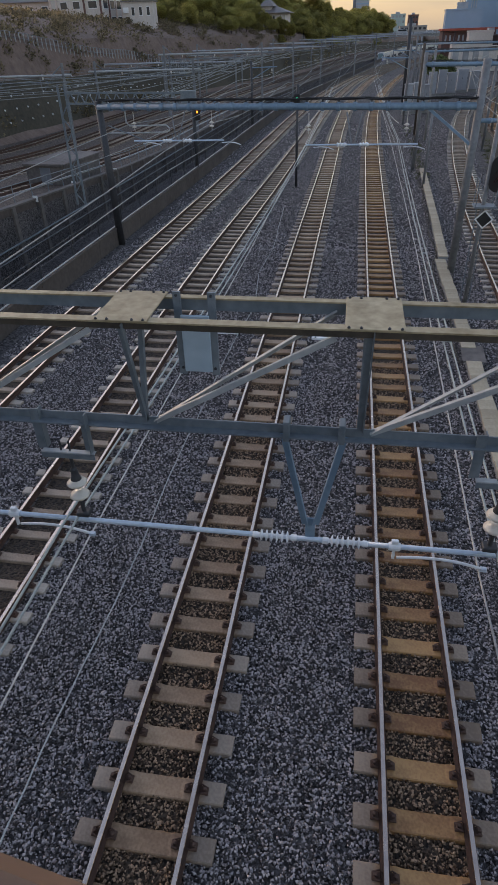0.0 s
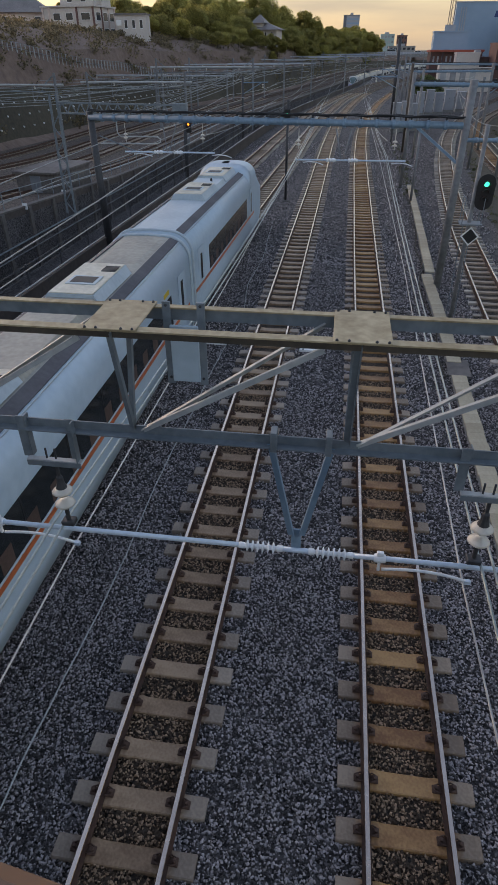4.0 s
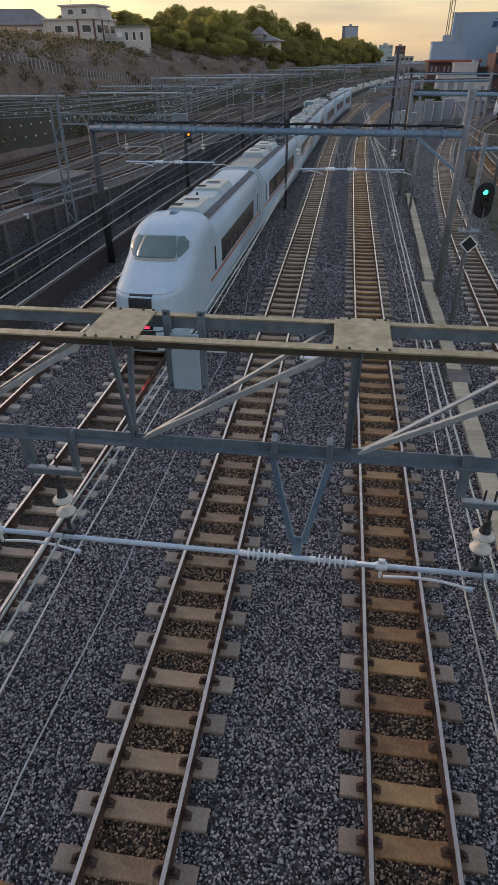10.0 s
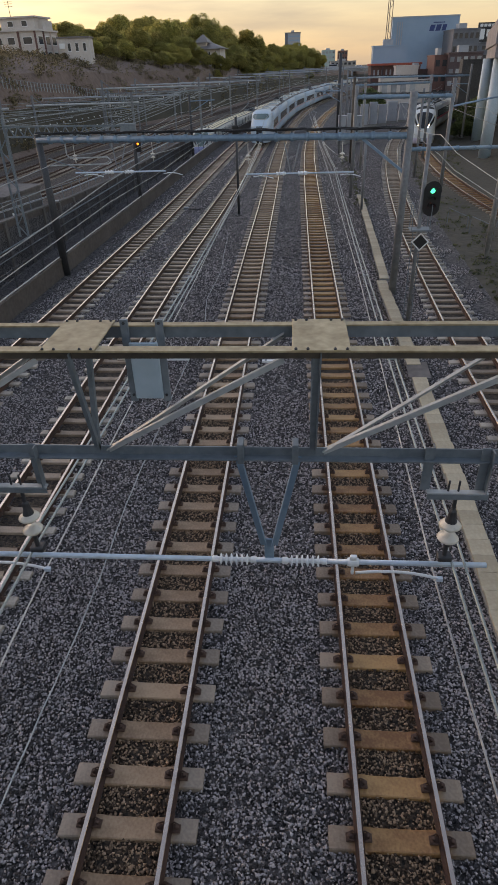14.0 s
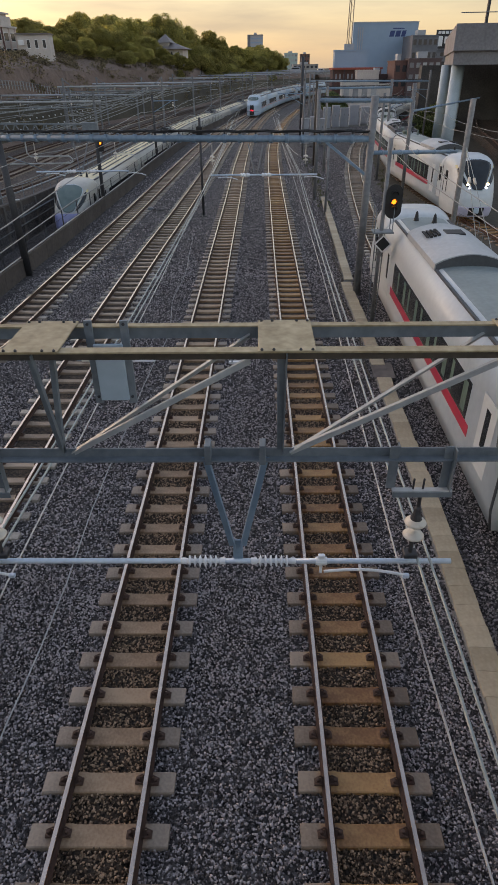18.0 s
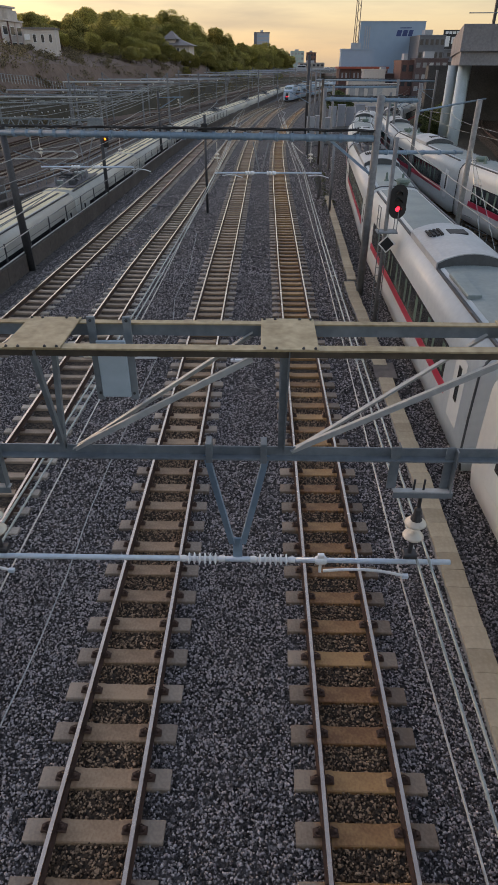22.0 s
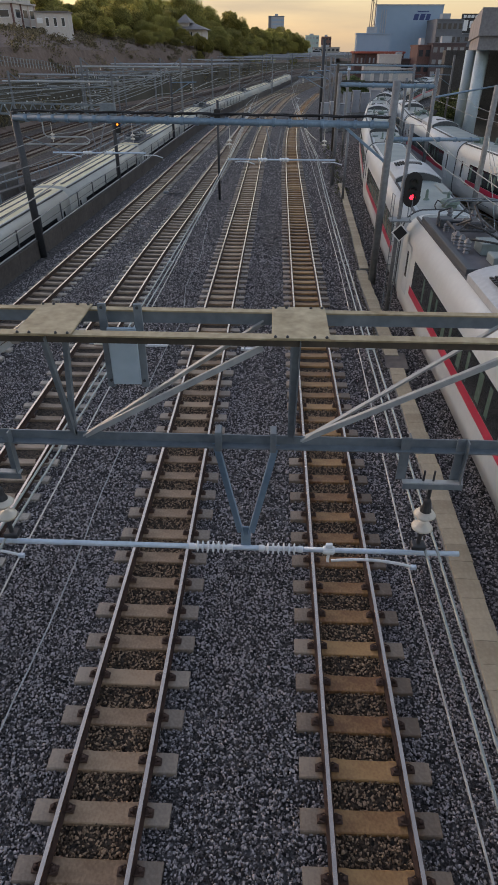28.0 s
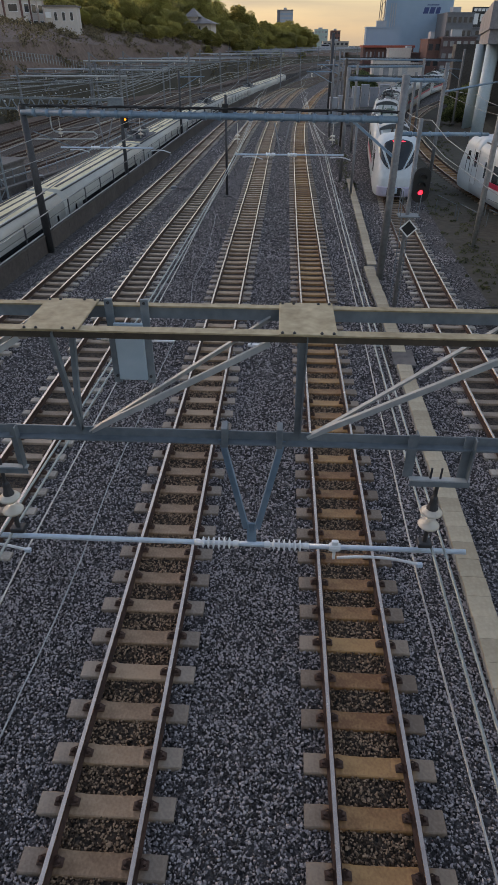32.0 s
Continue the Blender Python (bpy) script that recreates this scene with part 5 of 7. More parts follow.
class Nose:
    """Smooth front of a train: how far back the skin lies at (x, z)."""

    def __init__(self, style, e, hw, low, top):
        self.N, self.hw = NOSE[style], hw
        self.e = e - self.N["back"]
        half = section(hw, low, top, 0.55, 10)
        self.sz, self.sx = [p[1] for p in half], [p[0] for p in half]
        self.low, self.top = low, top + 0.03

    def width(self, z):
        return float(np.interp(z, self.sz, self.sx))

    def y(self, r, z):
        N = self.N
        d0 = float(np.interp(z, N["crown"][0::2], N["crown"][1::2]))
        k = 1 - max(0.0, 1 - min(1.0, abs(r)) ** N["p"]) ** N["q"]
        return self.e - d0 - (N["depth"] - d0) * k

    def at(self, x, z, out=0.0):
        w = max(0.02, self.width(z))
        y = self.y(x / w, z)
        h = 0.03
        gx = (self.y(min(0.995, (x + h) / w), z) - self.y(max(-0.995, (x - h) / w), z)) / (2 * h)
        gz = (self.y(x / w, z + h) - self.y(x / w, z - h)) / (2 * h)
        n = Vector((-gx, 1, -gz)).normalized()
        return Vector((x, y, z)) + n * out

    def skin(self):
        bm = bmesh.new()
        zs = [self.low + (self.top - self.low) * k / 44 for k in range(44)] + [self.top - 0.008]
        rs = [1 - (1 - k / 12) ** 2.6 for k in range(13)]
        rs = [-r for r in rs[:0:-1]] + rs
        rows = [[bm.verts.new((r * self.width(z), self.y(r, z), z)) for r in rs] for z in zs]
        for a, b in zip(rows, rows[1:]):
            for k in range(len(rs) - 1):
                bm.faces.new((a[k], a[k + 1], b[k + 1], b[k]))
        bmesh.ops.recalc_face_normals(bm, faces=bm.faces)
        return bm

    def flank(self, side, y0, y1, z0, z1, out=0.012):
        """Piece of the side skin between y0 and y1, measured from the tip."""
        bm, N = bmesh.new(), self.N
        rows = []
        for i in range(9):
            z = z0 + (z1 - z0) * i / 8
            d0 = float(np.interp(z, N["crown"][0::2], N["crown"][1::2]))
            row = []
            for j in range(5):
                back = -(y0 + (y1 - y0) * j / 4)
                k = min(1.0, max(0.0, (back - d0) / (N["depth"] - d0)))
                r = (1 - (1 - k) ** (1 / N["q"])) ** (1 / N["p"])
                row.append(bm.verts.new((side * (r * self.width(z) + out), self.e - back, z)))
            rows.append(row)
        for a, b in zip(rows, rows[1:]):
            for k in range(4):
                bm.faces.new((a[k], a[k + 1], b[k + 1], b[k]) if side > 0 else (a[k + 1], a[k], b[k], b[k + 1]))
        ret = bmesh.ops.extrude_edge_only(bm, edges=[q for q in bm.edges if q.is_boundary])
        for v in [g for g in ret["geom"] if isinstance(g, bmesh.types.BMVert)]:
            v.co.x -= side * (out + 0.02)
        bmesh.ops.recalc_face_normals(bm, faces=bm.faces)
        if sum(f.normal.x for f in bm.faces) * side < 0:
            bmesh.ops.reverse_faces(bm, faces=bm.faces)
        return bm

    def patch(self, edge, z0, z1, out=0.02, nz=14, nx=10):
        """Skin piece between edge(z) = (x0, x1), standing a little proud."""
        bm = bmesh.new()
        rows = []
        for i in range(nz + 1):
            z = z0 + (z1 - z0) * i / nz
            a, b = edge(z)
            rows.append([bm.verts.new(self.at(a + (b - a) * k / nx, z, out)) for k in range(nx + 1)])
        for a, b in zip(rows, rows[1:]):
            for k in range(nx):
                bm.faces.new((a[k], a[k + 1], b[k + 1], b[k]))
        rim = [e for e in bm.edges if e.is_boundary]
        ret = bmesh.ops.extrude_edge_only(bm, edges=rim)
        for v in [g for g in ret["geom"] if isinstance(g, bmesh.types.BMVert)]:
            v.co.y -= 0.05
        bmesh.ops.recalc_face_normals(bm, faces=bm.faces)
        if sum(f.normal.y for f in bm.faces) < 0:
            bmesh.ops.reverse_faces(bm, faces=bm.faces)
        return bm


def ramp(*kv):
    return lambda z: float(np.interp(z, kv[0::2], kv[1::2]))


def lamp_on(car, nose, x, z, r, material, name, label):
    bm = bmesh.new()
    p = nose.at(x, z, 0.01)
    lathe(bm, p, (0, 1, 0.15), [(r, -0.06), (r, 0.03), (r * 0.7, 0.05), (0.0, 0.055)], 14)
    return part(name, bm, material, car, label)


def nose_face(car, style, e, hw, low, top, lit):
    rise = 0.32 if style == "a" else 0.22
    nose = Nose(style, e, hw, low, top + rise)
    if rise:
        back = e - NOSE[style]["depth"] - NOSE[style]["back"]
        part("dome_rear", shell([(back - (0.6 if style == "a" else 0.8), hw - 0.006, low + 0.02, top + 0.01, 0.55), (back + 0.01, hw - 0.006, low + 0.02, top + rise, 0.55)]), STYLES[style]["body"], car, smooth=True)
    skin = part("nose", nose.skin(), STYLES[style]["body"], car, "smooth rounded white nose", smooth=True)
    if style == "a":
        sc = ramp(2.92, 0.72, 3.1, 0.72, 3.5, 0.6)
        # glass coloured grey-green here to paint in the sky's reflection
        part("windscreen", nose.patch(lambda z: (-sc(z), sc(z)), 2.92, 3.5), GLASS_TEAL, car, "sloping windscreen", smooth=True)
        for s in (-1, 1):
            a, b = ramp(2.92, 0.77, 3.5, 0.65), ramp(2.92, 0.86, 3.1, 1.08, 3.3, 1.06, 3.5, 0.84)
            part("side_pane", nose.patch(lambda z: (s * a(z), s * b(z)), 2.94, 3.48, nx=4, nz=6), GLASS_TEAL, car)
            part("panel_seam", nose.patch(lambda z: (s * 0.42, s * 1.12), 2.2, 2.212, 0.004, 1, 8), ROOF_GREY, car)
            wx = 0.105
            for k, z in ((0, 1.2),):
                part("tail_lamp", slab(s * 0.19 - wx, s * 0.19 + wx, nose.e + 0.0, nose.e + 0.05, z - 0.08, z + 0.08, 0.02), RED_GLOW if lit == "tail" else LENS_OFF, car, "lit rectangular red tail lamp" if lit == "tail" else "unlit lamp")
        part("wiper_cowl", nose.patch(lambda z: (-0.8, 0.8), 2.85, 2.905, 0.012, 2, 8), ROOF_GREY, car)
        part("front_panel", nose.patch(lambda z: (-0.4, 0.4), 1.06, 2.2, 0.025, 10, 6), BLACK, car, "black glazed end panel", smooth=True)
        part("band", nose.patch(lambda z: (-1.25, 1.25), 0.985, 1.03, 0.02, 2, 20), CABLE, car, "dark seam round the front")
        part("band", nose.patch(lambda z: (-1.27, 1.27), 1.033, 1.055, 0.02, 2, 20), TRAIN_WHITE, car)
        part("coupler_recess", nose.patch(lambda z: (-0.47, 0.47), 0.3, 0.98, 0.015, 4, 6), CABLE, car, "black coupler recess")
        part("coupler", slab(-0.16, 0.16, nose.e - 0.1, nose.e + 0.3, 0.5, 0.8, 0.05), UNDER, car, "grey steel coupler")
        for x in (-0.33, 0.3):
            part("hose", rods([((x, nose.e + 0.06, 0.5), (x * 0.8, nose.e + 0.08, 0.85))], 0.03, 8), UNDER, car)
        return
    ws = ramp(1.88, 0.2, 1.93, 0.37, 2.3, 0.56, 2.7, 0.76, 3.05, 0.91, 3.27, 0.94, 3.4, 0.83, 3.5, 0.56, 3.54, 0.3)
    part("windscreen_seal", nose.patch(lambda z: (-ws(z) - 0.05, ws(z) + 0.05), 1.85, 3.57, 0.008, 24, 12), TRAIN_WHITE, car, smooth=True)
    screen = part("windscreen", nose.patch(lambda z: (-ws(z), ws(z)), 1.88, 3.54, 0.03, 24, 12), GLASS_TEAL if style == "d" else GLASS_DARK, car, "large curved grey-green windscreen" if style == "d" else "large black oval windscreen", smooth=True)
    for s in (-1, 1):
        a = ramp(1.95, 0.5, 2.3, 0.7, 2.7, 0.92, 3.0, 1.06, 3.1, 1.12)
        b = ramp(1.95, 0.52, 2.1, 0.78, 2.4, 1.03, 2.7, 1.17, 3.0, 1.19, 3.1, 1.13)
        part("quarter_window", nose.patch(lambda z: (s * a(z), s * b(z)), 1.95, 3.1, 0.022, 12, 5), GLASS_DARK, car, smooth=True)
        if lit == "head":
            lamp_on(car, nose, s * 0.66, 2.2, 0.085, HEAD_GLOW, "headlight", "lit warm headlight")
            lamp_on(car, nose, s * 0.55, 2.02, 0.06, COOL_GLOW, "headlight", "lit small white headlight")
        else:
            lamp_on(car, nose, s * 0.68, 2.22, 0.07, LENS_OFF, "headlight", "unlit headlight behind glass")
        if lit == "tail":
            part("tail_lamp", nose.patch(lambda z: (s * 0.3 - 0.11, s * 0.3 + 0.11), 3.42, 3.46, 0.045, 2, 3), RED_GLOW, car, "lit red tail lamp strip")
        # yellow patch paints the sunset reflected in the glossy shoulder
        part("shoulder_recess", nose.patch(lambda z: (s * 1.16, s * 1.26), 3.06, 3.22, 0.012, 4, 3), SUNSET_SHEEN, car, "shoulder recess with sunset sheen in its colour")
        door = part("cab_door", side_strip(s * hw * 0.996, e - 4.5, e - 3.68, 0.9, 3.0, 0.012), STYLES[style]["body"], car)
        part("door_window", side_strip(s * hw * 1.0, e - 4.3, e - 3.86, 1.95, 2.85, 0.016), GLASS_DARK, door)
        for y in (e - 4.52, e - 3.64):
            part("door_seam", side_strip(s * hw * 0.998, y - 0.02, y + 0.02, 0.9, 3.0, 0.01), CABLE, door)
        part("cab_window", nose.flank(s, -2.95, -2.5, 2.22, 2.78), GLASS_DARK, car, "small dark cab side window", smooth=True)
        for y in (-3.1, -2.42):
            part("handrail", nose.flank(s, y - 0.025, y, 1.45, 2.5, 0.03), CABLE, car, "dark upright handrail")
    part("front_skirt", nose.patch(lambda z: (-1.16, 1.16), 0.27, 1.8 if style == "d" else 0.9, 0.016, 6, 20), BLUE_VIOLET if style == "d" else LILAC, car, "blue-violet lower front" if style == "d" else "pale violet front skirt", smooth=True)
    part("coupler_cover", nose.patch(lambda z: (-0.5, 0.5), 0.36, 0.86, 0.03, 4, 6), CABLE, car, "black coupler opening")
    part("emblem_plate", slab(-0.17, 0.17, nose.e - 0.1, nose.e + 0.08, 0.5, 0.84, 0.02), TRAIN_WHITE, car, "pale plate in the coupler opening")
    for x, y in ((-0.35, 5.0), (0.25, 5.5)):
        bm = bmesh.new()
        lathe(bm, (x, e - y, top), (0, 0, 1), [(0.12, 0), (0.09, 0.1), (0.05, 0.34), (0.01, 0.4)], 10)
        part("aerial", bm, CABLE, car)


CAR_LABEL = {
    "a": "white express train car with orange stripe and sooty roof",
    "c": "cream-white express train car with crimson stripe and grey roof",
    "d": "white train car with warm-lit cream roof on the sunken track",
}


def consist(style, kinds):
    """Cars from the head backwards; the head points along its travel."""
    cache, cars = {}, []
    for kind in kinds:
        if kind not in cache:
            cache[kind] = make_car(style, kind)
            cars.append(cache[kind])
        else:
            cars.append(copy_thing(cache[kind], Matrix()))
    return cars


def run_train(cars, style, line, head, forward, z=0.0):
    """head(t): length along the line at which the train's head stands. forward: +1 along the line."""
    L = STYLES[style]["L"]
    ln = LINES[line]

    def at(s):
        if s < 0 or s > ln.length:
            a = ln.point(0 if s < 0 else ln.length)
            b = ln.point(2.0 if s < 0 else ln.length - 2.0)
            return a + (a - b).normalized() * (abs(s) if s < 0 else s - ln.length)
        return ln.point(s)

    for k, car in enumerate(cars):
        rows = []
        for t in [0.8 * j for j in range(41)]:
            s = head(t) - forward * (L * (k + 0.5))
            p, q = at(s + forward * 6.5), at(s - forward * 6.5)
            if k == len(cars) - 1:
                p, q = q, p
            d = p - q
            c = (p + q) / 2
            rows.append((t, pose(c.x, c.y, z + RT, 0, 0, math.degrees(math.atan2(-d.x, d.y)))))
        walk(car, rows)


A_CARS = consist("a", ["nose", "mid", "panto", "mid", "mid", "panto", "nose_tail"])
C_CARS = consist("c", ["nose", "mid", "panto", "mid", "panto", "mid", "mid", "mid", "panto", "nose_tail"])
B_CARS = consist("c", ["nose_head", "panto", "mid", "mid", "panto", "mid", "nose"])
D_CARS = consist("d", ["nose"] + ["mid", "panto"] * 6 + ["mid", "nose"])


def motions():
    open_, shut = (3.2 + 0.33 + 0.2), (3.2 + 0.33)
    for sh, (t0, t1) in zip(SHUTTERS, ((-1, 17.75), (17.85, 19.0), (19.1, 40))):
        x, y, z = sh.location
        rows = []
        for t in (0, 17.75, 17.85, 19.0, 19.1, 32):
            rows.append((t, pose(open_ if t0 <= t <= t1 else shut, y, z)))
        walk(sh, rows)
    def table(line, head_y, rows):
        """Head's length along the line, from (seconds, metres gone from where y is head_y)."""
        s0 = LINES[line].s_of_y(head_y)
        ts, ds = [r[0] for r in rows], [r[1] for r in rows]

        def head(t):
            if t < ts[0]:
                return s0 + ds[0] + (t - ts[0]) * (ds[1] - ds[0]) / (ts[1] - ts[0])
            return s0 + float(np.interp(t, ts, ds))

        return head

    run_train(A_CARS, "a", "two", table("two", 20.6, [(0, -55.8), (3, 0), (11.5, 158.1), (12.5, 175.5), (13.5, 191), (14.5, 206), (16.5, 233), (18, 254), (19, 267), (21, 296), (25, 352), (32, 452)]), 1)
    run_train(C_CARS, "c", "five", table("five", 45.4, [(0, -308), (17.2, -27.6), (18, -15.4), (18.6, -6.4), (19, 0), (21, 32.6), (29, 158.6), (30, 174.1), (31, 188.4), (32, 201.8)]), 1)
    run_train(B_CARS, "c", "six", table("six", 50.6, [(0, 178), (16, 9.7), (17, 0), (32, -145.5)]), -1)
    run_train(D_CARS, "d", "low", table("low", 60.6, [(0, 202.9), (14, 26.5), (16.5, 0), (32, -164.3)]), -1, -1.9)
    for sh, t1 in zip(FAR_SHUTTERS, (4.6,)):
        p = sh.location.copy()
        walk(sh, [(t, pose(p.x - (0.0 if t > t1 else 0.24), p.y, p.z)) for t in (0, t1, t1 + 0.1, 32)])


# ---- plain buildings ----
def building(name, label, x, y, z, w, d, h, material, rz=0, storeys=0, bays=0, roof=None, windows=None, pitched=0.0, kind="building", roof_box=True):
    b = thing(name, label, kind, pose(x, y, z, 0, 0, rz))
    part("wall", slab(-w / 2, w / 2, 0, d, -1.5, h), material, b)
    if pitched:
        bm = bmesh.new()
        o = 0.5
        v = [bm.verts.new(c) for c in ((-w / 2 - o, -o, h), (w / 2 + o, -o, h), (w / 2 + o, d + o, h), (-w / 2 - o, d + o, h), (-w / 2 + w * 0.28, d / 2, h + pitched), (w / 2 - w * 0.28, d / 2, h + pitched))]
        for f in ((0, 1, 5, 4), (1, 2, 5), (2, 3, 4, 5), (3, 0, 4), (3, 2, 1, 0)):
            bm.faces.new([v[i] for i in f])
        part("roof", bm, roof or ROOF_TILE, b)
    else:
        part("parapet", slab(-w / 2 - 0.15, w / 2 + 0.15, -0.15, d + 0.15, h, h + 0.35), material, b)
        if roof_box:
            part("roof_plant", slab(-w * 0.2, w * 0.1, d * 0.3, d * 0.6, h + 0.35, h + 1.8), GREY_CLAD, b)
    for i in range(storeys):
        for k in range(bays):
            cx = -w / 2 + w * (k + 0.5) / bays
            zz = h * (i + 0.35) / storeys
            wn_ = part("window", slab(cx - w / bays * 0.3, cx + w / bays * 0.3, -0.06, 0.05, zz, zz + h / storeys * 0.42), windows or GLASS, b)
            part("window_sill", slab(cx - w / bays * 0.34, cx + w / bays * 0.34, -0.14, 0.0, zz - 0.12, zz), material, wn_)
    return b


# ---- loose ballast stones near the bridge ----
def stones(name, n, x0, x1, y0, y1, size, seed, material=None, lift=0.0, fade=1.0):
    r = np.random.RandomState(seed)
    base = np.array([(1, 0, 0), (-1, 0, 0), (0, 1, 0), (0, -1, 0), (0, 0, 1), (0, 0, -1)], float)
    tri = np.array([(0, 2, 4), (2, 1, 4), (1, 3, 4), (3, 0, 4), (2, 0, 5), (1, 2, 5), (3, 1, 5), (0, 3, 5)])
    # density falls off with fade above one
    c = np.stack([r.uniform(x0, x1, n), y0 + (y1 - y0) * r.uniform(0, 1, n) ** fade, r.uniform(-0.1, -0.05, n) + lift], 1)
    if material is None:
        keep = np.ones(n, bool)
        for key in ("one", "two", "three", "four", "five"):
            keep &= np.abs(c[:, 0] - np.interp(c[:, 1], LINES[key].ya, LINES[key].xa)) > 0.6
        keep &= c[:, 0] < np.interp(c[:, 1], LINES["five"].ya, LINES["five"].xa) + 1.5 + 0.5 * np.sin(c[:, 1] * 1.7)
        c = c[keep]
        n = len(c)
    v = base[None] * r.uniform(0.6, 1.25, (n, 6, 1)) * (size * r.uniform(0.55, 1.2, (n, 1, 1)))
    v += r.uniform(-0.35, 0.35, (n, 6, 3)) * size
    a = r.uniform(0, 6.283, n)
    b = r.uniform(-0.9, 0.9, n)
    ca, sa, cb, sb = np.cos(a)[:, None], np.sin(a)[:, None], np.cos(b)[:, None], np.sin(b)[:, None]
    y, z = v[..., 1] * cb - v[..., 2] * sb, v[..., 1] * sb + v[..., 2] * cb
    x, y = v[..., 0] * ca - y * sa, v[..., 0] * sa + y * ca
    v = np.stack([x, y, z * 0.8], -1) + c[:, None]
    f = (tri[None] + 6 * np.arange(n)[:, None, None]).reshape(-1, 3)
    me = bpy.data.meshes.new(name)
    me.vertices.add(n * 6)
    me.vertices.foreach_set("co", v.reshape(-1))
    me.loops.add(len(f) * 3)
    me.loops.foreach_set("vertex_index", f.reshape(-1).astype(np.int32))
    me.polygons.add(len(f))
    me.polygons.foreach_set("loop_start", np.arange(0, len(f) * 3, 3, dtype=np.int32))
    me.update(calc_edges=True)
    me.validate()
    me.materials.append(material or STONE)
    return tagged(new(name, me), "rust-stained crushed stone between the rails" if material else "loose grey crushed-stone ballast between the tracks", "ballast", kind="stuff")


stones("ballast_stones", 125000, -9.4, 5.8, 1.8, 9.0, 0.027, 1)
stones("ballast_stones", 84000, -12.5, 7.5, 9.0, 17.0, 0.032, 2)
stones("ballast_stones", 56000, -13.3, 8.0, 17.0, 30.0, 0.038, 3)
stones("ballast_stones", 38000, -13.0, 8.5, 30.0, 78.0, 0.05, 4, fade=1.9)
for k, x in enumerate((-3.784, 0.0)):
    stones("rusty_stones", 15000, x - 0.55, x + 0.55, 1.8, 18.0, 0.026, 10 + k, STONE_RUST, 0.012)

# ---- ground cable ----
rc = random.Random(8)
LOOSE = Line([(-5.75, 2.0), (-5.70, 5.1), (-5.58, 7.0), (-5.54, 9.4), (-5.58, 11.2), (-5.46, 14.6), (-5.40, 17.7), (-5.27, 19.7), (-5.14, 21.3), (-5.17, 23.3), (-5.46, 26.2), (-5.28, 30.0), (-5.46, 34.4), (-5.65, 39.2)])
gc = [(LOOSE.x_of_y(y) + rc.uniform(-0.012, 0.012), y, 0.0) for y in np.arange(2.1, 39, 0.5)]
wire("ground_cable", "thin grey cable lying loose on the ballast", gc, 0.015, GALV_PALE)
wire("ground_cable", "thin brown cables beside the cable trough", [((DUCT_LINE if y < 28.7 else DUCT_FAR).x_of_y(y) - 0.36 + 0.1 * math.sin(y * 0.9), y, 0.0) for y in np.arange(18, 50, 0.8)], 0.02, EARTH)


for x0, x1, y in ((-9.6, -8.8, 19.9), (-6.2, -5.3, 19.7), (-2.6, -1.9, 19.5)):
    cb = thing("cable_board", "white cable protection board lying on the ballast", "board", group="cable boards")
    part("board", slab(x0, x1, y - 0.07, y + 0.07, -0.06, 0.02, 0.008), SIGN_WHITE, cb)
    part("clip", slab(x0 + 0.1, x0 + 0.16, y - 0.08, y + 0.08, 0.02, 0.035), GALV, cb)

bl = thing("track_beacon", "pale yellowish track beacon lying between the rails", "track beacon")
part("body", slab(-7.98, -7.62, 19.55, 19.95, -0.02, 0.09, 0.03), PORCELAIN, bl)
part("bracket", slab(-8.2, -7.4, 19.72, 19.78, -0.05, -0.02), GALV, bl)
jb = thing("junction_box", "small grey junction box with cables on the ballast", "junction box")
part("body", slab(-9.85, -9.45, 47.0, 47.3, -0.08, 0.08, 0.02), GALV, jb)
for k in range(3):
    bm = bmesh.new()
    tube(bm, [(-9.5 + 0.1 * k, 47.0, 0.0), (-9.3 + 0.2 * k, 46.6 - 0.1 * k, 0.04), (-8.9 + 0.2 * k, 46.8, -0.02)], 0.03, 6)
    part("cable", bm, CABLE, jb)

# ---- steady pipes of the far gantry ----
def far_pipe(x0, x1, y, xm):
    p = thing("steady_pipe", "pale steady pipe with insulators under the blue gantry", "catenary pipe", group="far steady pipes")
    part("pipe", rods([((x0, y, 5.2), (x1, y, 5.2))], 0.035, 8), PIPE, p)
    for dx in (-0.45, 0.45):
        bm = bmesh.new()
        lathe(bm, (xm + dx - 0.2, y, 5.2), (1, 0, 0), [(0.05, 0), (0.085, 0.03), (0.05, 0.1), (0.085, 0.16), (0.05, 0.22), (0.085, 0.3), (0.05, 0.4)], 10)
        part("insulator", bm, SILICONE, p)
        part("hanger", rods([((xm + dx * 0.7, y + 0.5, 6.3), (xm + dx * 0.1, y, 5.2))], 0.03, 6), MAST, p)
    for x in (xm - 1.6, xm + 2.0):
        bm = bmesh.new()
        tube(bm, [(x, y, 5.1), (x + 0.3, y, 5.13), (x + 0.6, y, 5.1), (x + 0.85, y, 5.02)], 0.02, 6)
        part("registration_arm", bm, SILICONE, p)
    for x in (x0 + 0.1, x1 - 0.5):
        bm = bmesh.new()
        for k in range(2):
            lathe(bm, (x, y, 5.95 - 0.14 * k), (0, 0, -1), [(0.03, 0), (0.1, 0.04), (0.1, 0.07), (0.03, 0.09)], 10)
        rod(bm, (x, y, 6.35), (x, y, 5.6), 0.015, n=6)
        part("bell_insulator", bm, PORCELAIN, p)


far_pipe(-3.5, 0.95, 26.7, -1.6)
far_pipe(-11.3, -7.2, 28.2, -9.3)


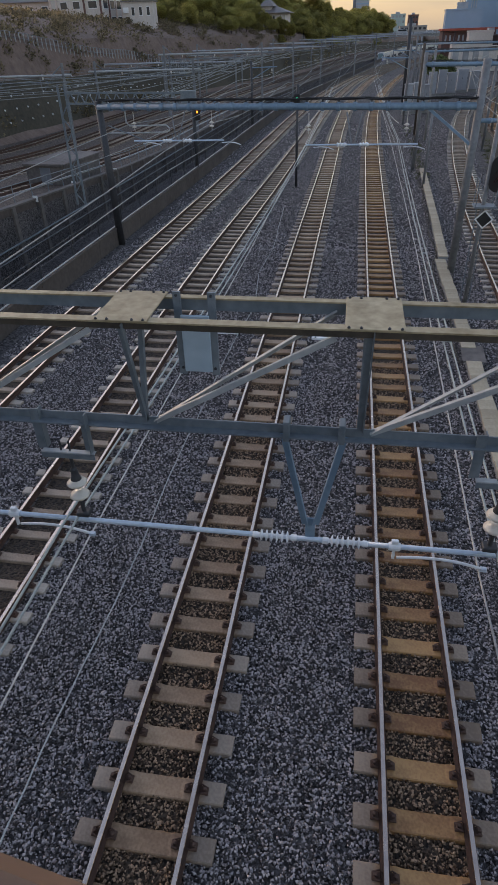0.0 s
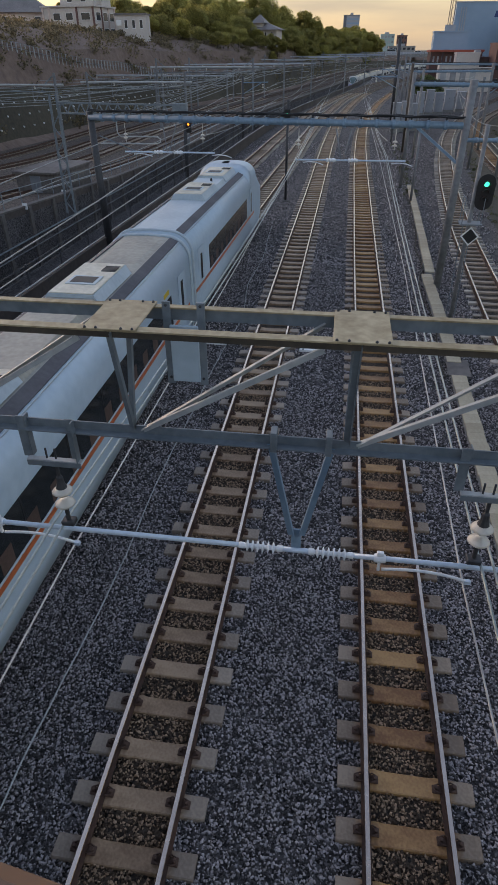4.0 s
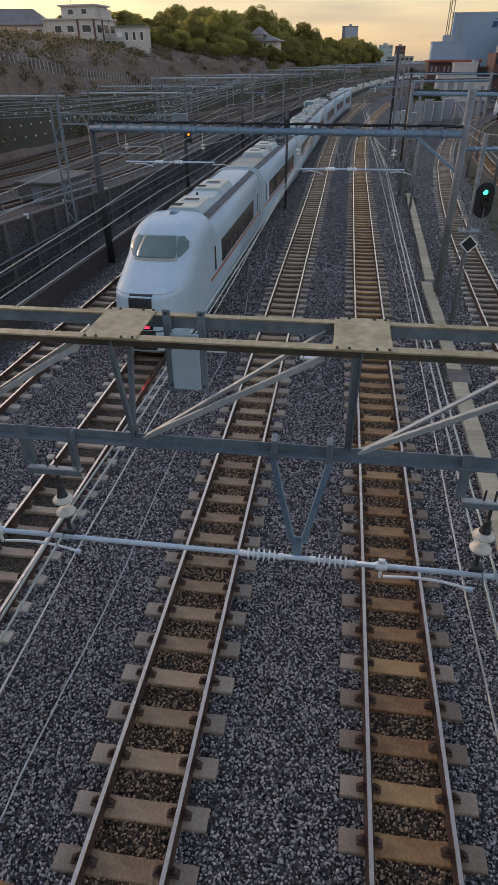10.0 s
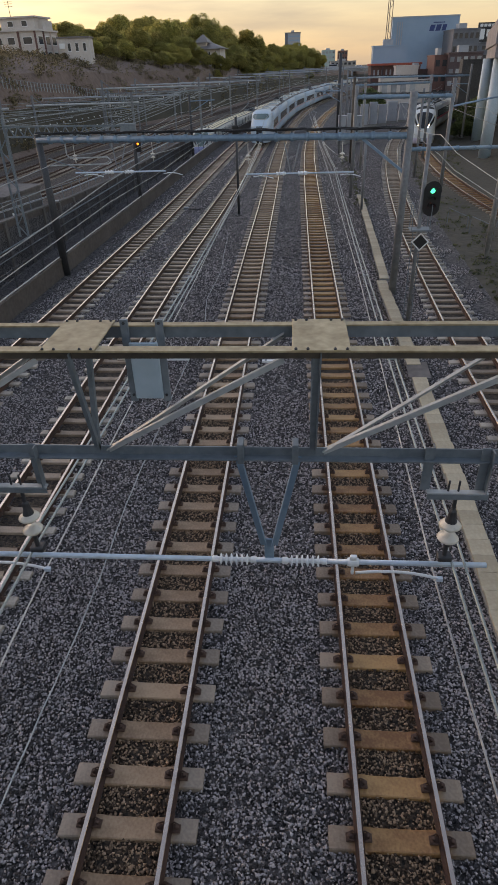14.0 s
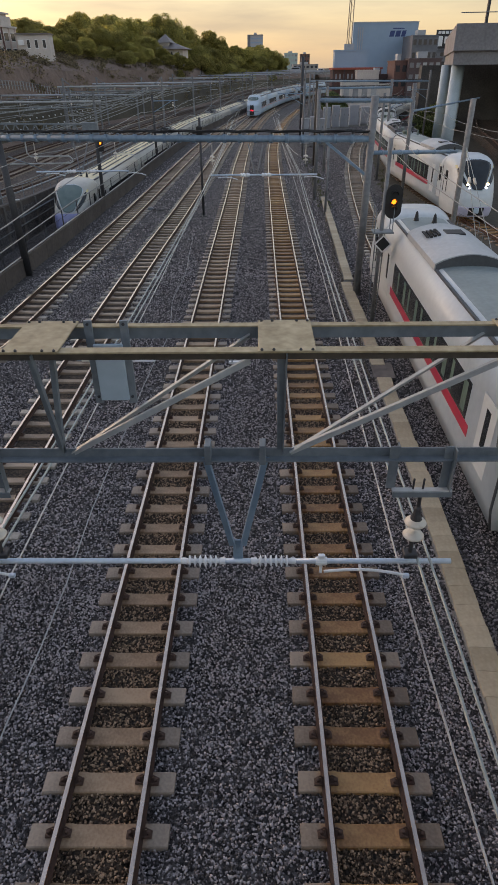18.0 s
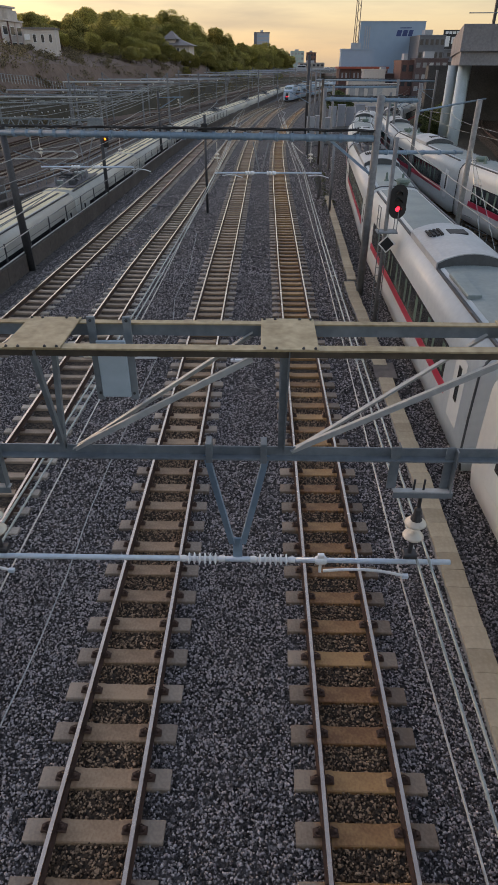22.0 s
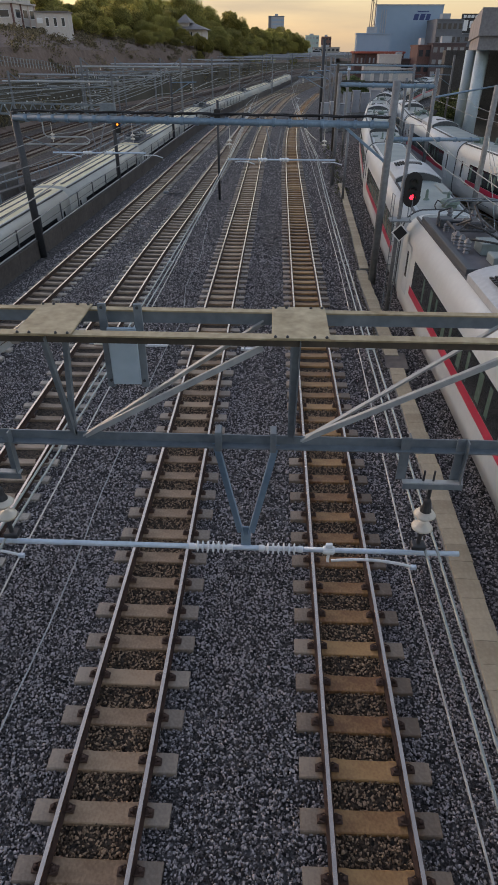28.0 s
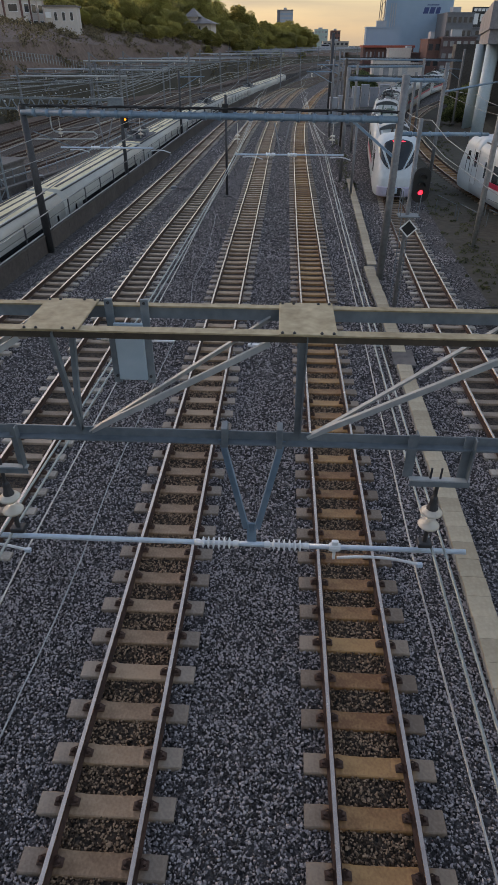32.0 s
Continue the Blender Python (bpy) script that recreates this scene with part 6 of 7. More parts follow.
# ---- masts ----
def mast(x, y, z0, z1, r=0.12, material=MAST, arm=0.0, az=6.0, label="grey steel catenary mast on ballast", lean=0.0, strut=True):
    m = thing("catenary_mast", label, "mast", group="masts along the line")
    part("pole", rods([((x, y, z0), (x + lean, y, z1))], r, 10), material, m, smooth=True)
    part("footing", slab(x - 0.26, x + 0.26, y - 0.26, y + 0.26, z0 - 0.1, z0 + 0.05, 0.03), CONCRETE_DARK, m)
    if arm:
        part("arm", rods([((x, y, az), (x + arm, y, az + 0.05))], 0.05, 8), BLUE_STEEL, m)
        if strut:
            part("strut", rods([((x, y, az - 1.1), (x + arm * 0.75, y, az))], 0.035, 8), BLUE_STEEL, m)
        bm = bmesh.new()
        for k in range(3):
            lathe(bm, (x + arm * 0.8, y, az - 0.12 - 0.14 * k), (0, 0, -1), [(0.03, 0), (0.1, 0.04), (0.1, 0.07), (0.03, 0.1)], 8)
        part("insulator", bm, PORCELAIN, m)
    return m


mast(10.05, 50.5, -0.1, 7.9, 0.14, arm=0)
mast(8.95, 33.0, -0.1, 7.6, 0.14, CONCRETE, label="round concrete catenary mast beside the curved track")
mast(3.12, 51.0, -0.1, 7.6, 0.14)
mast(-5.43, 44.9, -0.1, 6.2, 0.085, DARK_STEEL, arm=0, label="dark steel signal mast between the tracks")
mast(-13.2, 47.5, -0.1, 5.6, 0.13, DARK_STEEL, arm=2.4, az=5.2, label="dark steel mast beside the retaining wall")
mast(-13.0, 74.3, -0.1, 6.6, 0.13, DARK_STEEL, arm=2.8, az=6.0, label="dark steel mast beside the retaining wall")
mast(4.88, 97, -0.1, 10.2, 0.22, DARK_STEEL, label="tall dark steel mast between the diverging tracks")
mast(3.9, 78, -0.1, 7.6, 0.13, arm=-3, az=6.4)
mast(5.9, 96, -0.1, 8.2, 0.13, arm=-3, az=6.6)
mast(8.3, 118, -0.1, 8.0, 0.13, arm=-3, az=6.6)
mast(5.3, 66, -0.1, 7.4, 0.12, CONCRETE)
mast(3.4, 45, -0.1, 4.6, 0.09, arm=0)
mast(3.9, 60, -0.1, 7.2, 0.13, RUST_AND_SHADE_STEEL, label="rust-brown steel mast beside the cable trough")
mast(4.6, 70, -0.1, 7.8, 0.14, RUST_AND_SHADE_STEEL, label="rust-brown steel mast beside the cable trough")
mast(12.6, 72, -0.1, 7.8, 0.14, arm=2, az=6.2)
mast(20.5, 88, 0.4, 8.5, 0.14, arm=-2.5, az=6.4)
mast(9.4, 21.5, -0.1, 7.0, 0.12, arm=0, label="thin grey mast with cable cleats")


def pipe_beam(name, a, b, r, n, label, material=BLUE_STEEL, cables=True):
    g = thing(name, label, "gantry")
    a, b = Vector(a), Vector(b)
    part("beam", rods([(a, b)], r, 12), material, g, smooth=True)
    for k in range(n):
        p = a + (b - a) * ((k + 0.5) / n)
        bm = bmesh.new()
        d = (b - a).normalized()
        rod(bm, p - d * 0.05, p + d * 0.05, r * 1.35, n=12)
        part("collar", bm, material, g)
    if cables:
        for k in range(2):
            bm = bmesh.new()
            tube(bm, catenary(a + Vector((0, 0, r + 0.08 + 0.06 * k)), b + Vector((0, 0, r + 0.08 + 0.06 * k)), 0.05), 0.025, 5)
            part("cable", bm, CABLE, g)
    return g


pipe_beam("cross_beam", (3.12, 51, 6.85), (10.05, 50.5, 6.8), 0.14, 7, "blue-grey tubular cross beam between masts")
pipe_beam("cross_beam", (3.2, 27.1, 5.95), (8.4, 32.6, 5.35), 0.08, 5, "blue-grey bracing pipe with hanging insulators", cables=False)
pipe_beam("cross_beam", (4.6, 70, 7.1), (12.6, 72, 7.1), 0.1, 6, "blue-grey tubular cross beam between masts")
pipe_beam("cross_beam", (5.9, 96, 7.3), (20.5, 88, 7.3), 0.11, 8, "blue-grey tubular cross beam between masts")
pipe_beam("cross_beam", (3.9, 60, 6.6), (9.6, 60, 6.5), 0.07, 4, "blue-grey tubular cross beam between masts", cables=False)
mast(9.7, 60, -0.1, 7.0, 0.12)
pipe_beam("cross_beam", (10.05, 50.5, 6.1), (20.0, 66, 6.3), 0.07, 4, "thin blue-grey span pipe toward the viaduct", cables=False)


def lattice(name, label, a, b, h, n, material=GALV, post=None):
    """Flat lattice girder from a to b, h high."""
    g = thing(name, label, "gantry", group="lattice girders")
    a, b = Vector(a), Vector(b)
    up = Vector((0, 0, h))
    for o in (Vector(), up):
        part("chord", bars([(a + o, b + o)], 0.09, 0.09), material, g)
    for k in range(n):
        p, q = a + (b - a) * (k / n), a + (b - a) * ((k + 1) / n)
        m_ = (p + q) / 2
        part("web_bar", bars([(p, m_ + up)], 0.05, 0.05), material, g)
        part("web_bar", bars([(m_ + up, q)], 0.05, 0.05), material, g)
    for x, y, z0 in post or ():
        for dx in (-0.25, 0.25):
            part("post_leg", bars([((x + dx, y, z0), (x + dx * 0.8, y, a.z + h + 0.4))], 0.1, 0.1, (0, 1, 0)), material, g)
        for k in range(8):
            za = z0 + (a.z - z0) * k / 8
            zb = z0 + (a.z - z0) * (k + 1) / 8
            s = 1 if k % 2 else -1
            part("post_web", bars([((x - 0.24 * s, y, za), (x + 0.24 * s, y, zb))], 0.05, 0.05, (0, 1, 0)), material, g)
    return g


lattice("lattice_gantry", "grey lattice girder over the sunken track on a lattice post", (-17.2, 35, 6.15), (-10.4, 35, 6.05), 0.5, 13, GALV, [(-17.4, 35, 0.9)])


le = thing("end_box", "grey steel box at the end of the lattice girder", "box")
part("box", slab(-10.75, -9.95, 34.9, 35.15, 6.05, 6.65, 0.02), GALV, le)
for x0 in (-12.2,):
    lp = thing("registration_loop", "bent grey registration pipe hung below the gantry", "catenary pipe", group="registration loops")
    bm = bmesh.new()
    tube(bm, [(x0, 30.0, 6.2), (x0, 30.0, 5.75), (x0 + 0.15, 30.0, 5.6), (x0 + 1.9, 30.1, 5.6), (x0 + 2.05, 30.1, 5.48), (x0 + 2.05, 30.1, 5.38), (x0 + 1.9, 30.1, 5.3), (x0 - 0.9, 30.0, 5.3)], 0.035, 8)
    part("pipe", bm, GALV_PALE, lp)
    part("stay", rods([((x0 - 0.9, 30.0, 5.62), (x0 + 0.9, 30.0, 4.95))], 0.03, 6), GALV, lp)


# same added discs for the distant signals, which have no real shutters
FAR_SHUTTERS = []


def small_signal(x, y, z, lamp, shutter, label):
    g = thing("mast_signal", label, "signal", group="distant signals")
    part("housing", slab(x - 0.2, x + 0.2, y - 0.25, y - 0.05, z - 0.55, z + 0.3, 0.05), BLACK, g)
    bm = bmesh.new()
    lathe(bm, (x, y - 0.25, z), (0, -1, 0), [(0.08, 0), (0.07, 0.03), (0.0, 0.05)], 14)
    part("lens", bm, lamp, g)
    if shutter:
        bm = bmesh.new()
        lathe(bm, (0, 0, 0), (0, -1, 0), [(0.14, 0), (0.14, 0.01)], 14)
        sh = part("added_lamp_cover", bm, BLACK, g)
        sh.location = (x, y - 0.32, z)
        FAR_SHUTTERS.append(sh)


small_signal(-5.43, 44.75, 5.4, GREEN_GLOW, True, "black colour light signal on the dark mast between tracks")
small_signal(-12.85, 47.4, 4.5, AMBER_GLOW, False, "black signal with lit amber lamp on the wall mast")

# ---- yard beside the cutting: gantries, tracks, wires ----
def yard_portal(x0, x1, y, z, extra=0):
    g = thing("yard_gantry", "thin grey steel yard gantry with registration arms", "gantry", group="yard gantries")
    z0 = yard_z(y) - 0.1
    for x in (x0, x1):
        part("post", rods([((x, y, z0), (x, y, z + 1.0))], 0.14, 8), MAST, g)
        part("stay", rods([((x, y, z + 0.9), (x + (1.2 if x == x0 else -1.2), y, z))], 0.05, 6), GALV, g)
    part("beam", rods([((x0 - 0.8, y, z), (x1 + 0.8, y, z))], 0.105, 8), GALV_PALE if extra else GREY_CLAD, g)
    part("beam", rods([((x0, y, z - 0.55), (x1, y, z - 0.55))], 0.045, 8), GALV, g)
    n = max(2, int((x1 - x0) / 4))
    for k in range(n):
        x = x0 + (x1 - x0) * (k + 0.5) / n
        part("drop_post", rods([((x, y, z), (x, y, z - 1.5))], 0.045, 6), MAST, g)
        part("steady_arm", rods([((x, y, z - 1.35), (x + 1.5, y, z - 1.3))], 0.04, 6), GALV_PALE, g)
        part("stay", rods([((x, y, z - 1.5), (x + 1.3, y, z - 0.1))], 0.035, 6), MAST, g)
        bm = bmesh.new()
        lathe(bm, (x + 0.3, y, z - 0.1), (0, 0, -1), [(0.03, 0), (0.1, 0.05), (0.1, 0.1), (0.03, 0.14), (0.1, 0.2), (0.03, 0.26)], 8)
        part("insulator", bm, PORCELAIN, g)


for x0, x1, y, z, e in ((-31, -19.6, 75, 6.0, 1), (-27, -14, 90, 7.1, 1), (-40, -30, 64, 6.2, 1), (-44, -28, 96, 6.0, 0), (-33, -21, 110, 5.5, 0), (-29, -12.5, 118, 6.9, 0), (-42, -30, 128, 6.0, 1), (-25, -9, 140, 6.6, 0),
                        (-34, -20, 152, 6.4, 0), (-22, -2.5, 168, 7.0, 1), (-30, -14, 186, 6.6, 0), (-18, 3, 204, 7.2, 0), (-24, -6, 222, 6.8, 1), (-14, 10, 245, 7.0, 0), (-12, 18, 275, 7.2, 0), (-6, 30, 310, 7.2, 0), (4, 44, 350, 7.4, 0), (14, 60, 395, 7.4, 0)):
    yard_portal(x0, x1, y, z, e)

YARD_LINES = []
for k, o in enumerate((-7.5, -12, -16.5, -21, -25.5)):
    key = "yard_%d" % k
    LINES[key] = Line([(LOW.x_of_y(y) + o - 0.06 * max(0, 60 - y) * (k + 1) * 0.5, y) for y in (-20, 15, 35, 60, 90, 130, 180, 240, 310, 400)])
    YARD_LINES.append(key)


def yard_track(key):
    ln = LINES[key]
    th = thing("yard_track", "rusty yard siding on dark ballast", "railway track", group="yard sidings")
    for side in (-1, 1):
        bm = bmesh.new()
        pts = []
        for y in np.linspace(20, 330, 70):
            s = ln.s_of_y(y)
            p, h = ln.point(s), radians(ln.heading(s))
            pts.append((p.x + side * 0.566 * math.cos(h), p.y + side * 0.566 * math.sin(h), yard_z(p.y) + 0.24))
        sweep(bm, pts, [(-0.05, -0.16), (0.05, -0.16), (0.032, 0), (-0.032, 0)], mi=[0, 0, 1, 0])
        part("rail", bm, (RAIL_WEB, RAIL_HEAD), th)
    bm = bmesh.new()
    s = ln.s_of_y(22)
    while s < ln.s_of_y(150):
        p = ln.point(s)
        box(bm, -0.98, 0.98, -0.11, 0.11, -0.06, 0.08, m=pose(p.x, p.y, yard_z(p.y), 0, 0, ln.heading(s)))
        s += 0.75
    tagged(part("sleeper", bm, SLEEPER, th), kind="stuff")


for key in YARD_LINES:
    yard_track(key)
    ln = LINES[key]
    for zz, r in ((5.0, 0.014), (6.0, 0.016)):
        pts = []
        for y0, y1 in ((12, 64), (64, 110), (110, 152), (152, 204), (204, 275), (275, 350)):
            a = (ln.x_of_y(y0), y0, yard_z(y0) + zz)
            b = (ln.x_of_y(y1), y1, yard_z(y1) + zz)
            pts += catenary(a, b, 0.5 if zz > 5.5 else 0.0, 6)[:-1]
        wire("overhead_wire", "grey overhead wire above the yard sidings", pts, r * 1.6, COPPER)
for key, z0 in (("one", 0), ("two", 0), ("three", 0), ("four", 0), ("five", 0), ("six", 0), ("low", -1.0)):
    ln = LINES[key]
    for zz, r in ((5.05, 0.013), (5.9, 0.015)):
        if key in ("three", "four") and zz > 5.5:
            ys = (27, 52, 78, 118, 168)
        else:
            ys = (-20, 28, 52, 78, 118, 168, 245) if key in ("one", "two") else (47, 74, 118, 168, 245) if key == "low" else (27, 52, 78, 118, 168) if key in ("three", "four") else (-10, 33, 51, 88, 120)
        pts = []
        for y0, y1 in zip(ys, ys[1:]):
            pts += catenary((ln.x_of_y(y0) + 0.2, y0, z0 + zz), (ln.x_of_y(y1) - 0.2, y1, z0 + zz), 0.45 if zz > 5.5 else 0.0, 8)[:-1]
        wire("overhead_wire", "overhead wire above the running line", pts, r, WIRE_BRIGHT if key == "low" else COPPER)


for (xa, ya, za), (xb, yb, zb) in (((-23.0, 64, 3.6), (-15.6, 90, 6.9)), ((-23.6, 64, 3.3), (-15.2, 90, 6.7)), ((-33, 64, 5.6), (-20, 96, 5.2)), ((-29, 60, 5.0), (-16, 110, 6.3)), ((-19, 62, 5.4), (-12.5, 118, 6.2)), ((-40, 80, 5.6), (-28, 128, 5.8)), ((-17.8, 52, 4.6), (-13.6, 90, 6.4)), ((-25, 90, 6.2), (-14, 140, 6.4))):
    for dz in (0.0, 0.35):
        wire("pull_off_wire", "pale pull-off wire slanting across the yard", catenary((xa, ya, za + dz), (xb, yb, zb + dz * 0.6), 0.35, 8), 0.024, COPPER)

# ---- fence on the near retaining wall ----
def wall_fence():
    f = thing("wall_fence", "thin dark post fence with bright pipe rail on wall", "fence")
    me = None
    for y in np.arange(10, 130, 3.1):
        if me is None:
            ob = part("post", slab(-0.03, 0.03, -0.03, 0.03, 0.8, 1.75), DARK_STEEL, f)
            ob.location = (LOW.x_of_y(y) + 2.1, y, 0)
            me = ob.data
        else:
            share("post", me, f, pose(LOW.x_of_y(y) + 2.1, y, 0))
    for z, m, r, x in ((0.88, GALV_PALE, 0.03, 2.2), (1.7, DARK_STEEL, 0.016, 2.1), (1.3, DARK_STEEL, 0.012, 2.1)):
        bm = bmesh.new()
        tube(bm, [(LOW.x_of_y(y) + x, y, z) for y in np.arange(10, 131, 3.0)], r, 6)
        part("rail", bm, m, f)


wall_fence()

for off, zz, r, mm in ((-3.62, -0.2, 0.05, GALV), (-3.6, -0.75, 0.035, MAST), (-4.6, 0.75, 0.06, GALV_PALE)):
    bm = bmesh.new()
    tube(bm, [(LOW.x_of_y(y) + off, y, zz + (yard_z(y) if off < -4 else 0)) for y in np.arange(12, 131, 3.0)], r, 8)
    tagged(part("cable_pipe", bm, mm), "long grey cable pipe along the retaining wall", "pipe", group="wall pipes")
hut = thing("yard_hut", "low flat-roofed grey concrete hut beside the yard edge", "hut", pose(-22.6, 41.5, 0.4, 0, 0, -6))
part("wall", slab(-1.5, 1.5, 0, 5.2, -0.4, 1.5), WALL_GREY, hut)
part("roof", slab(-1.65, 1.65, -0.15, 5.35, 1.5, 1.66, 0.02), WALL_GREY, hut, "sooty concrete roof slab")
part("door", slab(-0.4, 0.4, -0.03, 0.0, -0.3, 1.4, 0.005), GREY_DARK, hut)
for x, y, z in ((-19.7, 33.6, 1.55), (-19.9, 39.5, 1.2), (-19.4, 46.0, 0.85)):
    sb = thing("marker_board", "small white square board on the far wall", "board", group="wall boards")
    part("board", slab(x, x + 0.3, y - 0.02, y, z - 0.2, z + 0.14, 0.004), SIGN_WHITE, sb)
    part("post", slab(x + 0.13, x + 0.17, y, y + 0.04, z - 0.9, z), DARK_STEEL, sb)

# rail along the yard edge, and a slope fence
yf = thing("yard_railing", "pale pipe railing along the yard edge", "railing")
for y in np.arange(16, 90, 2.0):
    part("post", rods([((LOW.x_of_y(y) - 4.1, y, yard_z(y) + 0.4), (LOW.x_of_y(y) - 4.1, y, yard_z(y) + 1.35))], 0.03, 6), GALV, yf)
for dz in (0.9, 1.35):
    bm = bmesh.new()
    tube(bm, [(LOW.x_of_y(y) - 4.1, y, yard_z(y) + dz) for y in np.arange(16, 91, 3.0)], 0.025, 6)
    part("rail", bm, GALV, yf)
FENCE = [(float(np.interp(y, [66, 79.5, 95, 105, 126], [-43.0, -41.3, -38.9, -37.4, -33.0])), y) for y in [66 + 60 * k / 69 for k in range(70)]]
sf = thing("slope_fence", "pale picket fence along the overgrown slope", "fence")
for x, y in FENCE:
    z = slope_z(x, y)
    part("post", slab(x - 0.05, x + 0.05, y - 0.05, y + 0.05, z - 0.3, z + 1.1), GALV_PALE, sf)
for dz in (0.55, 1.1):
    bm = bmesh.new()
    tube(bm, [(x, y, slope_z(x, y) + dz) for x, y in FENCE[::2]], 0.035, 5)
    part("rail", bm, MAST, sf)


# rows of drain pipe ends in the foot of the slope
wpw = tagged(thing("slope_drains", "rows of small white drain pipe ends in the sooty slope foot", "drain pipes"))
WEEP = None
for row, u in enumerate((0.25, 0.5, 0.75)):
    for y in np.arange(56, 128, 2.2):
        x = LOW.x_of_y(y) + hill_shift(y) - 24.0 - 1.4 * u
        if WEEP is None:
            bm = bmesh.new()
            rod(bm, (-0.2, 0, 0), (0.16, 0, -0.04), 0.09, n=8)
            WEEP = part("drain_pipe", bm, SIGN_WHITE, wpw)
            WEEP.matrix_basis = pose(x, y, slope_z(x, y))
        else:
            share("drain_pipe", WEEP.data, wpw, pose(x, y, slope_z(x, y)))


# ---- hill: trees, undergrowth, houses ----
def leaf_cloud(name, centres, n, leaf, rnd, material, squash=0.8):
    vs, fs = [], []
    for _ in range(n):
        c, r = rnd.choice(centres)
        d = Vector((rnd.gauss(0, 1), rnd.gauss(0, 1), rnd.gauss(0, 1))).normalized() * r * rnd.uniform(0.55, 1.08)
        d.z *= squash
        p = Vector(c) + d
        u = Vector((rnd.gauss(0, 1), rnd.gauss(0, 1), rnd.gauss(0, 1))).normalized()
        w = u.orthogonal().normalized()
        k = leaf * rnd.uniform(0.6, 1.3)
        i = len(vs)
        vs += [p + u * k, p + w * k * 0.8, p - u * k * 0.9, p - w * k * 0.8 + u * k * 0.2]
        fs.append((i, i + 1, i + 2, i + 3))
    me = bpy.data.meshes.new(name)
    me.from_pydata([tuple(v) for v in vs], [], fs)
    me.materials.append(material)
    return me


def make_tree(seed, h, spread, material, leaf=0.2, n=15000):
    rnd = random.Random(seed)
    t = thing("tree", "broadleaf tree with dense green crown on the hill", "tree", group="trees on the hill")
    bm = bmesh.new()
    rod(bm, (0, 0, -0.5), (rnd.uniform(-0.2, 0.2), 0, h * 0.45), 0.28, 0.18, 8)
    part("trunk", bm, BARK, t)
    centres = []
    for k in range(34):
        a = k * 2.4 + rnd.uniform(-0.4, 0.4)
        up = rnd.uniform(-0.35, 1.0)
        ring = math.sqrt(max(0.0, 1 - up * up)) * rnd.uniform(0.55, 1.0)
        c = (spread * ring * math.cos(a), spread * ring * math.sin(a), h * (0.52 + 0.36 * up) + rnd.uniform(-0.5, 0.5))
        centres.append((c, spread * rnd.uniform(0.2, 0.36)))
        if k < 1:
            bm = bmesh.new()
            rod(bm, (0, 0, h * 0.3), c, 0.1, 0.04, 6)
            part("limb", bm, BARK, t)
    centres.append(((0, 0, h * 0.5), spread * 0.62))
    crown = share("crown", leaf_cloud("crown", centres, n, leaf, rnd, material), t, Matrix())
    return t


TREES = [make_tree(11, 10, 5.2, LEAF), make_tree(12, 11.5, 5.8, LEAF_LIGHT), make_tree(13, 8.5, 5.0, LEAF), make_tree(14, 11, 4.6, LEAF)]
rt = random.Random(21)
spots = []
for y in np.arange(112, 430, 5.5):
    c = LOW.x_of_y(y)
    for o in (-27.5, -31, -36, -43, -52, -62):
        if rt.random() < 0.85:
            o += hill_shift(y)
            spots.append((c + o + rt.uniform(-3, 3), y + rt.uniform(-3, 3), o))
HOUSE_SPOTS = ((-56, 128, 20), (-40, 126, 6), (-23.8, 190, 6.5))
used = 0
for x, y, o in spots:
    if any(abs(x - hx) < r and -r * 1.4 < y - hy < r * 0.6 for hx, hy, r in HOUSE_SPOTS) or (y < 150 and x > -36):
        continue
    if y < 124:
        continue
    s = rt.uniform(0.54, 0.86) * (0.6 if o > -33 else 1.0) * float(np.interp(y, [130, 160, 180, 200, 235, 275, 310], [0.68, 0.72, 0.8, 1.0, 1.3, 1.5, 1.25]))
    t = TREES[used % 4] if used < 4 else copy_thing(rt.choice(TREES), Matrix())
    t.matrix_basis = pose(x, y, slope_z(x, y) - 0.4, 0, 0, rt.uniform(0, 360)) @ Matrix.Diagonal((s, s, s * rt.uniform(0.85, 1.15), 1))
    used += 1
for x, y, sc in ((-29.5, 185, 0.5), (-26, 184, 0.4), (-22.5, 184, 0.4), (-32, 186, 0.5), (24.2, 98, 0.5), (27, 104, 0.5), (21.2, 92, 0.28), (23.4, 95, 0.36), (14.9, 150, 0.5), (16.9, 153, 0.42), (-20.8, 187, 0.5)):
    t = copy_thing(rt.choice(TREES), Matrix()) if x < 0 else make_tree(int(10 * x), 10, 5.0, SHRUB_GREEN, 0.24, 9000)
    t.matrix_basis = pose(x, y, slope_z(x, y) - 0.4 if x < 0 else -0.6, 0, 0, rt.uniform(0, 360)) @ Matrix.Diagonal((sc, sc, sc, 1))
    t["label"] = "small dense green tree before the hill house" if x < 0 else "small green shrub-like tree beside the curved track"
bush = []
rb = random.Random(5)
for k in range(1500):
    y = rb.uniform(40, 330)
    o = rb.uniform(-50, -24) + hill_shift(y)
    x = LOW.x_of_y(y) + o
    if any(abs(x - hx) < r * 0.6 and abs(y - hy) < r * 0.3 for hx, hy, r in HOUSE_SPOTS):
        continue
    bush.append(((x, y, slope_z(x, y) + 0.2), rb.uniform(0.5, 1.7)))
tagged(new("undergrowth", leaf_cloud("undergrowth", bush, 110000, 0.15, rb, SCRUB, 0.7)), "dry brownish-green undergrowth covering the slope", "undergrowth", kind="stuff")


